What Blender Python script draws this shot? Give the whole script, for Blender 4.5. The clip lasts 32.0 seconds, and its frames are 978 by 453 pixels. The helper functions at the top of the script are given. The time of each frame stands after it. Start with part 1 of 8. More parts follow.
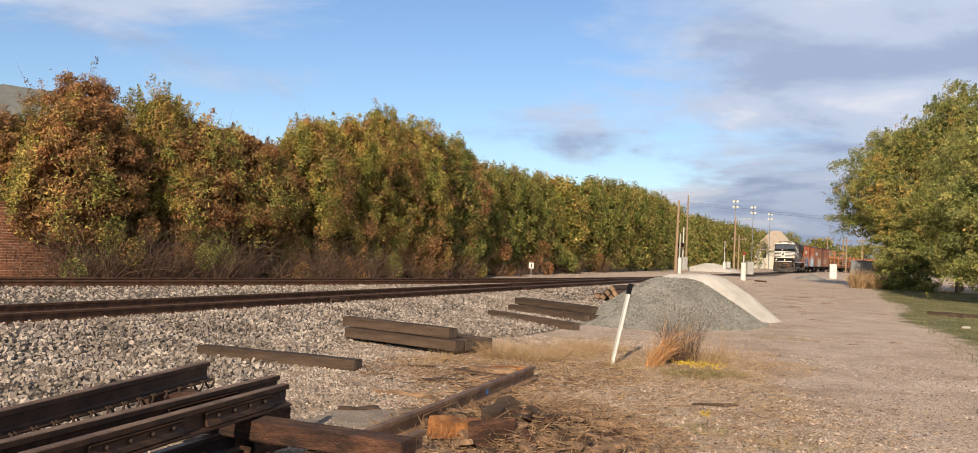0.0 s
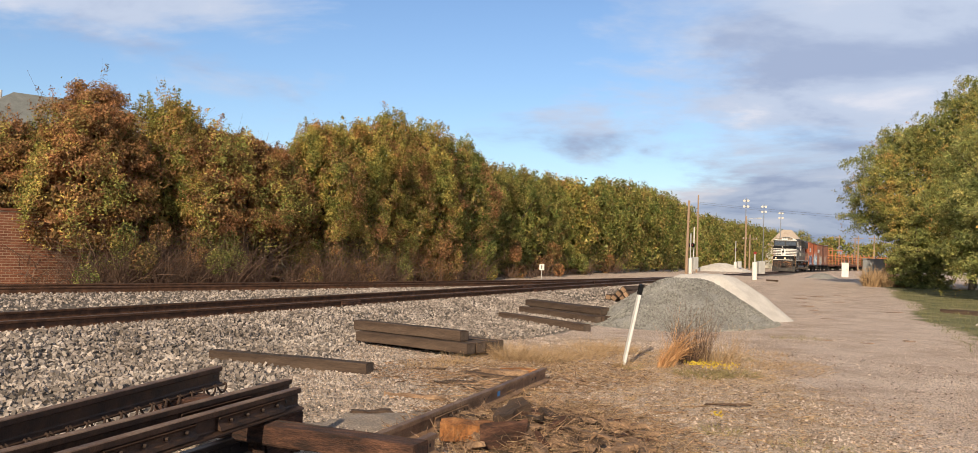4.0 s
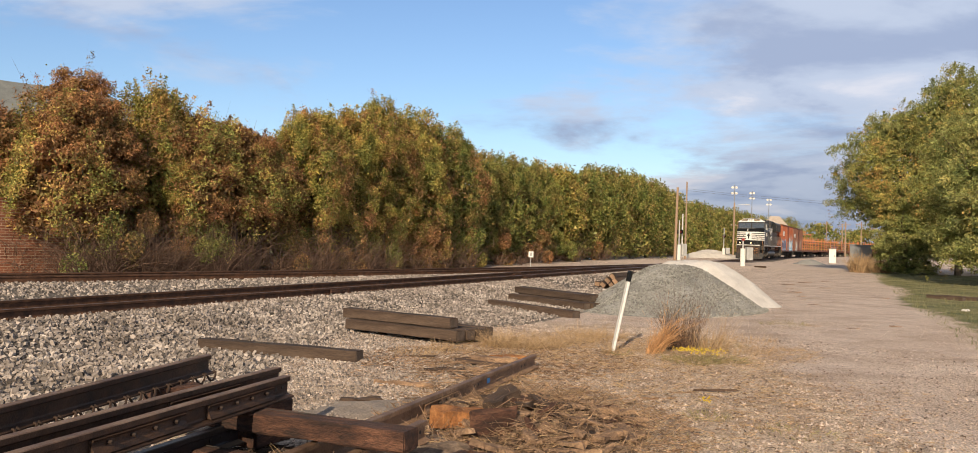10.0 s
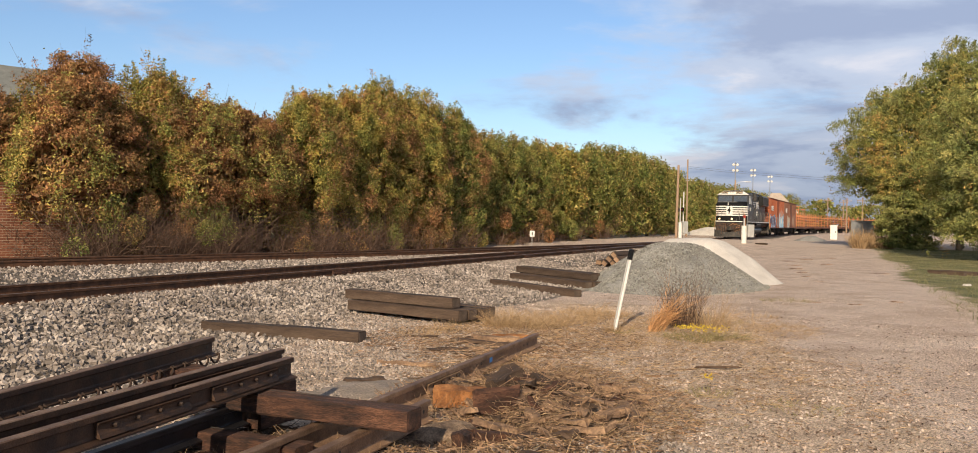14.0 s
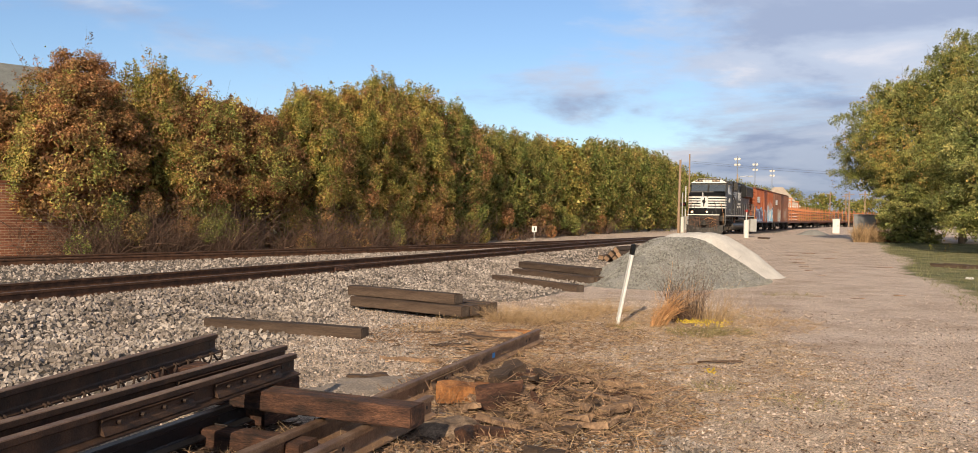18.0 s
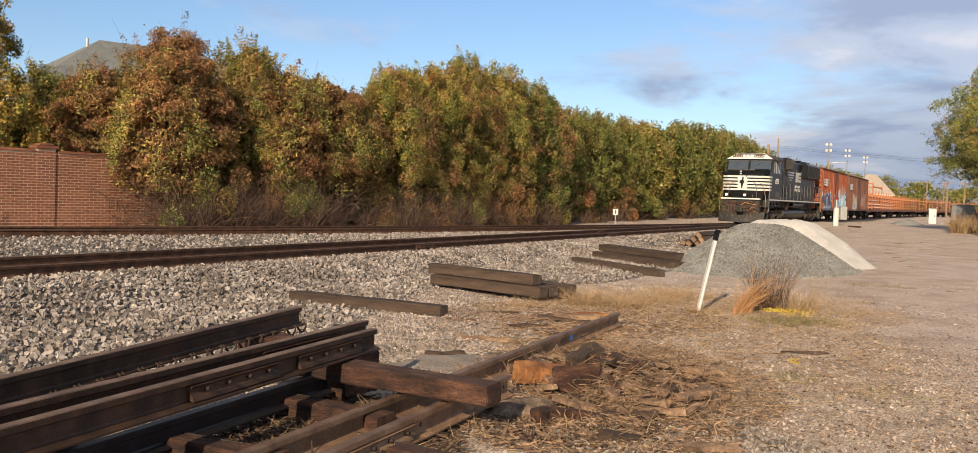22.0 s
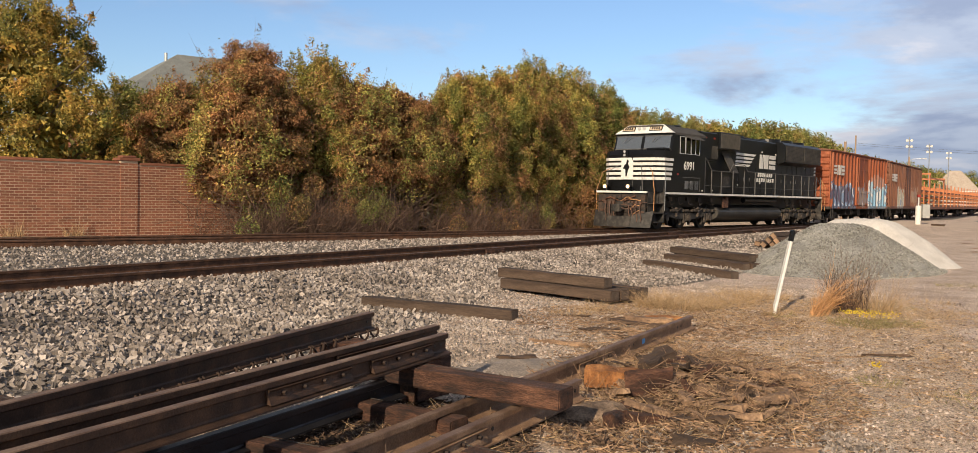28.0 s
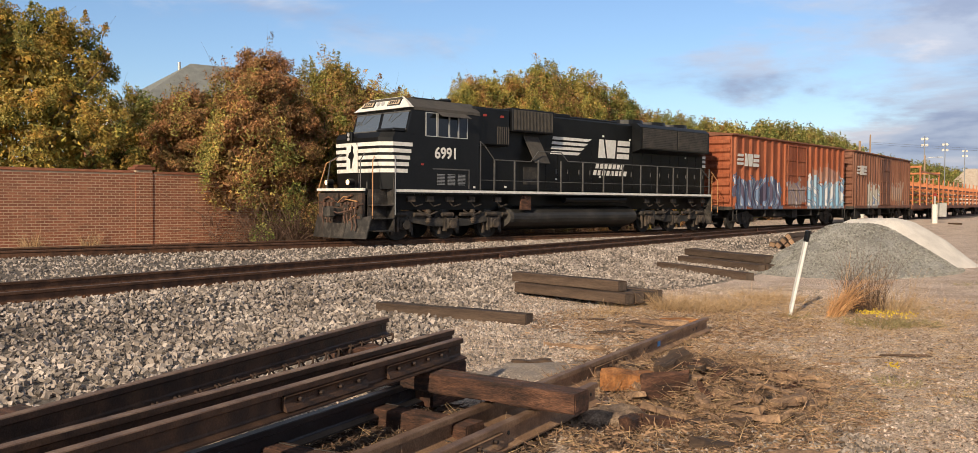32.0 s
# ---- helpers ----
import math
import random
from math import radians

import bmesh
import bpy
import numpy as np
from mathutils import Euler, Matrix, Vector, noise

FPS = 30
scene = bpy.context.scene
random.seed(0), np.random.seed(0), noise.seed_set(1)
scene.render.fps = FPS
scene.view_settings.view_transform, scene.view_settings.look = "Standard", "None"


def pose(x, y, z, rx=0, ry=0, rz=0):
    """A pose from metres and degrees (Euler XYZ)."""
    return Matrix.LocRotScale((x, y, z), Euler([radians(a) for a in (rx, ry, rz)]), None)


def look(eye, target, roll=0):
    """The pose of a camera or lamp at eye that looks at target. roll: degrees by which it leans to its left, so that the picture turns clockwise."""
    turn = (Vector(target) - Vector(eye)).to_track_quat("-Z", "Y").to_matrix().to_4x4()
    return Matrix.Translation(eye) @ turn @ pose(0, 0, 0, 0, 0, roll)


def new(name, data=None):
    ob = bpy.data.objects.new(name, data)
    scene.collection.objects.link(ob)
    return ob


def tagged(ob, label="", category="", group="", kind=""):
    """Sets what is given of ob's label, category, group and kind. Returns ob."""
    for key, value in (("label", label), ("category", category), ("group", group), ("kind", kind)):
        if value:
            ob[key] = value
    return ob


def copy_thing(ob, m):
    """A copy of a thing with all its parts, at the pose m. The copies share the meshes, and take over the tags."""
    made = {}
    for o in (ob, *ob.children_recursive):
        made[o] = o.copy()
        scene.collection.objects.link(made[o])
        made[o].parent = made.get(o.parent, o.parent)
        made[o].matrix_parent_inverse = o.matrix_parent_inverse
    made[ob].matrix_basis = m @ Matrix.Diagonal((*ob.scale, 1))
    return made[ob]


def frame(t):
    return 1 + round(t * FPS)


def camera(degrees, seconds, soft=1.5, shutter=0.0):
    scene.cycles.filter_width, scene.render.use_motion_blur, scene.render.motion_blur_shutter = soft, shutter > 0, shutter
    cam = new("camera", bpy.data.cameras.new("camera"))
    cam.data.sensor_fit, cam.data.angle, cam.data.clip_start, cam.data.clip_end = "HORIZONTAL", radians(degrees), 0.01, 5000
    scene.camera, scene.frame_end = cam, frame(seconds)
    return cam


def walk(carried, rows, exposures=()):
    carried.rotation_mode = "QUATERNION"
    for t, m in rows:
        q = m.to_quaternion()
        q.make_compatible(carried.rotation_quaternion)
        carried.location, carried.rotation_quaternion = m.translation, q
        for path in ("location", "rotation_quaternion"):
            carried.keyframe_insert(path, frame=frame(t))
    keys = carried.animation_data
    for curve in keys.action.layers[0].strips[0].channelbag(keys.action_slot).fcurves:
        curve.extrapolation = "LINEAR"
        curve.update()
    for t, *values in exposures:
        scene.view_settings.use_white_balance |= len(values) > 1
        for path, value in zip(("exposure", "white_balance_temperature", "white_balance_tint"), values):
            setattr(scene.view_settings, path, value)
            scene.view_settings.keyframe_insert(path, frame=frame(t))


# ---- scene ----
cam = camera(57.5, 32.0, soft=0.6)
EYE_Z = 1.346
# seconds, yaw, pitch, roll in degrees: a man with a phone, standing on one spot and turning
PATH = [
    (0, 0.02, 1.53, -2.55), (0.5, 0.35, 1.64, -2.45), (1, 0.51, 1.69, -2.28), (1.5, 0.56, 1.70, -2.25),
    (2, 0.58, 1.55, -2.11), (2.5, 0.62, 1.65, -2.11), (3, 0.64, 1.64, -2.14), (3.5, 0.71, 1.67, -1.99),
    (5.5, 0.49, 1.38, -1.89), (6, 0.27, 1.30, -1.88), (6.5, 0.17, 1.17, -1.81), (7, 0.10, 1.08, -1.79),
    (7.5, 0.11, 1.05, -1.85), (8, 0.09, 1.00, -1.85), (8.5, 0.08, 0.99, -1.88), (9, 0.03, 0.91, -1.74),
    (9.5, 0.01, 0.86, -1.72), (10, -0.02, 0.85, -1.76), (10.5, -0.06, 0.85, -1.76), (11, -0.08, 0.86, -1.69),
    (11.5, -0.15, 0.89, -1.66), (12, -0.14, 0.83, -1.65), (12.5, -0.14, 0.67, -1.60), (13, -0.13, 0.51, -1.61),
    (13.5, -0.11, 0.17, -1.38), (14, 0.05, -0.45, -1.17), (14.5, 0.01, -0.38, -1.10), (16.5, 0.04, -0.59, -0.94),
    (17, 0.06, -0.61, -0.84), (17.5, -0.01, -0.73, -0.81), (18, 0.18, -0.73, -0.87), (18.5, 0.30, -0.64, -0.77),
    (19, 0.62, -0.59, -0.77), (19.5, 1.65, -0.69, -0.72), (20, 2.21, -0.83, -0.72), (20.5, 4.68, -1.43, -1.96),
    (21, 5.36, -2.33, -2.05), (21.5, 5.28, -2.13, -1.99), (22, 5.38, -2.09, -2.09), (22.5, 5.53, -2.09, -2.05),
    (23, 5.92, -2.03, -1.63), (23.5, 6.98, -1.88, -1.41), (24, 7.57, -1.80, -1.26), (24.5, 7.78, -1.80, -1.30),
    (25, 8.13, -1.84, -1.19), (25.5, 8.38, -2.01, -1.24), (26, 8.86, -2.16, -1.20), (26.5, 9.25, -2.02, -1.13),
    (28.5, 10.02, -1.89, -0.97), (29, 10.18, -1.00, -0.64), (29.5, 10.31, -1.03, -0.55), (30, 10.36, -1.62, -0.41),
    (30.5, 10.35, -1.92, -0.43), (31, 10.49, -1.82, -0.53), (31.5, 10.63, -1.76, -0.36), (32, 10.64, -1.69, -0.40),
]
walk(cam, [(t, pose(0, 0, EYE_Z, 90 + p, r, y)) for t, y, p, r in PATH])

# ---- light ----
SUN_AZ, SUN_EL = 194.0, 25.0      # degrees clockwise from +y, and above the horizon
sun_way = Vector((math.sin(radians(SUN_AZ)) * math.cos(radians(SUN_EL)), math.cos(radians(SUN_AZ)) * math.cos(radians(SUN_EL)), math.sin(radians(SUN_EL))))
sun = new("sun", bpy.data.lights.new("sun", "SUN"))
sun.data.energy, sun.data.angle, sun.data.color = 5.0, radians(0.55), (1.0, 0.815, 0.585)
sun.matrix_world = look(sun_way * 50, (0, 0, 0))
scene.view_settings.exposure = 0.06


def node(tree, kind, x=None, **values):
    n = tree.nodes.new("ShaderNode" + kind)
    for k, v in (x or {}).items():
        n.inputs[k].default_value = v
    for k, v in values.items():
        if k == "operation": n.operation = v
        elif k == "blend_type": n.blend_type = v
        elif k == "data_type": n.data_type = v
        elif k == "sky_type": n.sky_type = v
    return n


def ramp(tree, stops, smooth=False):
    n = tree.nodes.new("ShaderNodeValToRGB")
    e = n.color_ramp.elements
    while len(e) < len(stops):
        e.new(0.5)
    for el, (pos, col) in zip(e, stops):
        el.position = pos
        el.color = (*col, 1) if len(col) == 3 else col
    if smooth:
        n.color_ramp.interpolation = "EASE"
    return n


def make_sky():
    w = bpy.data.worlds.new("sky")
    scene.world = w
    w.use_nodes = True
    t = w.node_tree
    t.nodes.clear()
    ln = t.links.new
    sky = node(t, "TexSky", sky_type="NISHITA")
    sky.sun_disc = False
    sky.sun_elevation, sky.sun_rotation = radians(SUN_EL), radians(SUN_AZ)
    sky.dust_density, sky.ozone_density, sky.air_density = 0.6, 2.0, 1.0
    co = node(t, "TexCoord")
    sep = node(t, "SeparateXYZ")
    ln(co.outputs["Generated"], sep.inputs[0])
    up = node(t, "Math", {1: 0.02}, operation="MAXIMUM")
    ln(sep.outputs["Z"], up.inputs[0])
    up2 = node(t, "Math", {1: 0.16}, operation="ADD")
    ln(up.outputs[0], up2.inputs[0])
    dx = node(t, "Math", operation="DIVIDE"); ln(sep.outputs["X"], dx.inputs[0]); ln(up2.outputs[0], dx.inputs[1])
    dy = node(t, "Math", operation="DIVIDE"); ln(sep.outputs["Y"], dy.inputs[0]); ln(up2.outputs[0], dy.inputs[1])
    flat = node(t, "CombineXYZ", {2: 3.7})
    ln(dx.outputs[0], flat.inputs[0]); ln(dy.outputs[0], flat.inputs[1])
    # bank of cloud, broken, heavier towards +x
    big = node(t, "TexNoise", {"Scale": 0.95, "Detail": 9.0, "Roughness": 0.58, "Distortion": 0.35})
    ln(flat.outputs[0], big.inputs["Vector"])
    right = node(t, "MapRange", {"From Min": -0.06, "From Max": 0.36, "To Min": -0.12, "To Max": 0.13}); ln(sep.outputs["X"], right.inputs["Value"])
    left = node(t, "MapRange", {"From Min": -0.45, "From Max": -0.05, "To Min": 1.0, "To Max": 0.0}); ln(sep.outputs["X"], left.inputs["Value"])
    high = node(t, "MapRange", {"From Min": 0.14, "From Max": 0.25, "To Min": -0.05, "To Max": 0.46}); ln(sep.outputs["Z"], high.inputs["Value"])
    lh = node(t, "Math", operation="MULTIPLY"); ln(left.outputs[0], lh.inputs[0]); ln(high.outputs[0], lh.inputs[1])
    bias = node(t, "Math", operation="ADD"); ln(right.outputs[0], bias.inputs[0]); ln(lh.outputs[0], bias.inputs[1])
    # the bank thickens low over the horizon
    haze = node(t, "MapRange", {"From Min": 0.03, "From Max": 0.11, "To Min": 0.13, "To Max": 0.0}); ln(sep.outputs["Z"], haze.inputs["Value"])
    low = node(t, "Math", operation="ADD"); ln(bias.outputs[0], low.inputs[0]); ln(haze.outputs[0], low.inputs[1])
    cov = node(t, "Math", operation="ADD"); ln(big.outputs["Fac"], cov.inputs[0]); ln(low.outputs[0], cov.inputs[1])
    cover = ramp(t, [(0.42, (0, 0, 0)), (0.60, (1, 1, 1))], True)
    ln(cov.outputs[0], cover.inputs[0])
    fine = node(t, "TexNoise", {"Scale": 1.5, "Detail": 7.0, "Roughness": 0.55, "Distortion": 0.3})
    ln(flat.outputs[0], fine.inputs["Vector"])
    tint = ramp(t, [(0.34, (4.2, 5.1, 7.2)), (0.50, (6.1, 7.0, 8.8)), (0.66, (8.7, 8.8, 9.7))], True)
    ln(fine.outputs["Fac"], tint.inputs[0])
    deep = node(t, "Mix", {"Factor": 1.0}, data_type="RGBA", blend_type="MULTIPLY")
    ln(sky.outputs[0], deep.inputs["A"]); deep.inputs["B"].default_value = (1.23, 1.33, 1.51, 1)
    # cloud greys towards the horizon
    grey = node(t, "MapRange", {"From Min": 0.02, "From Max": 0.16, "To Min": 0.70, "To Max": 1.0}); ln(sep.outputs["Z"], grey.inputs["Value"])
    far = node(t, "Mix", {"Factor": 1.0}, data_type="RGBA", blend_type="MULTIPLY"); ln(tint.outputs[0], far.inputs["A"]); ln(grey.outputs[0], far.inputs["B"])
    mix = node(t, "Mix", data_type="RGBA")
    ln(cover.outputs[0], mix.inputs["Factor"]); ln(deep.outputs["Result"], mix.inputs["A"]); ln(far.outputs["Result"], mix.inputs["B"])
    bg = node(t, "Background", {"Strength": 0.088})
    # above the view the sky is dimmed to the zenith, to weaken the fill light
    zen = node(t, "MapRange", {"From Min": 0.27, "From Max": 0.62, "To Min": 1.0, "To Max": 0.34}); ln(sep.outputs["Z"], zen.inputs["Value"])
    dome = node(t, "Mix", {"Factor": 1.0}, data_type="RGBA", blend_type="MULTIPLY")
    ln(mix.outputs["Result"], dome.inputs["A"]); ln(zen.outputs[0], dome.inputs["B"])
    ln(dome.outputs["Result"], bg.inputs[0])
    out = node(t, "OutputWorld")
    ln(bg.outputs[0], out.inputs[0])


make_sky()

# ---- materials ----
def material(name, stops, scale=4.0, fine=40.0, fine_amount=0.25, rough=(0.7, 0.9), bump=0.2, metal=0.0, per="", per_amount=0.25, stretch=(1, 1, 1), bump_scale=None):
    """Noise over the stops at one scale, a finer noise on top, bump from the fine one; per: variation by 'object' or 'island'."""
    m = bpy.data.materials.new(name)
    m.use_nodes = True
    t = m.node_tree
    ln = t.links.new
    b = t.nodes["Principled BSDF"]
    co = node(t, "TexCoord")
    mp = node(t, "Mapping")
    mp.inputs["Scale"].default_value = stretch
    ln(co.outputs["Object"], mp.inputs[0])
    n1 = node(t, "TexNoise", {"Scale": scale, "Detail": 6.0, "Roughness": 0.6})
    ln(mp.outputs[0], n1.inputs["Vector"])
    r = ramp(t, [(0.3 + 0.4 * i / max(1, len(stops) - 1), c) for i, c in enumerate(stops)])
    ln(n1.outputs["Fac"], r.inputs[0])
    n2 = node(t, "TexNoise", {"Scale": fine, "Detail": 4.0, "Roughness": 0.65})
    ln(mp.outputs[0], n2.inputs["Vector"])
    g = ramp(t, [(0.25, (1 - fine_amount,) * 3), (0.75, (1 + fine_amount,) * 3)])
    ln(n2.outputs["Fac"], g.inputs[0])
    mul = node(t, "Mix", {"Factor": 1.0}, data_type="RGBA", blend_type="MULTIPLY")
    ln(r.outputs[0], mul.inputs["A"]); ln(g.outputs[0], mul.inputs["B"])
    col = mul.outputs["Result"]
    if per:
        src = node(t, "ObjectInfo").outputs["Random"] if per == "object" else node(t, "NewGeometry").outputs["Random Per Island"]
        pr = ramp(t, [(0.0, (1 - per_amount,) * 3), (1.0, (1 + per_amount,) * 3)])
        ln(src, pr.inputs[0])
        m2 = node(t, "Mix", {"Factor": 1.0}, data_type="RGBA", blend_type="MULTIPLY")
        ln(col, m2.inputs["A"]); ln(pr.outputs[0], m2.inputs["B"])
        col = m2.outputs["Result"]
    ln(col, b.inputs["Base Color"])
    rr = node(t, "MapRange", {"To Min": rough[0], "To Max": rough[1]})
    ln(n1.outputs["Fac"], rr.inputs["Value"]); ln(rr.outputs[0], b.inputs["Roughness"])
    b.inputs["Metallic"].default_value = metal
    if bump:
        bp = node(t, "Bump", {"Strength": bump, "Distance": 0.02})
        ln(n2.outputs["Fac"], bp.inputs["Height"]); ln(bp.outputs[0], b.inputs["Normal"])
    return m


def leaf_material(name, cols, per_amount=0.35, through_light=0.35, patch=0.6):
    """Leaves: colour picked leaf by leaf and by broad patches, some light through them."""
    m = bpy.data.materials.new(name)
    m.use_nodes = True
    t = m.node_tree
    ln = t.links.new
    t.nodes.remove(t.nodes["Principled BSDF"])
    out = t.nodes["Material Output"]
    co = node(t, "TexCoord")
    n1 = node(t, "TexNoise", {"Scale": patch, "Detail": 4.0, "Roughness": 0.6})
    ln(co.outputs["Object"], n1.inputs["Vector"])
    isl = node(t, "NewGeometry").outputs["Random Per Island"]
    a = node(t, "Math", {1: 0.22, 2: -0.11}, operation="MULTIPLY_ADD"); ln(isl, a.inputs[0])
    s = node(t, "Math", operation="ADD"); ln(n1.outputs["Fac"], s.inputs[0]); ln(a.outputs[0], s.inputs[1])
    r = ramp(t, [(0.30 + 0.40 * i / (len(cols) - 1), c) for i, c in enumerate(cols)])
    ln(s.outputs[0], r.inputs[0])
    w = node(t, "TexWhiteNoise"); w.noise_dimensions = "1D"; ln(isl, w.inputs["W"])
    pr = ramp(t, [(0.0, (1 - per_amount,) * 3), (1.0, (1 + per_amount,) * 3)]); ln(w.outputs["Value"], pr.inputs[0])
    mul = node(t, "Mix", {"Factor": 1.0}, data_type="RGBA", blend_type="MULTIPLY"); ln(r.outputs[0], mul.inputs["A"]); ln(pr.outputs[0], mul.inputs["B"])
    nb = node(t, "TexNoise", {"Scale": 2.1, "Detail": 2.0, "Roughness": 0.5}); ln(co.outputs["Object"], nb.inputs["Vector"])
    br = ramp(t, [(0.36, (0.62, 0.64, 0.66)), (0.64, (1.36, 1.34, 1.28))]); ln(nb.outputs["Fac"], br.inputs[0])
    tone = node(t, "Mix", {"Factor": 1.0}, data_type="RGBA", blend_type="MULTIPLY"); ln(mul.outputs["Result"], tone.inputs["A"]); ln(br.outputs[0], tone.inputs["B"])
    d = node(t, "BsdfDiffuse"); ln(tone.outputs["Result"], d.inputs[0])
    tr = node(t, "BsdfTranslucent"); ln(tone.outputs["Result"], tr.inputs[0])
    mx = node(t, "MixShader", {0: through_light}); ln(d.outputs[0], mx.inputs[1]); ln(tr.outputs[0], mx.inputs[2])
    gl = node(t, "BsdfGlossy", {"Roughness": 0.45}); gl.inputs[0].default_value = (1, 1, 1, 1)
    mx2 = node(t, "MixShader", {0: 0.015}); ln(mx.outputs[0], mx2.inputs[1]); ln(gl.outputs[0], mx2.inputs[2])
    ln(mx2.outputs[0], out.inputs[0])
    return m


def plain(name, col, rough=0.5, metal=0.0, emit=0.0):
    m = bpy.data.materials.new(name)
    m.use_nodes = True
    b = m.node_tree.nodes["Principled BSDF"]
    b.inputs["Base Color"].default_value = (*col, 1)
    b.inputs["Roughness"].default_value, b.inputs["Metallic"].default_value = rough, metal
    if emit:
        b.inputs["Emission Color"].default_value, b.inputs["Emission Strength"].default_value = (*col, 1), emit
    return m


M_STONE = material("ballast_stone", [(0.17, 0.138, 0.114), (0.29, 0.243, 0.208), (0.42, 0.365, 0.32)], 1.3, 30, 0.2, (0.7, 0.9), 0.2, per="island", per_amount=0.6)
M_PEBBLE = material("drive_pebble", [(0.27, 0.205, 0.163), (0.40, 0.318, 0.262), (0.52, 0.43, 0.37)], 1.5, 30, 0.2, (0.7, 0.9), 0.2, per="island", per_amount=0.55)
M_MOUND = material("grey_gravel", [(0.19, 0.182, 0.165), (0.27, 0.262, 0.24), (0.33, 0.318, 0.292)], 1.1, 20, 0.4, (0.8, 0.95), 0.8)
M_MOUNDSTONE = material("grey_gravel_stone", [(0.18, 0.175, 0.158), (0.29, 0.282, 0.255)], 1.5, 30, 0.2, (0.7, 0.9), 0.2, per="island", per_amount=0.45)
M_SAND = material("pale_screenings", [(0.52, 0.48, 0.435), (0.68, 0.635, 0.58)], 2.0, 60, 0.25, (0.9, 0.95), 0.35)
# old rails: paler worn head; rusty sides coloured darker for their shaded side
M_OLDTOP = material("old_rail_head", [(0.10, 0.055, 0.034), (0.19, 0.115, 0.074), (0.28, 0.19, 0.13)], 4, 60, 0.3, (0.45, 0.75), 0.2, metal=0.2)
M_OLDRAIL = material("old_rust_and_shade", [(0.026, 0.014, 0.009), (0.060, 0.031, 0.018), (0.115, 0.060, 0.033)], 5, 70, 0.35, (0.5, 0.8), 0.3, metal=0.2)
M_TANRAIL = material("tan_rust_rail", [(0.14, 0.078, 0.042), (0.25, 0.148, 0.085), (0.36, 0.225, 0.135)], 4, 70, 0.35, (0.6, 0.85), 0.3)
M_ANCHOR = material("dark_rust_clip", [(0.018, 0.011, 0.008), (0.045, 0.024, 0.015)], 5, 70, 0.3, (0.6, 0.85), 0.2)
M_RAIL = material("rusty_rail", [(0.045, 0.022, 0.012), (0.10, 0.047, 0.024), (0.18, 0.088, 0.047)], 5, 70, 0.3, (0.5, 0.8), 0.25, metal=0.25)
M_RAILTOP = material("worn_rail_head", [(0.12, 0.072, 0.050), (0.22, 0.15, 0.115)], 3, 50, 0.2, (0.35, 0.6), 0.1, metal=0.6)
M_BLACKRAIL = material("oiled_dark_rail", [(0.018, 0.018, 0.022), (0.04, 0.038, 0.042)], 4, 60, 0.3, (0.3, 0.5), 0.1, metal=0.4)
M_TIE = material("weathered_tie", [(0.030, 0.018, 0.012), (0.07, 0.043, 0.028), (0.125, 0.083, 0.056)], 3, 50, 0.4, (0.75, 0.95), 0.5, per="object", per_amount=0.25, stretch=(0.25, 2, 2))
M_TIEEND = material("sawn_tie_end", [(0.06, 0.043, 0.032), (0.13, 0.092, 0.067)], 9, 60, 0.3, (0.8, 0.95), 0.3, per="object", per_amount=0.3)
M_PALEEND = material("pale_sawn_end", [(0.22, 0.13, 0.075), (0.40, 0.26, 0.16)], 9, 60, 0.3, (0.8, 0.95), 0.3, per="object", per_amount=0.3)
M_REDTIE = material("rotten_red_tie", [(0.020, 0.011, 0.008), (0.085, 0.038, 0.023), (0.20, 0.095, 0.055)], 6, 55, 0.65, (0.8, 0.95), 1.0, stretch=(0.5, 2, 2))
M_WOODDEBRIS = material("splintered_wood", [(0.09, 0.054, 0.034), (0.23, 0.145, 0.09), (0.40, 0.255, 0.15)], 6, 50, 0.4, (0.85, 0.95), 0.4, per="island", per_amount=0.5)
M_STRAW = material("dry_straw", [(0.30, 0.19, 0.095), (0.46, 0.32, 0.18)], 5, 30, 0.2, (0.8, 0.95), 0.0, per="island", per_amount=0.4)
M_REEDGRASS = material("orange_grass", [(0.46, 0.24, 0.10), (0.62, 0.36, 0.17)], 5, 30, 0.2, (0.8, 0.95), 0.0, per="island", per_amount=0.35)
M_TANROOF = material("tan_roof", [(0.36, 0.29, 0.23), (0.48, 0.40, 0.33)], 2, 30, 0.25, (0.85, 0.95), 0.3)
# lawn blades, their green lowered because the lawn is partly in shadow
M_BLADE = material("grass_blade", [(0.09, 0.100, 0.036), (0.23, 0.205, 0.095)], 1.0, 30, 0.2, (0.8, 0.9), 0.0, per="island", per_amount=0.4)
M_YELLOW = material("yellow_flower", [(0.55, 0.38, 0.03), (0.68, 0.52, 0.06)], 5, 30, 0.2, (0.7, 0.9), 0.0, per="island", per_amount=0.3)
M_BRICK = material("red_brick", [(0.19, 0.066, 0.034), (0.26, 0.098, 0.052), (0.32, 0.135, 0.075)], 2.5, 60, 0.2, (0.8, 0.95), 0.25, per="island", per_amount=0.2)
M_BRICKO = material("red_brick_piece", [(0.19, 0.066, 0.034), (0.26, 0.098, 0.052), (0.32, 0.135, 0.075)], 2.5, 60, 0.2, (0.8, 0.95), 0.25, per="object", per_amount=0.2)
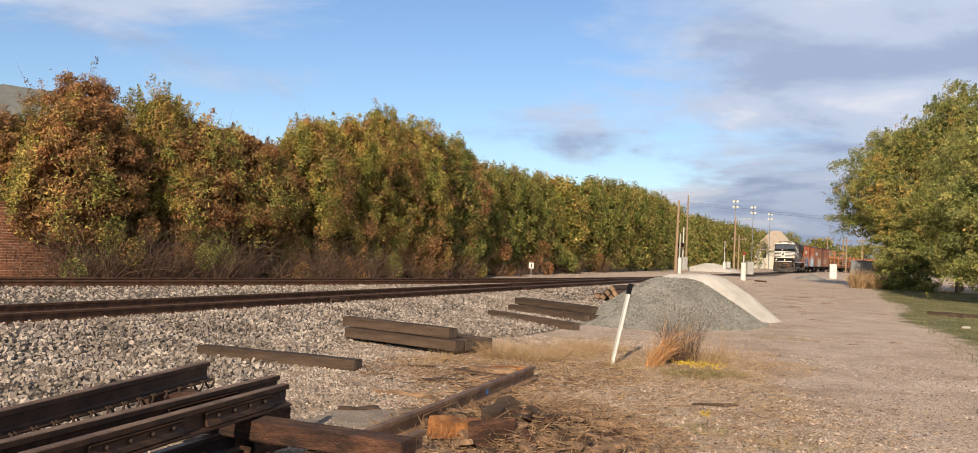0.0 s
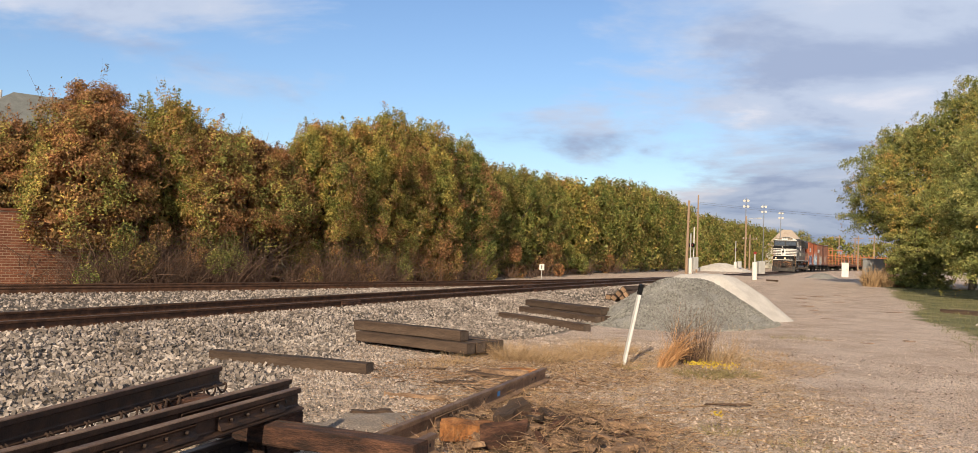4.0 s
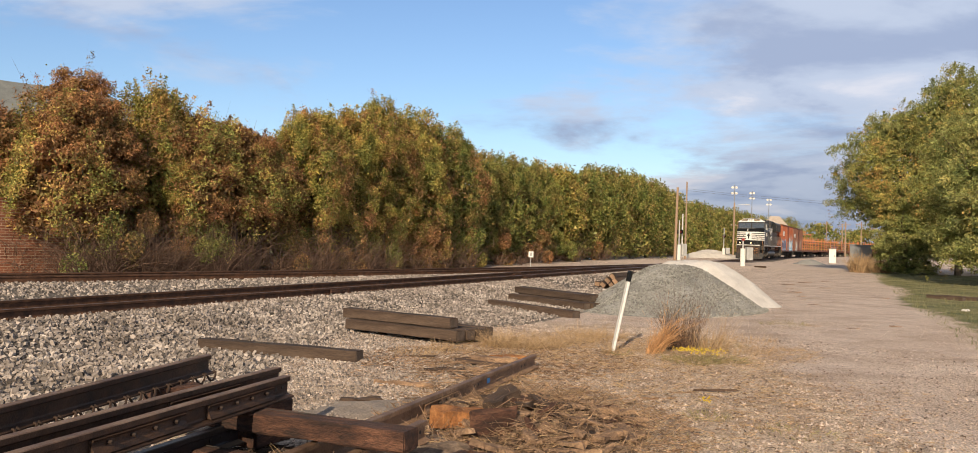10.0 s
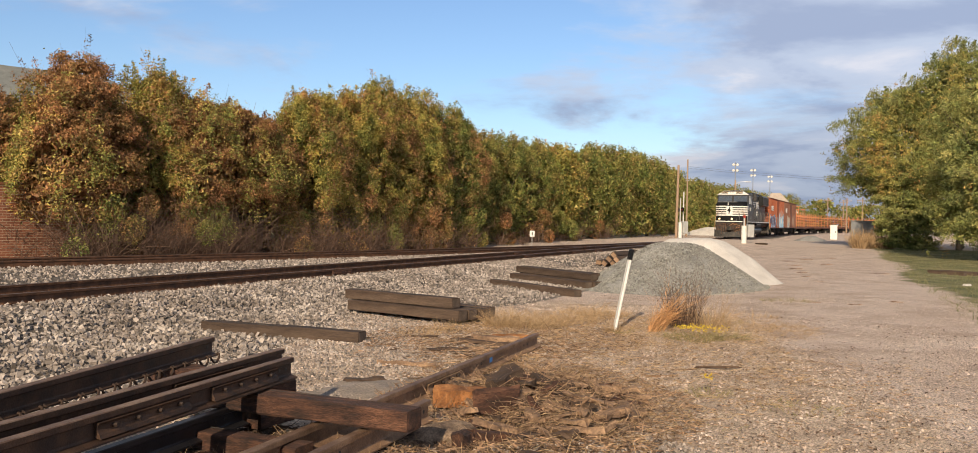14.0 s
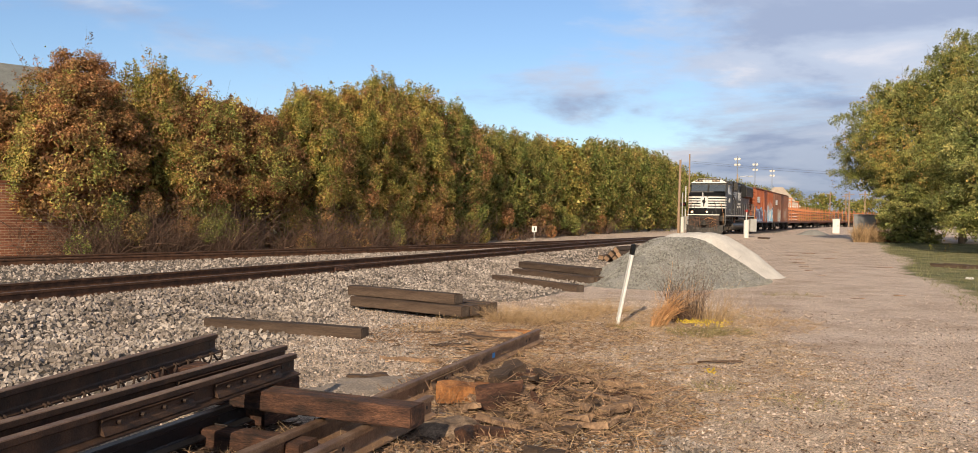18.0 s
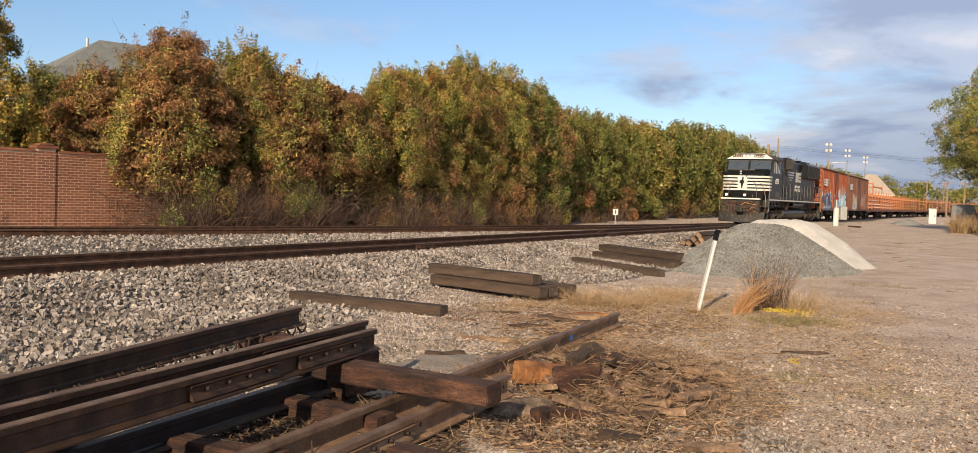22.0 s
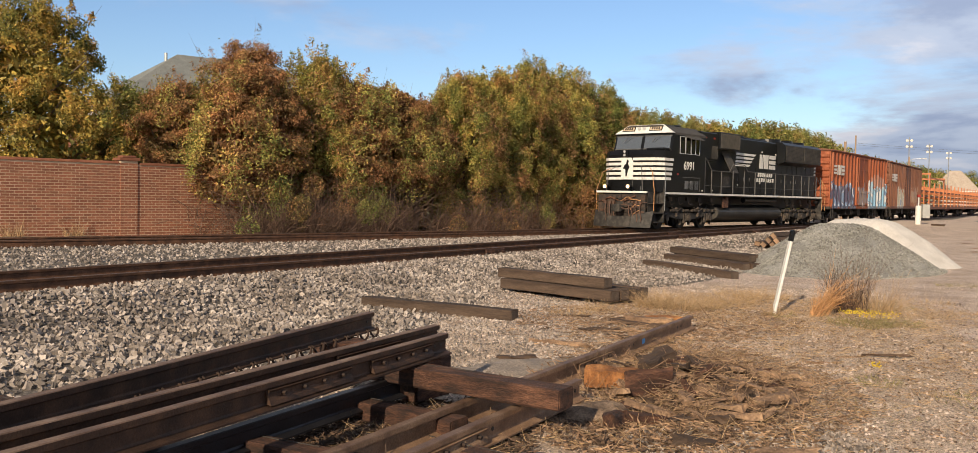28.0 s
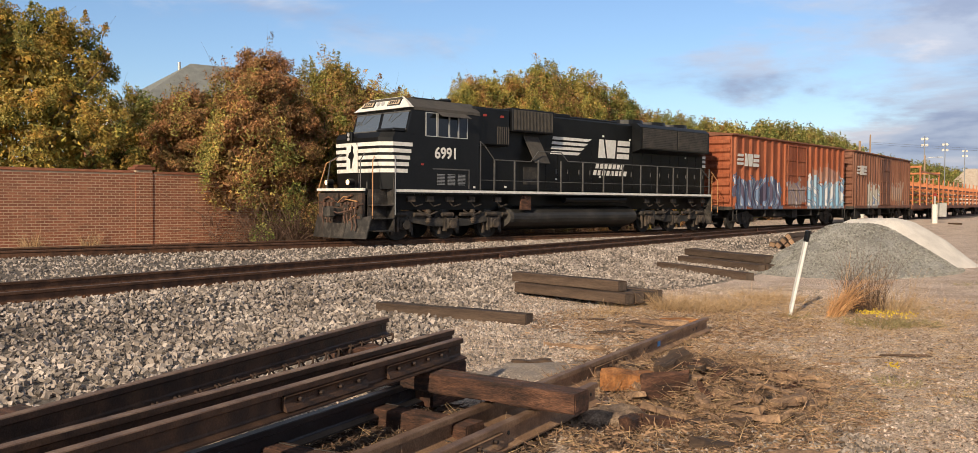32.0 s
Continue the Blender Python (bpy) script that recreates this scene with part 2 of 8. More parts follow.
M_DUST = material("stone_dust", [(0.22, 0.178, 0.142), (0.32, 0.265, 0.22)], 3.5, 45, 0.5, (0.9, 0.95), 0.4)
M_MORTAR = material("sand_mortar", [(0.48, 0.37, 0.25), (0.60, 0.47, 0.33)], 3, 60, 0.2, (0.9, 0.95), 0.2)
M_BARK = material("bark", [(0.07, 0.05, 0.035), (0.16, 0.12, 0.085)], 5, 30, 0.4, (0.85, 0.95), 0.6)
M_TWIG = material("bare_vines", [(0.062, 0.036, 0.025), (0.165, 0.102, 0.070)], 2, 30, 0.2, (0.9, 0.95), 0.0, per="island", per_amount=0.5)
M_SHINGLE = material("grey_shingle", [(0.16, 0.17, 0.16), (0.24, 0.245, 0.23)], 2, 30, 0.25, (0.85, 0.95), 0.3)
M_WHITE = material("white_paint", [(0.62, 0.60, 0.55), (0.8, 0.78, 0.74)], 6, 50, 0.12, (0.4, 0.6), 0.05)
M_BLACK = material("black_paint", [(0.004, 0.0045, 0.005), (0.009, 0.0095, 0.0105)], 1.2, 14, 0.3, (0.28, 0.45), 0.03)
M_BLACK.node_tree.nodes["Principled BSDF"].inputs["Specular IOR Level"].default_value = 0.28
M_DUSTY = material("dusty_bogie", [(0.020, 0.017, 0.015), (0.05, 0.040, 0.032), (0.12, 0.088, 0.064)], 4, 30, 0.4, (0.7, 0.9), 0.2)
M_TANK = material("dusty_black_tank", [(0.009, 0.009, 0.009), (0.022, 0.021, 0.020), (0.05, 0.045, 0.04)], 1.2, 20, 0.35, (0.35, 0.6), 0.06)
M_UNDER = material("grimy_underframe", [(0.012, 0.0115, 0.011), (0.032, 0.029, 0.026), (0.075, 0.064, 0.053)], 3, 25, 0.4, (0.7, 0.9), 0.3)
M_GRILLE = material("dusty_grille", [(0.040, 0.037, 0.033), (0.085, 0.074, 0.062)], 3, 40, 0.3, (0.7, 0.9), 0.2)
M_ORANGE = material("orange_paint", [(0.42, 0.13, 0.045), (0.60, 0.22, 0.085)], 1.4, 20, 0.2, (0.5, 0.75), 0.05)
M_RUSTLOAD = material("rusty_load", [(0.10, 0.045, 0.025), (0.22, 0.10, 0.055)], 3, 40, 0.3, (0.7, 0.9), 0.1)
M_GLASS = plain("dark_glass", (0.05, 0.06, 0.065), 0.05)
M_GLASS.node_tree.nodes["Principled BSDF"].inputs["Specular IOR Level"].default_value = 1.0
M_GLASS.node_tree.nodes["Principled BSDF"].inputs["IOR"].default_value = 1.9
M_SIDEGLASS = plain("dark_side_glass", (0.010, 0.012, 0.013), 0.08)
M_HEADLIGHT = plain("headlight", (1.0, 0.70, 0.38), 0.3, 0, 1.6)
M_REDLIGHT = plain("marker_red", (0.30, 0.035, 0.025), 0.5)
M_GREY = material("galvanized", [(0.42, 0.42, 0.41), (0.55, 0.55, 0.54)], 3, 30, 0.12, (0.4, 0.6), 0.05, metal=0.3)
# dull grey; on the cabinet by the drive its darkness is tree shade
M_DARKGREY = material("dull_grey_and_shade", [(0.18, 0.187, 0.195), (0.26, 0.267, 0.275)], 3, 30, 0.15, (0.5, 0.7), 0.05)
M_HANDRAIL = material("yellow_ochre_rail", [(0.36, 0.17, 0.065), (0.50, 0.27, 0.12)], 4, 30, 0.2, (0.5, 0.7), 0.0)
M_BLKRAIL = material("dark_handrail", [(0.06, 0.06, 0.06), (0.12, 0.115, 0.11)], 4, 30, 0.2, (0.5, 0.7), 0.0)
M_WOODPOLE = material("weathered_pole", [(0.25, 0.17, 0.115), (0.40, 0.28, 0.19)], 3, 30, 0.3, (0.85, 0.95), 0.3, stretch=(3, 3, 0.3))
M_ASPHALT = material("dusty_asphalt", [(0.48, 0.375, 0.30), (0.62, 0.495, 0.405)], 2, 60, 0.3, (0.85, 0.95), 0.2)
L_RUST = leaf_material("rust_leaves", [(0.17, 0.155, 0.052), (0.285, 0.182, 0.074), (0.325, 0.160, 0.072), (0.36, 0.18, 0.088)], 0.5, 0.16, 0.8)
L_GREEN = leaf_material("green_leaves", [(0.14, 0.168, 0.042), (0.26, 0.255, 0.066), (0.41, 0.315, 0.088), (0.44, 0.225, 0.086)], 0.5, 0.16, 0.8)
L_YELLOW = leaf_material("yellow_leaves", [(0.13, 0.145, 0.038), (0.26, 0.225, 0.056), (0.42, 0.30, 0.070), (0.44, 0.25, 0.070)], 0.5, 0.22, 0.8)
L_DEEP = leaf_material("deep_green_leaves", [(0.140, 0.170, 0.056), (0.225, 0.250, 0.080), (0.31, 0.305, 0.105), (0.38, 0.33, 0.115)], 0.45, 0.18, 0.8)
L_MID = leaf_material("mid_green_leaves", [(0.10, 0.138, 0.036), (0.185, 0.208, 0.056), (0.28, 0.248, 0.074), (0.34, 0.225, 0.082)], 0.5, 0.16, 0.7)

# ---- building helpers ----
def part(name, bm, mat, parent=None, label="", smooth=False):
    me = bpy.data.meshes.new(name)
    bm.normal_update()
    bm.to_mesh(me)
    bm.free()
    me.materials.append(mat)
    if smooth:
        me.polygons.foreach_set("use_smooth", [True] * len(me.polygons))
    ob = new(name, me)
    if parent:
        ob.parent = parent
    if label:
        tagged(ob, label)
    return ob


def empty(name, m=None):
    ob = new(name)
    ob.empty_display_size = 0.3
    if m is not None:
        ob.matrix_basis = m
    return ob


def box(bm, x0, x1, y0, y1, z0, z1, m=None, bevel=0.0):
    vs = [bm.verts.new((x, y, z)) for z in (z0, z1) for x, y in ((x0, y0), (x1, y0), (x1, y1), (x0, y1))]
    fs = [bm.faces.new([vs[i] for i in f]) for f in ((3, 2, 1, 0), (4, 5, 6, 7), (0, 1, 5, 4), (1, 2, 6, 5), (2, 3, 7, 6), (3, 0, 4, 7))]
    if m is not None:
        for v in vs:
            v.co = m @ v.co
    if bevel:
        bmesh.ops.bevel(bm, geom=list({e for f in fs for e in f.edges}), offset=bevel, segments=1, affect="EDGES")


def prism(bm, outline, a, b, axis="y"):
    """A closed outline (pairs) drawn out from a to b along an axis: x: pairs are y,z; y: pairs are x,z; z: pairs are x,y."""
    put = {"x": lambda u, v, w: (w, u, v), "y": lambda u, v, w: (u, w, v), "z": lambda u, v, w: (u, v, w)}[axis]
    p = [bm.verts.new(put(u, v, a)) for u, v in outline]
    q = [bm.verts.new(put(u, v, b)) for u, v in outline]
    n = len(outline)
    fs = [bm.faces.new(p[::-1]), bm.faces.new(q)] + [bm.faces.new((p[i], p[(i + 1) % n], q[(i + 1) % n], q[i])) for i in range(n)]
    bmesh.ops.recalc_face_normals(bm, faces=fs)


def tube(bm, a, b, r, r2=None, n=8, caps=True):
    a, b = Vector(a), Vector(b)
    r2 = r if r2 is None else r2
    q = (b - a).to_track_quat("Z", "Y").to_matrix()
    ra = [bm.verts.new(a + q @ Vector((r * math.cos(k * math.tau / n), r * math.sin(k * math.tau / n), 0))) for k in range(n)]
    rb = [bm.verts.new(b + q @ Vector((r2 * math.cos(k * math.tau / n), r2 * math.sin(k * math.tau / n), 0))) for k in range(n)]
    for k in range(n):
        bm.faces.new((ra[k], ra[(k + 1) % n], rb[(k + 1) % n], rb[k]))
    if caps:
        bm.faces.new(ra[::-1]); bm.faces.new(rb)


def pipe(bm, pts, r, n=6):
    """One unbroken bent tube through the points."""
    pts = [Vector(p) for p in pts]
    rings = []
    for i, p in enumerate(pts):
        d = (pts[min(len(pts) - 1, i + 1)] - pts[max(0, i - 1)]).normalized()
        u = d.cross(Vector((0.31, 0.52, 0.8))).normalized() if i == 0 else (u - d * u.dot(d)).normalized()
        v = d.cross(u)
        rings.append([bm.verts.new(p + (u * math.cos(k * math.tau / n) + v * math.sin(k * math.tau / n)) * r) for k in range(n)])
    for a, b in zip(rings, rings[1:]):
        for k in range(n):
            bm.faces.new((a[k], a[(k + 1) % n], b[(k + 1) % n], b[k]))
    bm.faces.new(rings[0][::-1]); bm.faces.new(rings[-1])


def quads(name, corners, mat, parent=None, label=""):
    """One mesh of loose faces of three or four corners; corners is an array n x k x 3."""
    corners = np.asarray(corners, dtype=np.float32)
    n, k = corners.shape[:2]
    me = bpy.data.meshes.new(name)
    me.vertices.add(k * n); me.loops.add(k * n); me.polygons.add(n)
    me.vertices.foreach_set("co", corners.ravel())
    me.loops.foreach_set("vertex_index", np.arange(k * n, dtype=np.int32))
    me.polygons.foreach_set("loop_start", np.arange(0, k * n, k, dtype=np.int32))
    me.update(calc_edges=True)
    me.materials.append(mat)
    ob = new(name, me)
    if parent:
        ob.parent = parent
    if label:
        tagged(ob, label)
    return ob


def solids(name, base_v, base_f, places, mat, parent=None, label=""):
    """Many small solids in one mesh: places is an array n x 3 x 4 (turn with size, then place)."""
    bv = np.asarray(base_v, dtype=np.float32)
    n, k = len(places), len(bv)
    co = np.einsum("nij,kj->nki", places[:, :, :3], bv) + places[:, None, :, 3]
    faces = np.asarray(base_f, dtype=np.int32)
    idx = (faces[None] + (np.arange(n, dtype=np.int32) * k)[:, None, None]).reshape(-1)
    m, side = n * len(faces), faces.shape[1]
    me = bpy.data.meshes.new(name)
    me.vertices.add(n * k); me.loops.add(m * side); me.polygons.add(m)
    me.vertices.foreach_set("co", co.astype(np.float32).ravel())
    me.loops.foreach_set("vertex_index", idx)
    me.polygons.foreach_set("loop_start", np.arange(0, m * side, side, dtype=np.int32))
    me.polygons.foreach_set("use_smooth", np.zeros(m, dtype=bool))
    me.update(calc_edges=True)
    me.materials.append(mat)
    ob = new(name, me)
    if parent:
        ob.parent = parent
    if label:
        tagged(ob, label)
    return ob


rng = np.random.default_rng(7)


def random_turns(n, sizes):
    """n random rotation matrices times sizes (n x 3)."""
    q = rng.normal(size=(n, 4)); q /= np.linalg.norm(q, axis=1)[:, None]
    w, x, y, z = q.T
    r = np.stack([1 - 2 * (y * y + z * z), 2 * (x * y - z * w), 2 * (x * z + y * w), 2 * (x * y + z * w), 1 - 2 * (x * x + z * z), 2 * (y * z - x * w),
                  2 * (x * z - y * w), 2 * (y * z + x * w), 1 - 2 * (x * x + y * y)], axis=1).reshape(-1, 3, 3)
    return r * sizes[:, None, :]


# ---- the plan: a straight main track, and a track that leaves it on a curve of about 208 m ----
MAIN = radians(66.5)
DX, DY = math.cos(MAIN), math.sin(MAIN)
NX, NY = -DY, DX
CX, CY = -0.32, 32.97
POINTS_S = 45.0


def far_bend(s):
    """Beyond the crossing the line eases away to the +x side, then bends."""
    return -0.006 * np.clip(s - 60, 0, None) - 0.002 * np.clip(s - 135, 0, None) ** 2


def side_of(s):
    """How far the train's track lies beside the main one, along the plan."""
    s = np.asarray(s, dtype=float)
    return np.where(s < POINTS_S, 0.0024 * (POINTS_S - s) ** 2, far_bend(s))


def main_side(s):
    s = np.asarray(s, dtype=float)
    return far_bend(s)


def spot(s, lat, z=0.0):
    return Vector((CX + s * DX + lat * NX, CY + s * DY + lat * NY, z))


def plan(x, y):
    return (x - CX) * DX + (y - CY) * DY, (x - CX) * NX + (y - CY) * NY


def smooth(a, b, v):
    k = np.clip((v - a) / (b - a), 0, 1)
    return k * k * (3 - 2 * k)


def ground_z(x, y):
    x, y = np.asarray(x, dtype=float), np.asarray(y, dtype=float)
    s, lat = plan(x, y)
    base = -0.43 - 0.05 * (1 - smooth(-19, -13, s)) + 0.27 * smooth(5, 48, s) + 0.0006 * np.clip(s - 60, 0, 400)
    right = smooth(1.0, 6.0, x - 0.15 * y)
    base = base + 0.04 * right * (1 - smooth(5, 40, s))
    t2 = side_of(s)
    bed = np.minimum(smooth(-3.4, -1.25, lat), 1 - smooth(1.35, 3.2, lat - t2))
    z = base + (np.maximum(-0.185, base) - base) * bed
    return z


def place_z(x, y):
    return float(ground_z(x, y))


def bumps(x, y):
    return 0.38 * (0.018 * np.sin(x * 2.1 + 1.3 * np.sin(y * 0.9)) + 0.014 * np.sin(y * 3.3 + x * 1.7) + 0.012 * np.sin(5.1 * x - 2.2 * y) + 0.01 * np.sin(7.7 * y + 3.1 * x))


def make_ground():
    def axis(mid, n, near, k):
        u = np.linspace(-1, 1, n)
        return mid + np.sinh(u * k) / np.sinh(k) * 1500 if near is None else mid + near * np.sinh(u * k)
    gx = axis(0, 300, 0.42, 9.0)
    gy = axis(16, 300, 0.55, 9.0)
    X, Y = np.meshgrid(gx, gy)
    Z = ground_z(X, Y)
    s, lat = plan(X, Y)
    near = 1 - smooth(40, 90, np.hypot(X, Y))
    off_bed = 1 - np.minimum(smooth(-2.2, -1.2, lat), 1 - smooth(1.2, 2.4, lat - side_of(s)))
    Z = Z + bumps(X, Y) * near * (0.25 + 0.75 * off_bed)
    n = len(gx)
    me = bpy.data.meshes.new("ground")
    idx = np.arange(n * n).reshape(n, n)
    f = np.stack([idx[:-1, :-1], idx[:-1, 1:], idx[1:, 1:], idx[1:, :-1]], axis=-1).reshape(-1, 4)
    me.from_pydata(np.stack([X, Y, Z], axis=-1).reshape(-1, 3).tolist(), [], f.tolist())
    stone = np.minimum(smooth(-5.0, -3.6, lat + np.clip(-15.5 - s, 0, 30) * 0.36 + 2.4 * smooth(-17, -12, s) - 4.4 * smooth(8, 26, s)), 1 - smooth(1.8, 3.0, lat - side_of(s)))
    # the weedy strip, the drive, the lawn
    r = X - 0.32 * Y
    lawn = smooth(0.9, 4.6, X - 0.39 * Y - 0.4 * np.sin(Y * 0.35)) * smooth(14, 22, Y) * (1 - smooth(64, 80, Y))
    lawn = np.maximum(lawn, smooth(10, 14, lat - side_of(s)))
    lawn = np.maximum(lawn, smooth(-60, -90, lat))
    straw = (1 - smooth(2.6, 4.6, X - 0.06 * Y)) * (1 - smooth(17, 22, Y))
    straw = np.maximum(straw, 0.26 * (1 - smooth(26, 60, Y)))
    for key, val in (("stone", stone), ("lawn", lawn), ("straw", straw)):
        a = me.attributes.new(key, "FLOAT", "POINT")
        a.data.foreach_set("value", np.clip(val, 0, 1).astype(np.float32).ravel())
    m = bpy.data.materials.new("earth_and_stone")
    m.use_nodes = True
    t = m.node_tree
    ln = t.links.new
    b = t.nodes["Principled BSDF"]
    co = node(t, "TexCoord")

    def noise(scale, detail=6.0, rough=0.6):
        n_ = node(t, "TexNoise", {"Scale": scale, "Detail": detail, "Roughness": rough})
        ln(co.outputs["Object"], n_.inputs["Vector"])
        return n_.outputs["Fac"]

    def layer(stops, scale, fine, amount):
        r1 = ramp(t, stops); ln(noise(scale), r1.inputs[0])
        r2 = ramp(t, [(0.37, (1 - amount,) * 3), (0.63, (1 + amount,) * 3)]); ln(noise(fine, 5.0, 0.7), r2.inputs[0])
        mu = node(t, "Mix", {"Factor": 1.0}, data_type="RGBA", blend_type="MULTIPLY"); ln(r1.outputs[0], mu.inputs["A"]); ln(r2.outputs[0], mu.inputs["B"])
        return mu.outputs["Result"]

    def over(low, high, key, scale, spread):
        at = t.nodes.new("ShaderNodeAttribute"); at.attribute_name = key
        wob = node(t, "Math", {1: spread, 2: -spread / 2}, operation="MULTIPLY_ADD"); ln(noise(scale), wob.inputs[0])
        ad = node(t, "Math", operation="ADD"); ln(at.outputs["Fac"], ad.inputs[0]); ln(wob.outputs[0], ad.inputs[1])
        rp = ramp(t, [(0.40, (0, 0, 0)), (0.60, (1, 1, 1))], True); ln(ad.outputs[0], rp.inputs[0])
        mx = node(t, "Mix", data_type="RGBA"); ln(rp.outputs[0], mx.inputs["Factor"]); ln(low, mx.inputs["A"]); ln(high, mx.inputs["B"])
        return mx.outputs["Result"]

    dirt = layer([(0.30, (0.40, 0.298, 0.228)), (0.5, (0.535, 0.418, 0.338)), (0.70, (0.62, 0.505, 0.424))], 0.9, 46, 0.75)
    # ballast bed coloured dark, for the shade in the gaps between the stones
    stones = layer([(0.35, (0.085, 0.070, 0.056)), (0.65, (0.17, 0.142, 0.117))], 1.2, 24, 0.6)
    # grass colour darkened throughout for the shadow over part of the lawn
    grass = layer([(0.35, (0.095, 0.105, 0.034)), (0.5, (0.18, 0.170, 0.066)), (0.68, (0.31, 0.255, 0.135))], 0.9, 40, 0.4)
    strawy = layer([(0.35, (0.37, 0.27, 0.195)), (0.65, (0.62, 0.485, 0.365))], 2.2, 46, 0.7)
    col = over(dirt, strawy, "straw", 1.5, 1.0)
    col = over(col, stones, "stone", 1.2, 0.8)
    col = over(col, grass, "lawn", 0.7, 0.9)
    ln(col, b.inputs["Base Color"])
    b.inputs["Roughness"].default_value = 0.93
    bp = node(t, "Bump", {"Strength": 0.7, "Distance": 0.035}); ln(noise(24, 5.0, 0.7), bp.inputs["Height"]); ln(bp.outputs[0], b.inputs["Normal"])
    me.materials.append(m)
    me.polygons.foreach_set("use_smooth", [True] * len(me.polygons))
    return tagged(new("ground", me), "tan packed earth with gravel, straw and patchy grass", "ground", kind="structure")


ground = make_ground()

# ---- rails of the two tracks ----
RAIL_OUT = [(-0.075, -0.18), (0.075, -0.18), (0.075, -0.168), (0.018, -0.15), (0.010, -0.135), (0.010, -0.055), (0.036, -0.042), (0.036, -0.006), (0.030, 0.0),
            (-0.030, 0.0), (-0.036, -0.006), (-0.036, -0.042), (-0.010, -0.055), (-0.010, -0.135), (-0.018, -0.15), (-0.075, -0.168)]


def rail_along(name, line, parent=None, mat=M_RAIL, outline=RAIL_OUT, top_mat=M_RAILTOP):
    """A rail whose head follows the line (x, y, z)."""
    bm = bmesh.new()
    rings = []
    for i, c in enumerate(line):
        a, b = line[max(0, i - 1)], line[min(len(line) - 1, i + 1)]
        d = Vector((b[0] - a[0], b[1] - a[1], 0)).normalized()
        rt = Vector((d.y, -d.x, 0))
        rings.append([bm.verts.new(Vector(c) + rt * u + Vector((0, 0, w))) for u, w in outline])
    k = len(outline)
    for p, q in zip(rings, rings[1:]):
        for i in range(k):
            bm.faces.new((p[i], q[i], q[(i + 1) % k], p[(i + 1) % k]))
    bm.faces.new(rings[0]); bm.faces.new(rings[-1][::-1])
    ob = part(name, bm, mat, parent)
    ob.data.materials.append(top_mat)
    for i in range(len(line) - 1):
        for j in (7, 8, 9):
            ob.data.polygons[i * k + j].material_index = 1
    return ob


def track_line(lat_of, off, s0, s1, step):
    out = []
    for s in np.arange(s0, s1 + 0.01, step):
        e = 0.05
        slope = (float(lat_of(s + e)) - float(lat_of(s - e))) / (2 * e)
        k = 1 / math.hypot(1, slope)
        out.append(spot(s - off * slope * k, float(lat_of(s)) + off * k))
    return out


main_track = tagged(empty("main_track"), "rusty running rails of the main track on ballast", "track", kind="structure")
siding_track = tagged(empty("curved_track"), "rusty rails of the curving track under the train", "track", kind="structure")
for off in (-0.7525, 0.7525):
    rail_along("rail", track_line(main_side, off, -55, 45, 5) + track_line(main_side, off, 50, 310, 10), main_track)
    rail_along("rail", track_line(side_of, off, -55, 45, 2), siding_track)

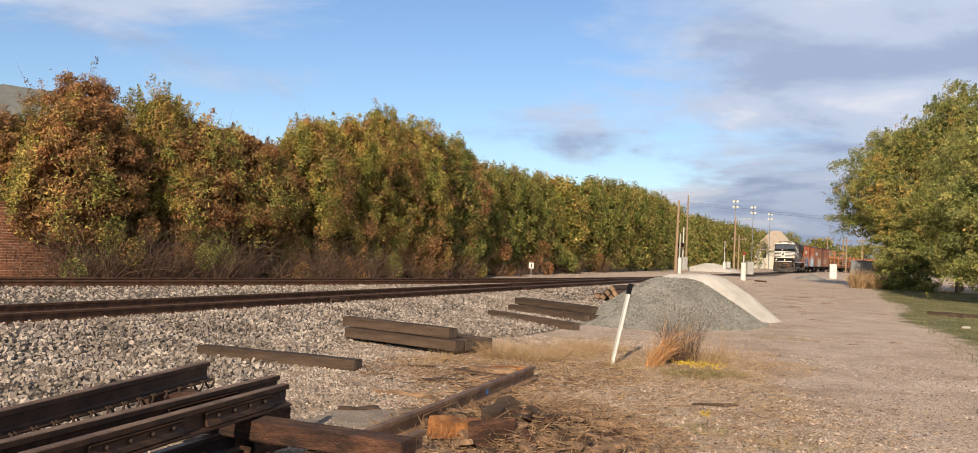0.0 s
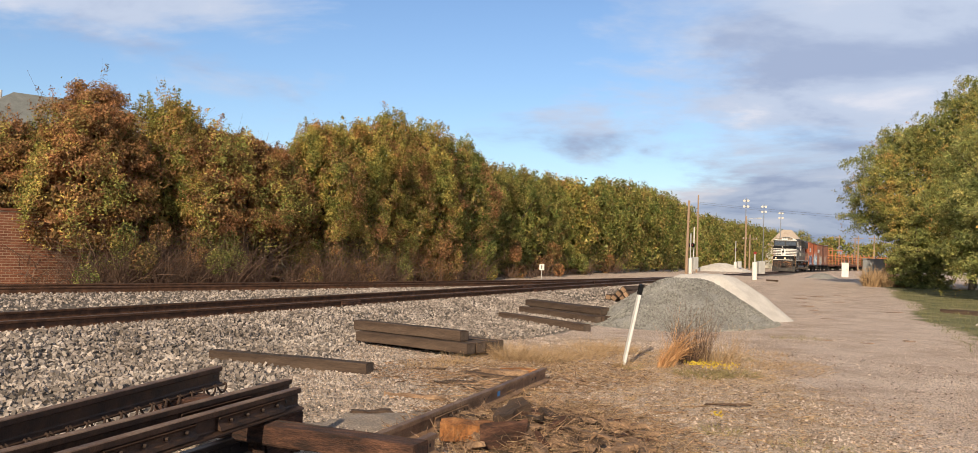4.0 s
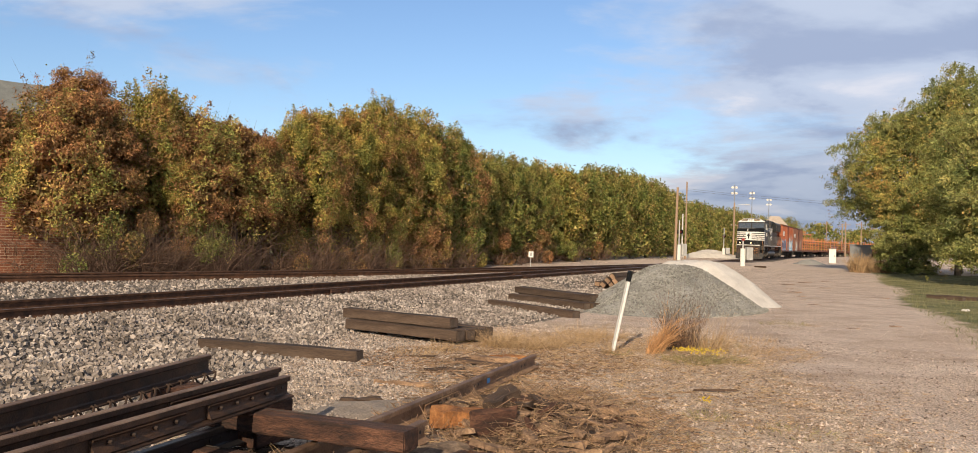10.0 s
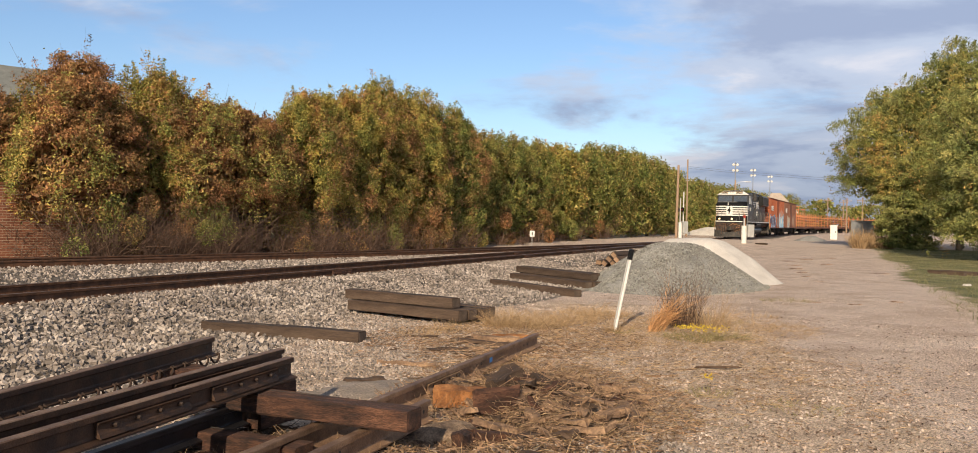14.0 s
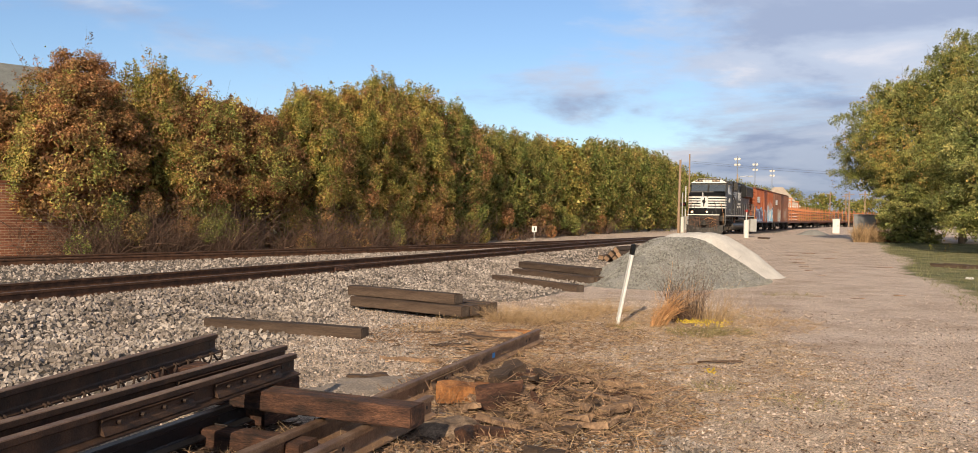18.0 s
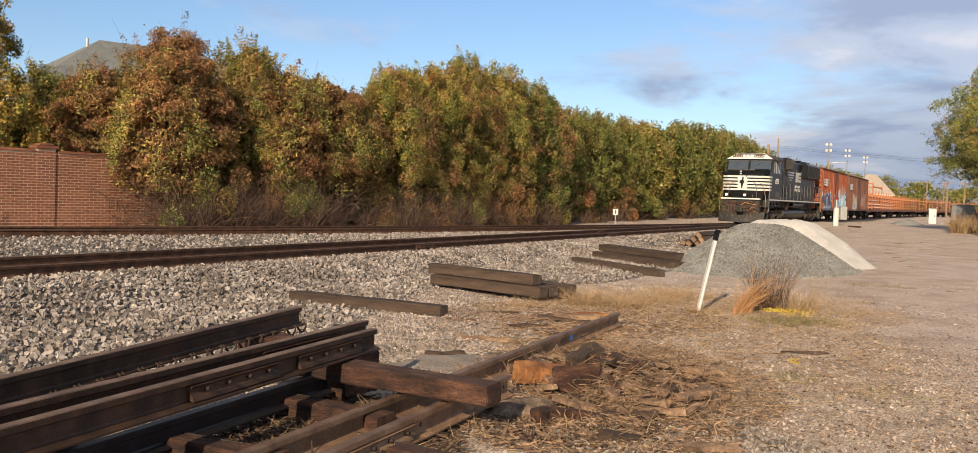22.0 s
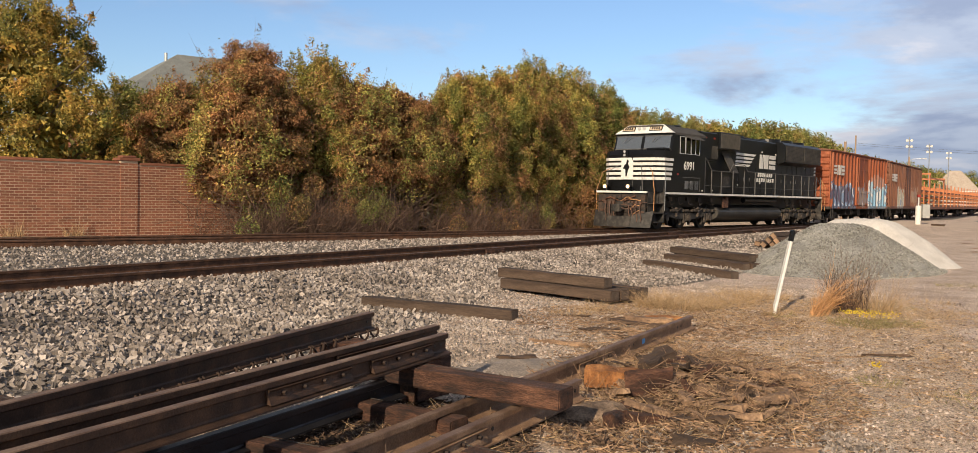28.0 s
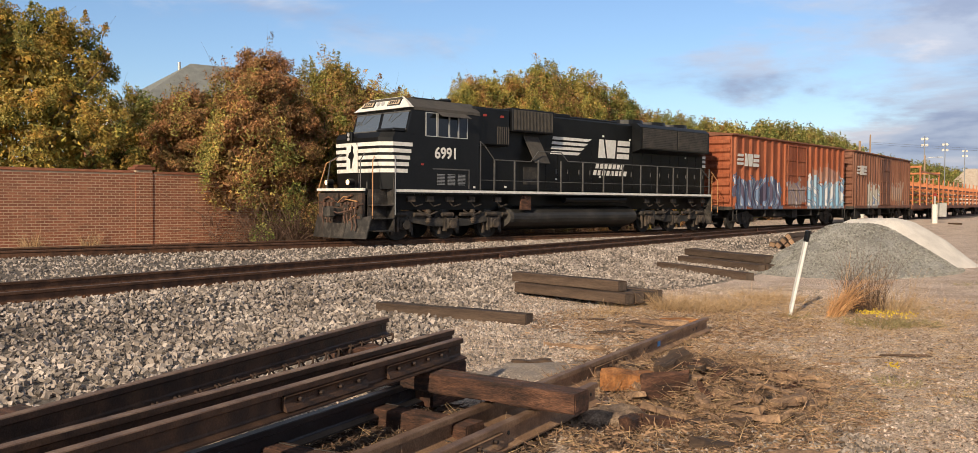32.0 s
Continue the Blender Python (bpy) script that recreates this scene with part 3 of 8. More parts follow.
# ---- the train ----
def car_paint(name, stops, sprayed):
    """Faded car paint with rain streaks, and sprayed lettering too ragged to read over its lower panels; sprayed: x0, x1, z0, z1, cover, colours."""
    m = material(name, stops, 1.1, 18, 0.24, (0.6, 0.85), 0.12, stretch=(1, 1, 0.35))
    t = m.node_tree
    ln = t.links.new
    b = t.nodes["Principled BSDF"]
    col = b.inputs["Base Color"].links[0].from_socket
    co = node(t, "TexCoord")
    xyz = node(t, "SeparateXYZ"); ln(co.outputs["Object"], xyz.inputs[0])
    mp = node(t, "Mapping"); mp.inputs["Scale"].default_value = (7, 7, 0.35); ln(co.outputs["Object"], mp.inputs[0])
    streak = node(t, "TexNoise", {"Scale": 1.0, "Detail": 5.0, "Roughness": 0.65}); ln(mp.outputs[0], streak.inputs["Vector"])
    sr = ramp(t, [(0.40, (1, 1, 1)), (0.62, (0.62, 0.55, 0.50))]); ln(streak.outputs["Fac"], sr.inputs[0])
    ms = node(t, "Mix", {"Factor": 0.8}, data_type="RGBA", blend_type="MULTIPLY"); ln(col, ms.inputs["A"]); ln(sr.outputs[0], ms.inputs["B"])
    col = ms.outputs["Result"]
    edge = node(t, "TexNoise", {"Scale": 2.2, "Detail": 3.0, "Roughness": 0.6}); ln(co.outputs["Object"], edge.inputs["Vector"])
    flat = node(t, "CombineXYZ"); ln(xyz.outputs[0], flat.inputs[0]); ln(xyz.outputs[2], flat.inputs[1])
    for k, (x0, x1, z0, z1, cover, cols) in enumerate(sprayed):
        def inside(sock, lo, hi, ragged):
            d = node(t, "Math", {1: (lo + hi) / 2}, operation="SUBTRACT"); ln(sock, d.inputs[0])
            a = node(t, "Math", operation="ABSOLUTE"); ln(d.outputs[0], a.inputs[0])
            r = node(t, "Math", {1: ragged, 2: -0.5 * ragged}, operation="MULTIPLY_ADD"); ln(edge.outputs["Fac"], r.inputs[0])
            e = node(t, "Math", operation="ADD"); ln(a.outputs[0], e.inputs[0]); ln(r.outputs[0], e.inputs[1])
            q = node(t, "Math", {1: (hi - lo) / 2}, operation="LESS_THAN"); ln(e.outputs[0], q.inputs[0])
            return q.outputs[0]
        mx, mz = inside(xyz.outputs[0], x0, x1, 0.9), inside(xyz.outputs[2], z0, z1, 2.2)
        both = node(t, "Math", operation="MULTIPLY"); ln(mx, both.inputs[0]); ln(mz, both.inputs[1])
        amt = node(t, "Math", {1: cover}, operation="MULTIPLY"); ln(both.outputs[0], amt.inputs[0])
        mp2 = node(t, "Mapping"); mp2.inputs["Scale"].default_value = (0.8, 1.0, 1.0); mp2.inputs["Location"].default_value = (3.7 * k, 1.3 * k, 0); ln(flat.outputs[0], mp2.inputs[0])
        w = node(t, "TexWave", {"Scale": 0.5, "Distortion": 12.0, "Detail": 1.6, "Detail Scale": 0.9, "Detail Roughness": 0.55}); ln(mp2.outputs[0], w.inputs["Vector"])
        rp_ = ramp(t, [(i / len(cols), c) for i, c in enumerate(cols)]); ln(w.outputs["Fac"], rp_.inputs[0])
        rp_.color_ramp.interpolation = "CONSTANT"
        mg = node(t, "Mix", data_type="RGBA"); ln(amt.outputs[0], mg.inputs["Factor"]); ln(col, mg.inputs["A"]); ln(rp_.outputs[0], mg.inputs["B"])
        col = mg.outputs["Result"]
    ln(col, b.inputs["Base Color"])
    return m


SLATE, NAVY, PALE, SKYBLUE, CHALK = (0.11, 0.20, 0.33), (0.035, 0.05, 0.10), (0.50, 0.53, 0.55), (0.19, 0.40, 0.56), (0.36, 0.36, 0.33)
M_BOXCAR = car_paint("faded_red_paint", [(0.23, 0.055, 0.020), (0.34, 0.095, 0.038), (0.39, 0.135, 0.065)],
                     [(0.2, 5.9, 0.9, 2.5, 0.88, [SLATE, SLATE, NAVY, PALE, SLATE, SLATE, NAVY]), (6.4, 9.0, 1.2, 2.35, 0.6, [CHALK, PALE, SLATE, CHALK]),
                      (9.3, 15.1, 0.9, 2.65, 0.9, [SKYBLUE, SKYBLUE, NAVY, PALE, SKYBLUE, SLATE, PALE]), (10.0, 14.6, 2.3, 3.3, 0.28, [CHALK, PALE, CHALK])])
M_BOXCARB = car_paint("browner_red_paint", [(0.13, 0.053, 0.031), (0.20, 0.084, 0.050), (0.25, 0.125, 0.083)],
                      [(3.2, 6.6, 0.9, 2.5, 0.75, [CHALK, SLATE, PALE, (0.24, 0.27, 0.22), CHALK]), (9.9, 14.2, 1.5, 2.7, 0.28, [CHALK, (0.42, 0.33, 0.22), CHALK])])
M_CARTOP = material("rust_brown_roof", [(0.13, 0.05, 0.028), (0.22, 0.09, 0.05)], 1.5, 25, 0.3, (0.7, 0.9), 0.15)
M_PILOT = material("rusty_pilot", [(0.012, 0.010, 0.009), (0.036, 0.026, 0.020), (0.095, 0.052, 0.033)], 5, 30, 0.4, (0.6, 0.85), 0.25)
M_HOSE = material("rusty_hose", [(0.05, 0.028, 0.02), (0.14, 0.075, 0.05)], 5, 30, 0.3, (0.6, 0.85), 0.1)
M_PLOUGH = material("grimy_plough", [(0.014, 0.013, 0.012), (0.036, 0.032, 0.029), (0.10, 0.086, 0.074)], 4, 30, 0.4, (0.55, 0.8), 0.2, metal=0.2)
FRONT = [(0, 113.2), (2, 105.7), (6, 90.6), (10, 75.6), (14, 60.7), (18, 45.6), (21, 33.7), (24, 21.9), (26.5, 12.2), (29, 2.7), (32, -8.8)]


def front_s(t):
    """Where the locomotive's front stands along the plan, smoothly between the known times."""
    k = max(i for i in range(len(FRONT) - 1) if FRONT[i][0] <= t or i == 0)
    (t0, a), (t1, b) = FRONT[k], FRONT[k + 1]
    lo, hi = FRONT[max(0, k - 1)], FRONT[min(len(FRONT) - 1, k + 2)]
    m0, m1 = (b - lo[1]) / (t1 - lo[0]), (hi[1] - a) / (hi[0] - t0)
    h = t1 - t0
    u = (t - t0) / h
    return (2 * u ** 3 - 3 * u * u + 1) * a + (u ** 3 - 2 * u * u + u) * h * m0 + (-2 * u ** 3 + 3 * u * u) * b + (u ** 3 - u * u) * h * m1


def train_pose(s_front, x1, x2):
    """A car on the rails: x runs back from its front, its bogies stand at x1 and x2."""
    a = spot(s_front + x1, float(side_of(s_front + x1)))
    b = spot(s_front + x2, float(side_of(s_front + x2)))
    d = (b - a).normalized()
    return Matrix.Translation(a - d * x1) @ Matrix.Rotation(math.atan2(d.y, d.x), 4, "Z")


TRAIN = []      # car, gap behind the locomotive's front, its two bogie places
WHEELS = []     # wheelset, x, radius


def wheelset(parent, x, r=0.51):
    bm = bmesh.new()
    for sgn in (-1, 1):
        tube(bm, (0, sgn * 0.70, 0), (0, sgn * 0.83, 0), r, n=28)
        tube(bm, (0, sgn * 0.67, 0), (0, sgn * 0.70, 0), r + 0.025, n=28)
        for k in range(5):
            a = k * math.tau / 5
            box(bm, 0.16, 0.34, -0.05, 0.05, -0.012, 0.012, Matrix.Translation((0, sgn * 0.835, 0)) @ Matrix.Rotation(a, 4, "Y") @ Matrix.Rotation(radians(90), 4, "X"))
        tube(bm, (0, sgn * 0.83, 0), (0, sgn * 0.90, 0), 0.16, n=14)
    tube(bm, (0, -0.9, 0), (0, 0.9, 0), 0.09, n=12)
    w = part("wheelset", bm, M_UNDER, parent, "steel wheels on an axle, worn bright at the tread")
    w.location = (x, 0, r)
    WHEELS.append((w, x, r))
    return w


def diesel_bogie(parent, xs, flip=1):
    """Side frames of a six-wheeled bogie."""
    x0, x1 = min(xs), max(xs)
    for sgn in (-1, 1):
        bm = bmesh.new()
        y0, y1 = (sgn * 0.98, sgn * 1.16) if sgn > 0 else (sgn * 1.16, sgn * 0.98)
        out = [(x0 - 0.55, 0.78), (x0 - 0.5, 0.92), (x0 + 0.3, 0.98), ((x0 + x1) / 2 - 0.9, 0.72), ((x0 + x1) / 2 + 0.9, 0.72), (x1 - 0.3, 0.98), (x1 + 0.5, 0.92), (x1 + 0.55, 0.78),
               (x1 + 0.25, 0.68), ((x0 + x1) / 2 + 0.8, 0.45), ((x0 + x1) / 2 - 0.8, 0.45), (x0 - 0.25, 0.68)]
        prism(bm, out, y0, y1, "y")
        part("side_frame", bm, M_UNDER, parent)
        for x in xs:
            bm = bmesh.new()
            box(bm, x - 0.19, x + 0.19, sgn * 1.16 - 0.1, sgn * 1.16 + 0.1, 0.36, 0.72, bevel=0.03)
            tube(bm, (x, sgn * 1.16, 0.52), (x, sgn * 1.34, 0.52), 0.15, n=12)
            box(bm, x - 0.3, x - 0.2, sgn * 1.14 - 0.06, sgn * 1.14 + 0.06, 0.28, 0.8)
            box(bm, x + 0.2, x + 0.3, sgn * 1.14 - 0.06, sgn * 1.14 + 0.06, 0.28, 0.8)
            part("axle_box", bm, M_DUSTY, parent)
            bm = bmesh.new()
            for dx in (-0.42, 0.42):
                box(bm, x + dx - 0.035, x + dx + 0.035, sgn * 1.05 - 0.05, sgn * 1.05 + 0.05, 0.18, 0.75)
                tube(bm, (x + dx, sgn * 1.2, 0.85), (x + dx + 0.5, sgn * 1.2, 0.85), 0.07, n=8)
            part("brake_rigging", bm, M_DUSTY, parent)
        for x in ((x0 + x1) / 2 - 1.0, (x0 + x1) / 2 + 1.05):
            bm = bmesh.new()
            tube(bm, (x, sgn * 1.15, 0.55), (x, sgn * 1.15, 1.02), 0.085, n=10)
            for k in range(5):
                tube(bm, (x, sgn * 1.15, 0.6 + k * 0.08), (x, sgn * 1.15, 0.635 + k * 0.08), 0.12, n=10)
            pipe(bm, [(x - 0.5, sgn * 1.22, 1.0), (x - 0.1, sgn * 1.25, 0.8), (x + 0.35, sgn * 1.22, 0.95)], 0.03)
            part("spring_unit", bm, M_DUSTY, parent)


def text_part(word, size, m, mat, parent, name="lettering", thick=0.006):
    cu = bpy.data.curves.new(name, "FONT")
    cu.body, cu.size, cu.extrude, cu.resolution_u = word, size, thick, 3
    cu.offset = size * 0.022
    ob = new(name, cu)
    dg = bpy.context.evaluated_depsgraph_get()
    me = bpy.data.meshes.new_from_object(ob.evaluated_get(dg))
    bpy.data.objects.remove(ob)
    me.materials.clear(); me.materials.append(mat)
    o = new(name, me)
    o.parent = parent
    o.matrix_basis = m
    return o


def emblem(parent, x, y, z, h, mat, count=4):
    """The railway's mark as plain shapes: tapered bars and two slanting letter-like blocks; x runs to the right as one faces the near side."""
    bm = bmesh.new()
    for k in range(count):
        zz = z + h - (k + 0.5) * h / count
        w = h * (3.15 - 0.30 * k) if count > 3 else h * 1.1
        d = 0.30 * h / count
        prism(bm, [(x - 0.10 * k * h / 2, zz - d), (x + w * 0.9, zz - d), (x + w, zz + d), (x - 0.10 * k * h / 2 + 0.06 * h, zz + d)], y - 0.012, y - 0.002, "y")
    part("emblem_bar", bm, mat, parent, "white speed-line bars")
    bm = bmesh.new()
    x2 = x + h * (3.70 if count > 3 else 1.25)
    st_ = 1.42 if count > 3 else 1.38
    sl = 0.10 * h

    def slab(pts):
        prism(bm, [(x2 + u * st_ * h + sl * v, z + v * h) for u, v in pts], y - 0.012, y - 0.002, "y")
    slab([(0.00, 0), (0.46, 0), (0.24, 1), (0.00, 1)])
    slab([(0.56, 0), (1.02, 0), (1.02, 1), (0.36, 1)])
    for v0, v1 in ((0.0, 0.27), (0.37, 0.63), (0.73, 1.0)):
        slab([(1.14, v0), (1.90, v0), (1.90, v1), (1.14, v1)])
    part("emblem_block", bm, mat, parent, "white slanting block mark")


def locomotive():
    L = empty("locomotive")
    tagged(L, "black diesel locomotive with white nose stripes on the curved track", "locomotive")
    W = 1.52
    # frame and deck
    bm = bmesh.new()
    box(bm, 0.95, 19.5, -W, W, 1.54, 1.68)
    box(bm, 0.0, 0.95, -1.12, 1.12, 1.50, 1.68)
    box(bm, 19.5, 20.2, -1.12, 1.12, 1.5, 1.68)
    box(bm, 0.3, 19.9, -0.75, 0.75, 1.0, 1.54)
    part("frame", bm, M_BLACK, L)
    for y in (-1, 1):
        bm = bmesh.new(); box(bm, 0.95, 19.5, y * W - 0.012 if y < 0 else W, -W if y < 0 else W + 0.012, 1.59, 1.68); part("sill_stripe", bm, M_WHITE, L, "white stripe along the sill")
    bm = bmesh.new(); box(bm, -0.10, 0.0, -1.20, 1.42, 1.61, 1.70, bevel=0.01); part("front_sill", bm, M_WHITE, L, "white end sill over the coupler")
    # plough
    bm = bmesh.new()
    prism(bm, [(-0.42, 0.10), (-0.34, 0.10), (-0.26, 0.58), (-0.34, 0.58)], -0.6, 0.6, "y")
    for sgn in (-1, 1):
        a = [(-0.42, sgn * 0.6, 0.10), (-0.20, sgn * 1.48, 0.10), (0.00, sgn * 1.52, 0.84), (-0.30, sgn * 0.6, 0.64)]
        f = [bm.verts.new(v) for v in a] + [bm.verts.new((v[0] + 0.05, v[1], v[2])) for v in a]
        for q in ((0, 1, 2, 3), (7, 6, 5, 4), (0, 4, 5, 1), (1, 5, 6, 2), (2, 6, 7, 3), (3, 7, 4, 0)):
            bm.faces.new([f[i] for i in q])
    bmesh.ops.recalc_face_normals(bm, faces=bm.faces)
    part("snow_plough", bm, M_PLOUGH, L, "scraped grimy steel plough")
    # coupler, hoses and pipework on the pilot
    bm = bmesh.new()
    box(bm, -0.1, 0.02, -1.15, 1.3, 0.35, 1.55)
    part("pilot_plate", bm, M_PILOT, L, "rust-stained pilot plate")
    rq = random.Random(12)
    for k in range(18):
        y, z = rq.uniform(-1.1, 1.2), rq.uniform(0.75, 1.48)
        bm = bmesh.new(); w_, h_ = rq.uniform(0.04, 0.14), rq.uniform(0.04, 0.12)
        box(bm, -0.1 - rq.uniform(0.05, 0.16), -0.1, y - w_, y + w_, z - h_, z + h_, bevel=0.012); part("bracket", bm, rq.choice((M_PILOT, M_UNDER, M_HOSE)), L)
    for k in range(7):
        y, z = rq.uniform(-1.0, 0.9), rq.uniform(0.85, 1.45)
        bm = bmesh.new(); pipe(bm, [(-0.15, y, z), (-0.2, y + rq.uniform(0.1, 0.3), z + rq.uniform(-0.2, 0.1)), (-0.2, y + rq.uniform(0.3, 0.6), z + rq.uniform(-0.25, 0.1))], rq.uniform(0.014, 0.028), 6); part("air_pipe", bm, rq.choice((M_HOSE, M_HANDRAIL, M_REDTIE)), L)
    bm = bmesh.new()
    box(bm, -0.55, 0.0, -0.13, 0.13, 0.82, 1.06, bevel=0.03); box(bm, -0.72, -0.45, -0.2, 0.06, 0.76, 1.12, bevel=0.05); box(bm, -0.7, -0.55, 0.02, 0.18, 0.78, 1.1, bevel=0.04)
    part("coupler", bm, M_UNDER, L)
    bm = bmesh.new()
    pipe(bm, [(-0.16, y, z) for y, z in ((0.95, 1.15), (0.85, 1.35), (0.6, 1.42), (0.3, 1.30), (0.0, 1.24), (-0.3, 1.32), (-0.55, 1.45), (-0.7, 1.48))], 0.035, 8)
    part("jumper_cable", bm, M_REDTIE, L, "looped reddish jumper cable")
    for y in (-0.95, -0.75, -0.55, -0.38, 0.42, 0.62, 0.85):
        bm = bmesh.new()
        pipe(bm, [(-0.13, y, 1.2), (-0.24, y - 0.02, 1.05), (-0.30, y - 0.06, 0.75), (-0.27, y - 0.12, 0.5), (-0.3, y - 0.1, 0.35)], 0.028, 7)
        box(bm, -0.2, -0.1, y - 0.05, y + 0.05, 1.12, 1.25)
        part("air_hose", bm, M_HOSE, L)
    bm = bmesh.new()
    pipe(bm, [(-0.35, -1.0, 1.02), (-0.5, -0.4, 0.9), (-0.5, -0.2, 0.95)], 0.025); pipe(bm, [(-0.13, -1.25, 1.2), (-0.22, 0.2, 1.05)], 0.02)
    part("uncoupling_lever", bm, M_HOSE, L, "rusty uncoupling lever")
    # corner steps
    for sgn in (-1, 1):
        for xa, xb in ((0.12, 0.92), (19.55, 20.1)):
            bm = bmesh.new()
            y0, y1 = (-W, -1.13) if sgn < 0 else (1.13, W)
            box(bm, xb - 0.05 if xa < 1 else xa, xb if xa < 1 else xa + 0.05, y0, y1, 0.30, 2.2 if xa < 1 else 1.68)
            for z in (0.32, 0.72, 1.14):
                box(bm, xa, xb, y0, y1, z, z + 0.04)
            box(bm, xa, xb, -1.15 if sgn < 0 else 1.13, -1.13 if sgn < 0 else 1.15, 0.3, 1.68)
            part("corner_steps", bm, M_PLOUGH, L, "worn grey corner steps")
    # short hood
    bm = bmesh.new()
    rings = []
    for z, fx in ((1.68, 0.58), (3.34, 0.50), (3.52, 0.62)):
        ch = 0.22
        rings.append([bm.verts.new(v) for v in ((1.75, -W, z), (fx + ch + 0.1, -W, z), (fx, -W + 0.34, z), (fx - 0.05, 0, z), (fx, W - 0.34, z), (fx + ch + 0.1, W, z), (1.75, W, z))])
    for a, b in zip(rings, rings[1:]):
        for i in range(6):
            bm.faces.new((a[i], b[i], b[i + 1], a[i + 1]))
    bm.faces.new(rings[-1]); bm.faces.new(rings[0][::-1])
    bmesh.ops.recalc_face_normals(bm, faces=bm.faces)
    part("short_hood", bm, M_BLACK, L)
    # stripes wrap round the nose
    for k in range(5):
        z0 = 3.20 - k * 0.215
        bm = bmesh.new()
        e = 0.012
        fx = 0.512 + 0.05 * (3.34 - z0)
        plan_ = [(1.62 - 0.05 * k, -W - e), (fx + 0.31, -W - e), (fx - e, -W + 0.33), (fx - 0.05 - e, -0.12)]
        plan2 = [(fx - 0.05 - e, 0.42), (fx - e, W - 0.35), (fx + 0.31, W + e), (1.5, W + e)]
        for pl in (plan_, plan2):
            top = [bm.verts.new((x, y, z0)) for x, y in pl]
            bot = [bm.verts.new((x + 0.006, y, z0 - 0.125)) for x, y in pl]
            for i in range(3):
                bm.faces.new((top[i], bot[i], bot[i + 1], top[i + 1]))
        o = part("nose_stripe", bm, M_WHITE, L, "white nose stripe")
        md = o.modifiers.new("thick", "SOLIDIFY"); md.thickness = 0.008
    # badge on the nose: white shield with a dark rearing shape
    bm = bmesh.new()
    prism(bm, [(-0.16, 2.22), (0.46, 2.22), (0.46, 3.20), (-0.05, 3.20), (-0.16, 3.0)], 0.43, 0.455, "x")
    part("nose_badge", bm, M_WHITE, L, "white badge on the nose")
    bm = bmesh.new()
    prism(bm, [(0.02, 2.78), (0.10, 2.62), (0.16, 2.36), (0.22, 2.36), (0.24, 2.66), (0.36, 2.72), (0.30, 2.86), (0.20, 2.92), (0.16, 3.12), (0.06, 3.06), (0.10, 2.92)], 0.418, 0.432, "x")
    part("badge_figure", bm, M_BLACK, L, "dark rearing shape")
    # headlights
    for y in (-0.14, 1.08):
        bm = bmesh.new(); tube(bm, (0.06, y, 1.9), (0.28, y, 1.9), 0.115, n=16); box(bm, 0.1, 0.28, y - 0.1, y + 0.1, 1.68, 1.8)
        h = part("ditch_light", bm, M_BLACK, L)
        bm = bmesh.new(); tube(bm, (0.045, y, 1.9), (0.06, y, 1.9), 0.088, n=16); part("lens", bm, M_HEADLIGHT, h, "lit warm lens")
    bm = bmesh.new(); box(bm, 0.38, 0.5, 0.12, 0.42, 3.24, 3.56, bevel=0.02); h = part("headlight", bm, M_BLACK, L)
    for z in (3.32, 3.47):
        bm = bmesh.new(); tube(bm, (0.365, 0.27, z), (0.38, 0.27, z), 0.062, n=14); part("lens", bm, M_GREY, h)
    bm = bmesh.new(); box(bm, 0.54, 0.56, -0.55, -0.5, 1.7, 2.9); box(bm, 0.50, 0.56, -0.12, -0.1, 1.7, 3.3); part("nose_door_frame", bm, M_BLKRAIL, L)
    bm = bmesh.new(); box(bm, 0.9, 1.5, -1.45, -0.5, 3.52, 3.66, bevel=0.05); part("nose_hatch", bm, M_BLACK, L)
    # cab
    bm = bmesh.new()
    side = [(1.75, 1.68), (4.62, 1.68), (4.62, 4.30), (1.62, 4.30), (1.40, 3.52), (1.75, 3.45)]
    prism(bm, side, -W, W, "y")
    part("cab", bm, M_BLACK, L)
    bm = bmesh.new()
    sec = [(-W - 0.03, 4.28), (-W - 0.02, 4.38), (-0.86, 4.74), (0.86, 4.74), (W + 0.02, 4.38), (W + 0.03, 4.28)]
    lo = [bm.verts.new((1.68, y, z)) for y, z in sec]; hi = [bm.verts.new((4.86 - 0.22 * (z < 4.6), y, z)) for y, z in sec]
    for i in range(5):
        bm.faces.new((lo[i], lo[i + 1], hi[i + 1], hi[i]))
    bm.faces.new(lo[::-1]); bm.faces.new(hi); bm.faces.new((lo[0], hi[0], hi[5], lo[5]))
    bmesh.ops.recalc_face_normals(bm, faces=bm.faces)
    part("cab_roof", bm, M_GRILLE, L, "weathered dark grey cab roof")
    bm = bmesh.new()
    sec = [(-1.55, 4.36), (-0.90, 4.76), (0.90, 4.76), (1.55, 4.36)]
    a = [bm.verts.new((1.50 if z < 4.5 else 1.74, y, z)) for y, z in sec]; b = [bm.verts.new((1.70 if z < 4.5 else 1.78, y, z)) for y, z in sec]
    for i in range(3):
        bm.faces.new((a[i], a[i + 1], b[i + 1], b[i]))
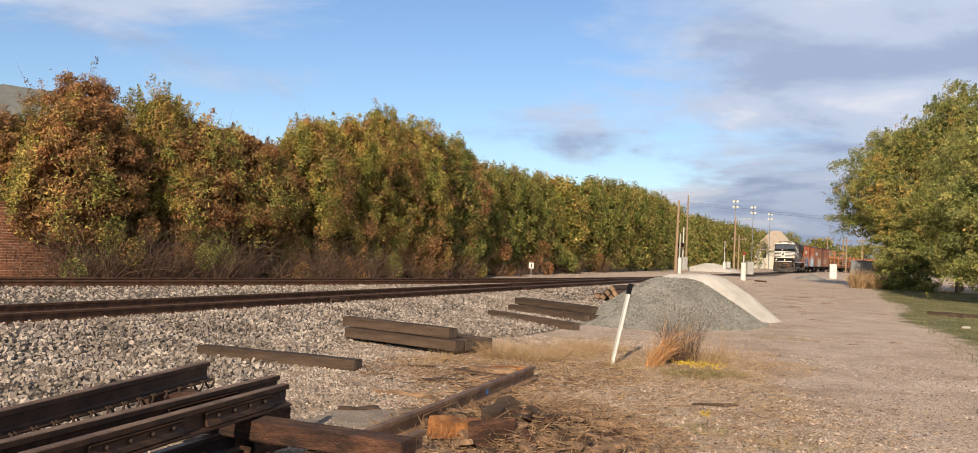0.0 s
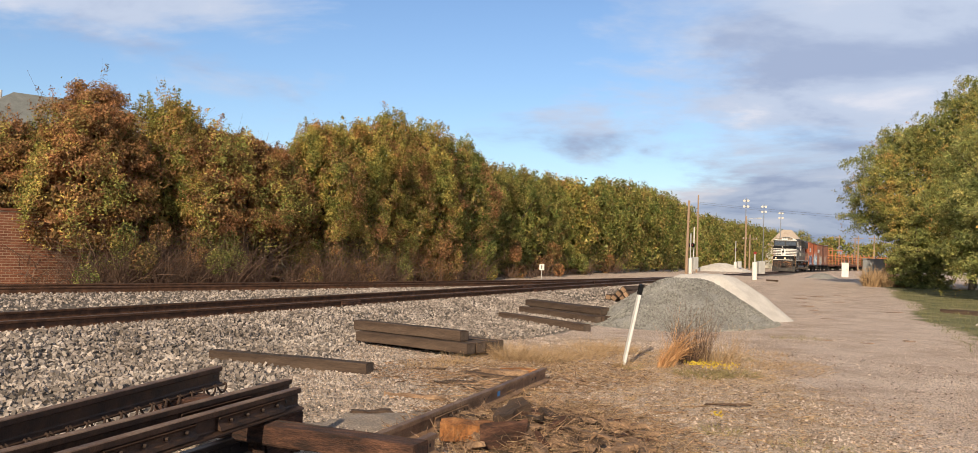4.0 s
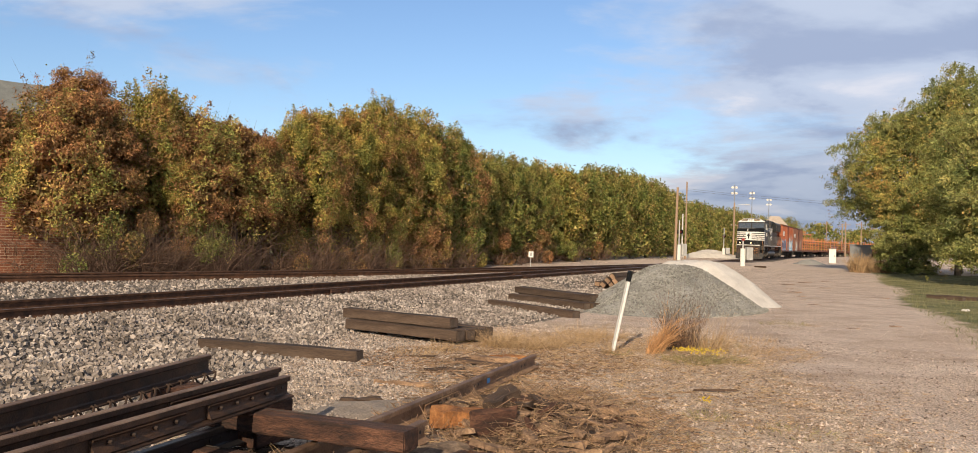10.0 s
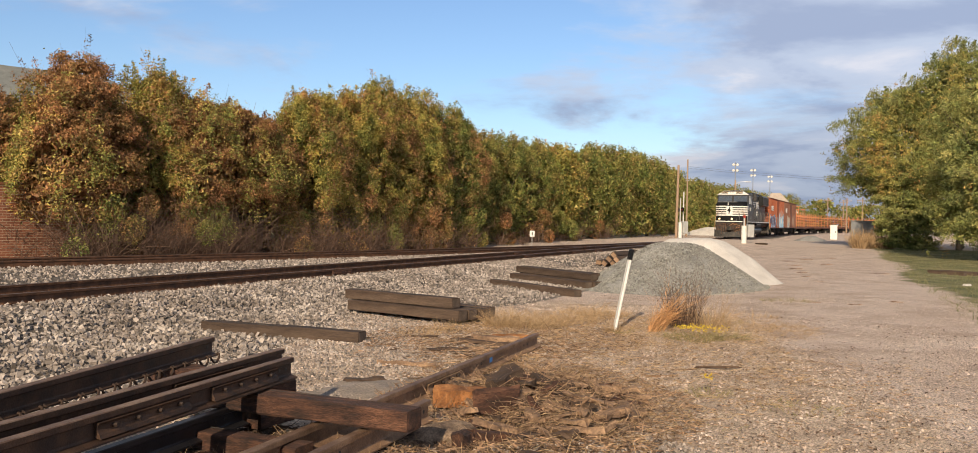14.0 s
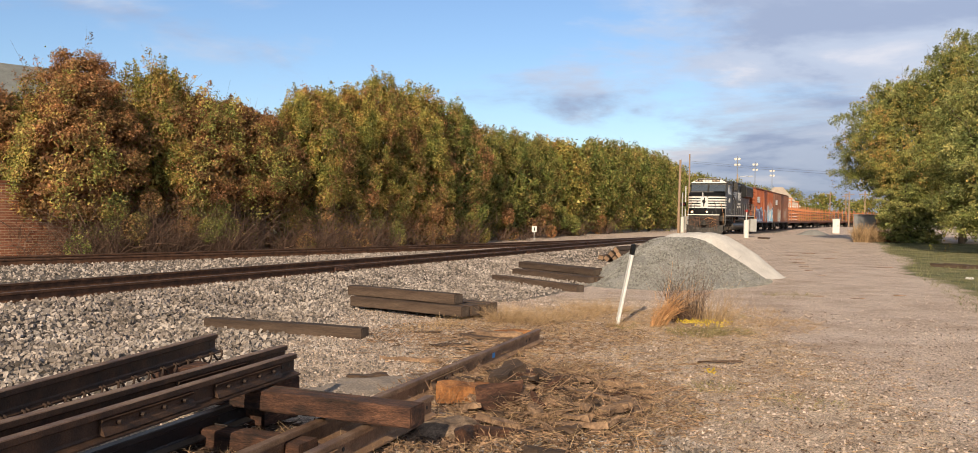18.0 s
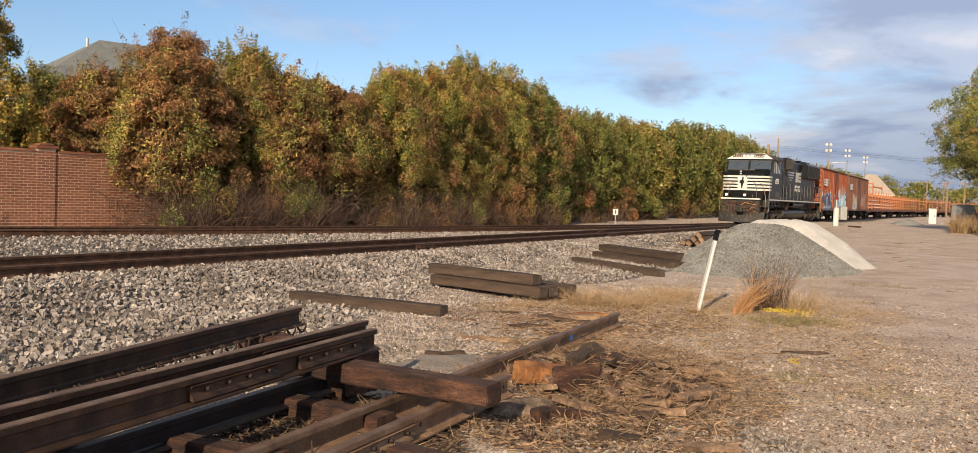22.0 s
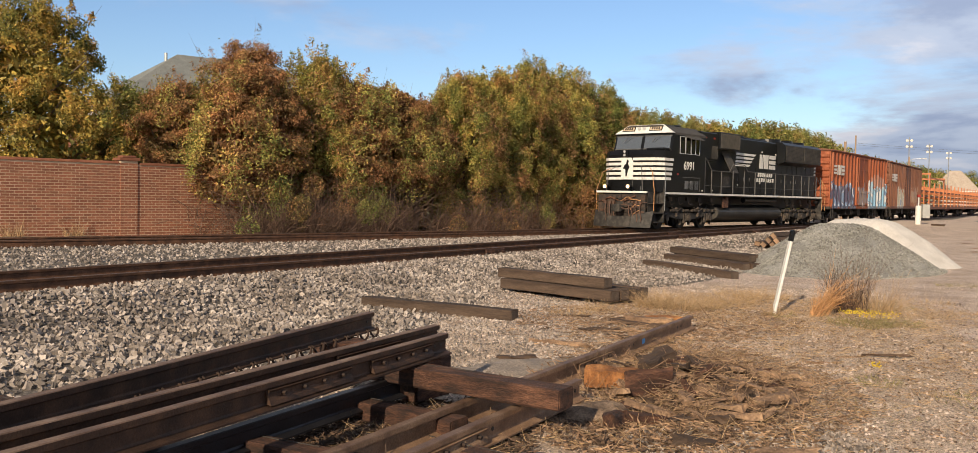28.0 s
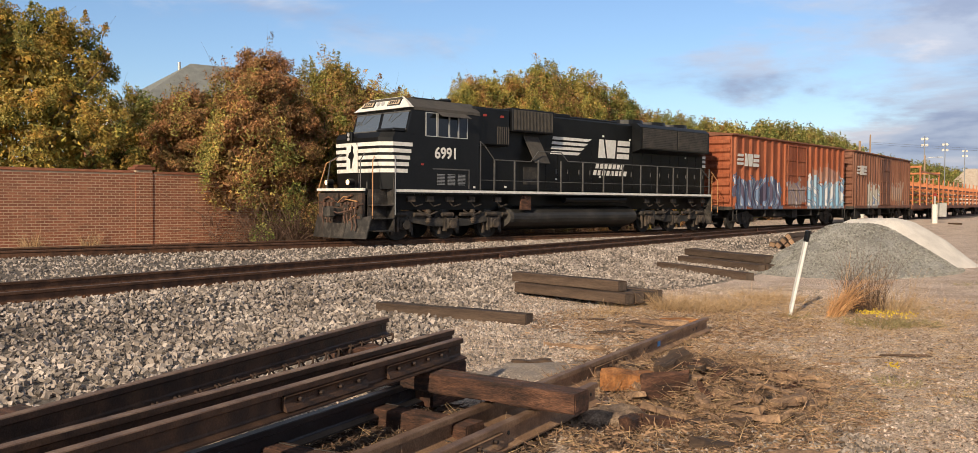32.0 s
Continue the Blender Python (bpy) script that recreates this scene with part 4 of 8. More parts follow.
    bm.faces.new(a[::-1]); bm.faces.new(b); bm.faces.new((a[3], a[0], b[0], b[3]))
    bmesh.ops.recalc_face_normals(bm, faces=bm.faces)
    visor = part("visor", bm, M_WHITE, L, "cream-white visor over the windscreen")
    for y in (-0.60, 0.82):
        bm = bmesh.new()
        m = Matrix.Translation((1.62, y, 4.56)) @ Matrix.Rotation(radians(31), 4, "Y")
        box(bm, -0.03, 0.0, -0.33, 0.33, -0.11, 0.11, m); nb = part("number_board", bm, M_BLACK, visor, "number board")
        bm = bmesh.new()
        box(bm, -0.045, -0.03, -0.29, 0.29, -0.08, 0.08, m); part("board_face", bm, M_MORTAR, nb)
        for k in range(4):
            bm = bmesh.new(); box(bm, -0.052, -0.045, -0.21 + k * 0.115, -0.14 + k * 0.115, -0.055, 0.055, m); part("bar", bm, M_BLACK, nb)
    for y in (0.02, 0.28):
        bm = bmesh.new(); m = Matrix.Translation((1.60, y, 4.56)) @ Matrix.Rotation(radians(31), 4, "Y")
        tube(bm, m @ Vector((-0.02, 0, 0.02)), m @ Vector((0.04, 0, 0.02)), 0.085, n=14); part("headlight", bm, M_GREY, visor)
    # windscreen in two panes, side windows
    for y0, y1 in ((-1.42, -0.08), (0.08, 1.42)):
        bm = bmesh.new()
        v = [bm.verts.new(c) for c in ((1.428, y0, 3.66), (1.428, y1, 3.66), (1.575, y1, 4.22), (1.575, y0, 4.22))]
        bm.faces.new(v[::-1])
        pane = part("windscreen", bm, M_GLASS, L, "reflecting windscreen pane")
        bm = bmesh.new()
        for (ya, yb, za, zb) in ((y0, y1, 3.62, 3.66), (y0, y1, 4.22, 4.26)):
            xa = 1.39 + (za - 3.5) * 0.262
            box(bm, xa - 0.012, xa + 0.04, ya - 0.04, yb + 0.04, za, zb)
        part("gasket", bm, M_BLKRAIL, pane)
        bm = bmesh.new(); ym = (y0 + y1) / 2
        pipe(bm, [(1.44, ym - 0.1, 4.28), (1.44, ym + 0.25, 3.95)], 0.012); part("wiper", bm, M_BLKRAIL, pane)
    for y in (-W, W):
        sg = -1 if y < 0 else 1
        for x0, x1, nm in ((2.20, 2.66, 0), (2.72, 3.20, 1), (3.24, 3.62, 1), (3.66, 4.05, 0)):
            bm = bmesh.new(); box(bm, x0, x1, y - 0.004, y + 0.004, 3.46, 4.22)
            wdw = part("side_window", bm, M_SIDEGLASS, L)
            bm = bmesh.new()
            e0, e1 = y + sg * 0.005 - 0.014, y + sg * 0.005 + 0.014
            for q in ((x0 - 0.018, x0 + 0.012, 3.44, 4.24), (x1 - 0.012, x1 + 0.018, 3.44, 4.24), (x0, x1, 3.44, 3.465), (x0, x1, 4.215, 4.24)):
                box(bm, q[0], q[1], e0, e1, q[2], q[3])
            part("window_frame", bm, M_GREY, wdw, "bright metal frame")
        bm = bmesh.new()
        v = [bm.verts.new(c) for c in ((2.64, y, 4.28), (3.95, y, 4.28), (3.95, y + sg * 0.34, 4.10), (2.64, y + sg * 0.34, 4.10))]
        bm.faces.new(v)
        o = part("sunshade", bm, M_GRILLE, L, "grey sunshade over the cab window"); o.modifiers.new("thick", "SOLIDIFY").thickness = 0.015
    text_part("6991", 0.52, Matrix.Translation((2.58, -W - 0.004, 2.74)) @ Matrix.Rotation(radians(90), 4, "X"), M_WHITE, L, "road_number")
    for k in range(3):
        bm = bmesh.new()
        x0 = 2.66 + k * 0.47
        box(bm, x0, x0 + 0.40, -W - 0.006, -W, 1.82, 2.24)
        lv = part("louvre_panel", bm, M_BLACK, L)
        for j in range(8):
            bm = bmesh.new(); box(bm, x0 + 0.03, x0 + 0.37, -W - 0.016, -W - 0.006, 1.85 + j * 0.048, 1.873 + j * 0.048); part("slat", bm, M_DARKGREY, lv)
    bm = bmesh.new(); box(bm, 2.5, 4.15, -W - 0.008, -W, 2.36, 2.40); box(bm, 4.13, 4.17, -W - 0.008, -W, 1.72, 2.4); part("battery_box_edge", bm, M_BLKRAIL, L)
    bm = bmesh.new(); box(bm, 2.0, 2.12, -W - 0.012, -W, 2.48, 2.54); part("marker_light", bm, M_REDLIGHT, L)
    # roof clutter
    bm = bmesh.new(); box(bm, 2.5, 3.5, -0.5, 0.5, 4.74, 4.84, bevel=0.03); part("air_conditioner", bm, M_BLACK, L)
    bm = bmesh.new()
    for y, ln_ in ((-0.25, 0.45), (0.0, 0.55), (0.25, 0.4)):
        tube(bm, (3.9, y, 4.85), (3.9 + ln_, y, 4.85), 0.05, 0.09, n=10)
    box(bm, 3.85, 4.3, -0.3, 0.3, 4.74, 4.80)
    part("air_horn", bm, M_BLACK, L)
    # long hood
    bm = bmesh.new(); box(bm, 4.62, 19.9, -0.95, 0.95, 1.68, 4.62, bevel=0.06); part("long_hood", bm, M_BLACK, L)
    bm = bmesh.new(); box(bm, 4.62, 6.4, -1.28, 1.28, 3.3, 4.64, bevel=0.05); part("blower_housing", bm, M_BLACK, L)
    for y in (-1.29, 1.29):
        for x in (5.12, 5.98):
            bm = bmesh.new(); box(bm, x - 0.08, x + 0.08, y - 0.01, y + 0.01, 4.32, 4.40); part("marker_light", bm, M_REDLIGHT, L)
    for j in range(6):
        bm = bmesh.new(); box(bm, 5.75 + j * 0.11, 5.79 + j * 0.11, -1.295, -1.28, 3.38, 4.0); part("vent_slat", bm, M_GRILLE, L)
    bm = bmesh.new(); box(bm, 6.45, 8.72, -1.36, 1.36, 3.86, 4.72, bevel=0.03); fb = part("filter_box", bm, M_BLACK, L)
    for sg in (-1, 1):
        bm = bmesh.new(); box(bm, 6.52, 8.62, sg * 1.365 - 0.008, sg * 1.365 + 0.008, 3.92, 4.66); g = part("grille", bm, M_GRILLE, fb, "dusty brown grille")
        for j in range(27):
            bm = bmesh.new(); box(bm, 6.55 + j * 0.078, 6.578 + j * 0.078, sg * 1.385 - 0.012, sg * 1.385 + 0.012, 3.94, 4.64); part("slat", bm, M_GRILLE, g)
    bm = bmesh.new(); box(bm, 8.9, 13.6, -0.6, 0.6, 4.62, 4.74, bevel=0.04); box(bm, 9.4, 10.4, -0.75, 0.75, 4.62, 4.78, bevel=0.03); part("exhaust_silencer", bm, M_BLACK, L)
    bm = bmesh.new()
    v = [bm.verts.new(c) for c in ((7.40, -0.97, 3.76), (8.20, -0.97, 3.76), (8.42, -1.42, 2.74), (7.58, -1.42, 2.74))]
    bm.faces.new(v)
    o = part("open_hood_door", bm, M_GRILLE, L, "grey hood door propped open"); o.modifiers.new("thick", "SOLIDIFY").thickness = 0.03
    bm = bmesh.new(); box(bm, 7.45, 8.3, -0.962, -0.95, 1.95, 2.6); part("door_opening", bm, M_UNDER, L)
    # hood doors
    for j in range(16):
        x0 = 8.7 + j * 0.69
        if x0 > 19.2: break
        bm = bmesh.new(); box(bm, x0, x0 + 0.65, -0.964, -0.95, 1.85, 3.42 if x0 > 14 else 3.86, bevel=0.004)
        d = part("hood_door", bm, M_BLACK, L)
        bm = bmesh.new(); box(bm, x0 + 0.56, x0 + 0.60, -0.985, -0.964, 2.4, 2.58); part("latch", bm, M_BLKRAIL, d)
    # radiator section
    bm = bmesh.new()
    prism(bm, [(-0.95, 3.42), (-1.42, 3.56), (-1.42, 4.50), (-1.2, 4.66), (1.2, 4.66), (1.42, 4.50), (1.42, 3.56), (0.95, 3.42)], 14.15, 19.45, "x")
    rad = part("radiator_housing", bm, M_BLACK, L)
    for sg in (-1, 1):
        for x0, x1 in ((14.3, 16.82), (16.92, 19.3)):
            bm = bmesh.new(); box(bm, x0, x1, sg * 1.425 - 0.012, sg * 1.425 + 0.012, 3.62, 4.46); g = part("radiator_grille", bm, M_GRILLE, rad, "dusty radiator grille")
            for j in range(11):
                bm = bmesh.new(); box(bm, x0, x1, sg * 1.44 - 0.008, sg * 1.44 + 0.008, 3.65 + j * 0.075, 3.672 + j * 0.075); part("slat", bm, M_UNDER, g)
    for x in (15.0, 16.7, 18.4):
        bm = bmesh.new(); tube(bm, (x, 0, 4.6), (x, 0, 4.88), 0.76, 0.72, n=24); part("roof_fan", bm, M_BLACK, L)
    # emblem, bars for the name, reflectors
    emblem(L, 9.05, -0.966, 3.12, 0.76, M_WHITE)
    for z, x0, ws in ((2.68, 11.7, (0.24, 0.24, 0.24, 0.24, 0.24, 0.22, 0.24)), (2.40, 11.55, (0.24, 0.25, 0.25, 0.24, 0.25, 0.24, 0.25, 0.25))):
        x = x0
        for w in ws:
            bm = bmesh.new(); prism(bm, [(x, z), (x + w * 0.78, z), (x + w * 0.78 + 0.05, z + 0.2), (x + 0.05, z + 0.2)], -0.976, -0.966, "y"); part("bar", bm, M_WHITE, L)
            x += w + 0.04
    for k in range(4):
        bm = bmesh.new(); box(bm, 19.62, 19.88, -0.965, -0.953, 2.95 + k * 0.2, 3.08 + k * 0.2); part("tail_stripe", bm, M_WHITE, L)
    for x, z in ((8.75, 3.88), (12.2, 3.98), (14.0, 3.92), (9.3, 2.15), (12.0, 2.3), (6.5, 1.8), (4.4, 1.76), (18.2, 3.3)):
        bm = bmesh.new(); box(bm, x - 0.05, x + 0.05, -0.972 if x > 4.6 else -W - 0.006, -0.955 if x > 4.6 else -W, z, z + 0.07); part("reflector", bm, M_WHITE, L)
    # handrails
    for sg in (-1, 1):
        y = sg * 1.48
        xs = (4.72, 5.42, 6.45, 7.72, 9.0, 10.3, 11.6, 12.85, 14.1, 15.3, 16.5, 17.6, 18.7, 19.4)
        for i, x in enumerate(xs):
            top = 3.40 if i == 0 else 2.78 if x < 7.4 else 2.86
            bm = bmesh.new(); box(bm, x - 0.025, x + 0.025, y - 0.02, y + 0.02, 1.68, top); part("stanchion", bm, M_BLKRAIL, L)
        bm = bmesh.new()
        pipe(bm, [(4.72, y, 3.4), (4.95, y, 3.25), (5.42, y, 2.78), (7.3, y, 2.78), (7.72, y, 3.18), (9.0, y, 3.18), (9.4, y, 2.86), (18.7, y, 2.86), (19.4, y, 2.4)], 0.02, 6)
        part("handrail", bm, M_BLKRAIL, L)
        bm = bmesh.new(); pipe(bm, [(4.72, y, 2.05), (19.4, y, 2.05)], 0.012, 5); part("lower_rail", bm, M_BLKRAIL, L)
        for x, pts in ((0, [(0.05, sg * 1.50, 0.75), (0.05, sg * 1.50, 1.75), (0.2, sg * 1.3, 2.55), (0.45, sg * 1.05, 2.72)]), (0.9, [(0.92, sg * 1.54, 0.85), (0.92, sg * 1.54, 2.75)]),
                       (0.02, [(-0.02, sg * 0.95, 1.7), (0.05, sg * 0.85, 2.6), (0.4, sg * 0.6, 2.85)]), (20.1, [(20.12, sg * 1.5, 0.85), (20.12, sg * 1.5, 2.3), (19.85, sg * 1.3, 2.75)]), (19.6, [(19.55, sg * 1.54, 0.9), (19.55, sg * 1.54, 2.6)])):
            bm = bmesh.new(); pipe(bm, pts, 0.019, 6); part("grab_rail", bm, M_DARKGREY if x == 0.9 else M_BLKRAIL if x == 0.02 else M_HANDRAIL, L, "grab rail by the steps")
    # tanks
    bm = bmesh.new()
    sec = [(math.sin(a) * 1.32, 0.72 - math.cos(a) * 0.52) for a in np.linspace(0.35, math.tau - 0.35, 26)]
    sec = [(max(-1.36, min(1.36, y * 1.05)), min(1.22, z)) for y, z in sec]
    prism(bm, sec, 6.55, 14.0, "x")
    part("fuel_tank", bm, M_TANK, L, "dusty black fuel tank with pale scuffs")
    bm = bmesh.new(); prism(bm, [(y * 1.02, z + 0.01) for y, z in sec], 6.35, 6.55, "x"); part("tank_end", bm, M_GRILLE, L, "pale dusty tank end")
    for sg in (-1, 1):
        bm = bmesh.new(); tube(bm, (9.4, sg * 1.25, 1.40), (13.3, sg * 1.25, 1.40), 0.14, n=14); part("air_reservoir", bm, M_BLACK, L)
        bm = bmesh.new(); box(bm, 6.9, 7.4, sg * 1.36 - 0.05, sg * 1.36 + 0.05, 1.0, 1.5); tube(bm, (7.1, sg * 1.3, 1.5), (7.1, sg * 1.45, 1.5), 0.1); part("fuel_filler", bm, M_REDTIE, L, "red fuel filler")
        bm = bmesh.new()
        for x in (1.6, 2.4, 3.3, 4.3, 5.6, 14.6, 15.4, 16.6, 18.0, 19.0):
            box(bm, x, x + 0.3, sg * 1.3 - 0.06, sg * 1.3 + 0.06, 1.28, 1.46)
            pipe(bm, [(x + 0.1, sg * 1.3, 1.3), (x + 0.35, sg * 1.28, 1.12), (x + 0.7, sg * 1.25, 1.2)], 0.025)
            part("sander_pipe", bm, M_DUSTY, L); bm = bmesh.new()
        bm.free()
    fx = [1.55, 3.62, 5.69]
    rx = [15.2, 17.2, 19.2]
    for xs in (fx, rx):
        diesel_bogie(L, xs)
        for x in xs:
            wheelset(L, x)
    TRAIN.append((L, 0.0, 3.62, 17.2))
    return L


def boxcar(gap, mat, brown):
    C = empty("boxcar")
    tagged(C, "browner ribbed boxcar with faded graffiti, rolling second behind the locomotive" if brown else "orange-red ribbed steel boxcar with blue graffiti, rolling behind the locomotive", "boxcar", "boxcars of the train")
    n, W, z0, z1 = 16.9 if brown else 15.3, 1.42, 1.08, 4.60
    bm = bmesh.new(); box(bm, 0, n, -W, W, z0, z1); part("body", bm, mat, C)
    bm = bmesh.new(); prism(bm, [(-1.52, 4.58), (1.52, 4.58), (1.52, 4.64), (0, 4.78), (-1.52, 4.64)], -0.08, n + 0.08, "x"); part("roof", bm, M_CARTOP, C)
    for j in range(14):
        bm = bmesh.new(); prism(bm, [(-1.5, 4.645), (-1.5, 4.68), (0, 4.82), (1.5, 4.68), (1.5, 4.645), (0, 4.785)], 0.5 + j * 1.08, 0.58 + j * 1.08, "x"); part("roof_rib", bm, M_CARTOP, C)
    bm = bmesh.new(); box(bm, -0.05, n + 0.05, -1.5, 1.5, 0.95, 1.12); box(bm, 0.3, n - 0.3, -0.4, 0.4, 0.55, 0.95); part("underframe", bm, M_UNDER, C)
    for xx in (4.0, 5.2, 10.2, 11.4):
        bm = bmesh.new(); box(bm, xx - 0.08, xx + 0.08, -1.4, 1.4, 0.62, 0.96); part("cross_bearer", bm, M_UNDER, C)
    bm = bmesh.new(); tube(bm, (6.2, -0.8, 0.72), (7.6, -0.8, 0.72), 0.2, n=12); part("brake_reservoir", bm, M_UNDER, C)
    bm = bmesh.new(); box(bm, 8.2, 8.9, -1.1, -0.6, 0.5, 0.95); part("brake_valve", bm, M_UNDER, C)
    bm = bmesh.new(); tube(bm, (3.4, -0.9, 0.6), (11.8, -0.9, 0.6), 0.025, n=6); part("brake_rod", bm, M_UNDER, C)
    d0, d1 = (6.15, 9.2) if not brown else (7.0, 9.9)
    ribs = [x for x in np.arange(0.35, n - 0.2, 0.86 if not brown else 0.70) if not (d0 - 0.15 < x < d1 + 0.15)]
    for sg in (-1, 1):
        for x in ribs:
            bm = bmesh.new(); prism(bm, [(x - 0.16, sg * W), (x - 0.08, sg * 1.515), (x + 0.08, sg * 1.515), (x + 0.16, sg * W)], 1.14, 4.5, "z"); part("side_rib", bm, mat, C)
        bm = bmesh.new(); box(bm, 0, n, sg * 1.5 - 0.03, sg * 1.5 + 0.03, 1.0, 1.17); part("side_sill", bm, mat, C)
        bm = bmesh.new(); box(bm, d0, d1, sg * 1.47 - 0.05, sg * 1.47 + 0.05, 1.2, 4.46, bevel=0.015); dr = part("sliding_door", bm, mat, C)
        for j in range(5):
            bm = bmesh.new(); z = 1.28 + j * 0.78
            box(bm, d0 + 0.04, d1 - 0.04, sg * 1.535 - 0.02, sg * 1.535 + 0.02, z - 0.05, z + 0.05, bevel=0.012); part("door_rib", bm, mat, dr)
        for x in (d0 + 0.25, d1 - 0.25, (d0 + d1) / 2):
            bm = bmesh.new(); tube(bm, (x, sg * 1.565, 1.2), (x, sg * 1.565, 4.4), 0.02, n=6); part("lock_rod", bm, mat, dr)
        for x in (-0.02, n - 0.5):
            for k in range(4):
                bm = bmesh.new(); pipe(bm, [(x + 0.06, sg * 1.53, 1.35 + k * 0.42), (x + 0.06, sg * 1.57, 1.35 + k * 0.42), (x + 0.46, sg * 1.57, 1.35 + k * 0.42), (x + 0.46, sg * 1.53, 1.35 + k * 0.42)], 0.014, 5); part("grab_iron", bm, mat, C)
            bm = bmesh.new(); box(bm, x + 0.05, x + 0.08, sg * 1.5 - 0.02, sg * 1.5 + 0.02, 0.4, 1.05); box(bm, x + 0.44, x + 0.47, sg * 1.5 - 0.02, sg * 1.5 + 0.02, 0.4, 1.05)
            box(bm, x + 0.05, x + 0.47, sg * 1.5 - 0.03, sg * 1.5 + 0.03, 0.4, 0.43); box(bm, x + 0.05, x + 0.47, sg * 1.5 - 0.03, sg * 1.5 + 0.03, 0.7, 0.73); part("sill_step", bm, M_UNDER, C)
    for xe, dr_ in ((0, -1), (n, 1)):
        for j in range(8):
            z = 1.4 + j * 0.41
            bm = bmesh.new(); prism(bm, [(xe, z - 0.15), (xe + dr_ * 0.1, z - 0.06), (xe + dr_ * 0.1, z + 0.06), (xe, z + 0.15)], -1.35, 1.35, "y"); part("end_rib", bm, mat, C)
    bm = bmesh.new(); box(bm, -0.75, 0.1, -0.12, 0.12, 0.78, 1.02); box(bm, n - 0.1, n + 0.75, -0.12, 0.12, 0.78, 1.02); part("coupler", bm, M_UNDER, C)
    if not brown:
        emblem(C, 0.42, -1.52, 3.12, 0.62, M_WHITE, 3)
    else:
        emblem(C, 0.48, -1.52, 3.14, 0.60, M_WHITE, 3)
    for bx in (2.1, n - 2.1):
        freight_bogie(C, bx)
    TRAIN.append((C, gap, 2.1, n - 2.1))


def freight_bogie(C, bx):
    for sg in (-1, 1):
        bm = bmesh.new()
        prism(bm, [(bx - 1.15, 0.62), (bx - 0.95, 0.72), (bx - 0.45, 0.78), (bx + 0.45, 0.78), (bx + 0.95, 0.72), (bx + 1.15, 0.62), (bx + 1.1, 0.42), (bx + 0.75, 0.46), (bx + 0.35, 0.24), (bx - 0.35, 0.24), (bx - 0.75, 0.46), (bx - 1.1, 0.42)],
              sg * 0.99 - 0.07, sg * 0.99 + 0.07, "y")
        part("side_frame", bm, M_UNDER, C)
        bm = bmesh.new()
        for dx in (-0.14, 0, 0.14):
            tube(bm, (bx + dx, sg * 1.08, 0.32), (bx + dx, sg * 1.08, 0.66), 0.055, n=8)
        part("spring_nest", bm, M_DUSTY, C)
        for dx in (-0.875, 0.875):
            bm = bmesh.new(); tube(bm, (bx + dx, sg * 1.0, 0.46), (bx + dx, sg * 1.15, 0.46), 0.12, n=10); part("axle_cap", bm, M_DUSTY, C)
    bm = bmesh.new(); box(bm, bx - 0.25, bx + 0.25, -1.1, 1.1, 0.5, 0.85); part("bolster", bm, M_UNDER, C)
    for dx in (-0.875, 0.875):
        wheelset(C, bx + dx, 0.46)


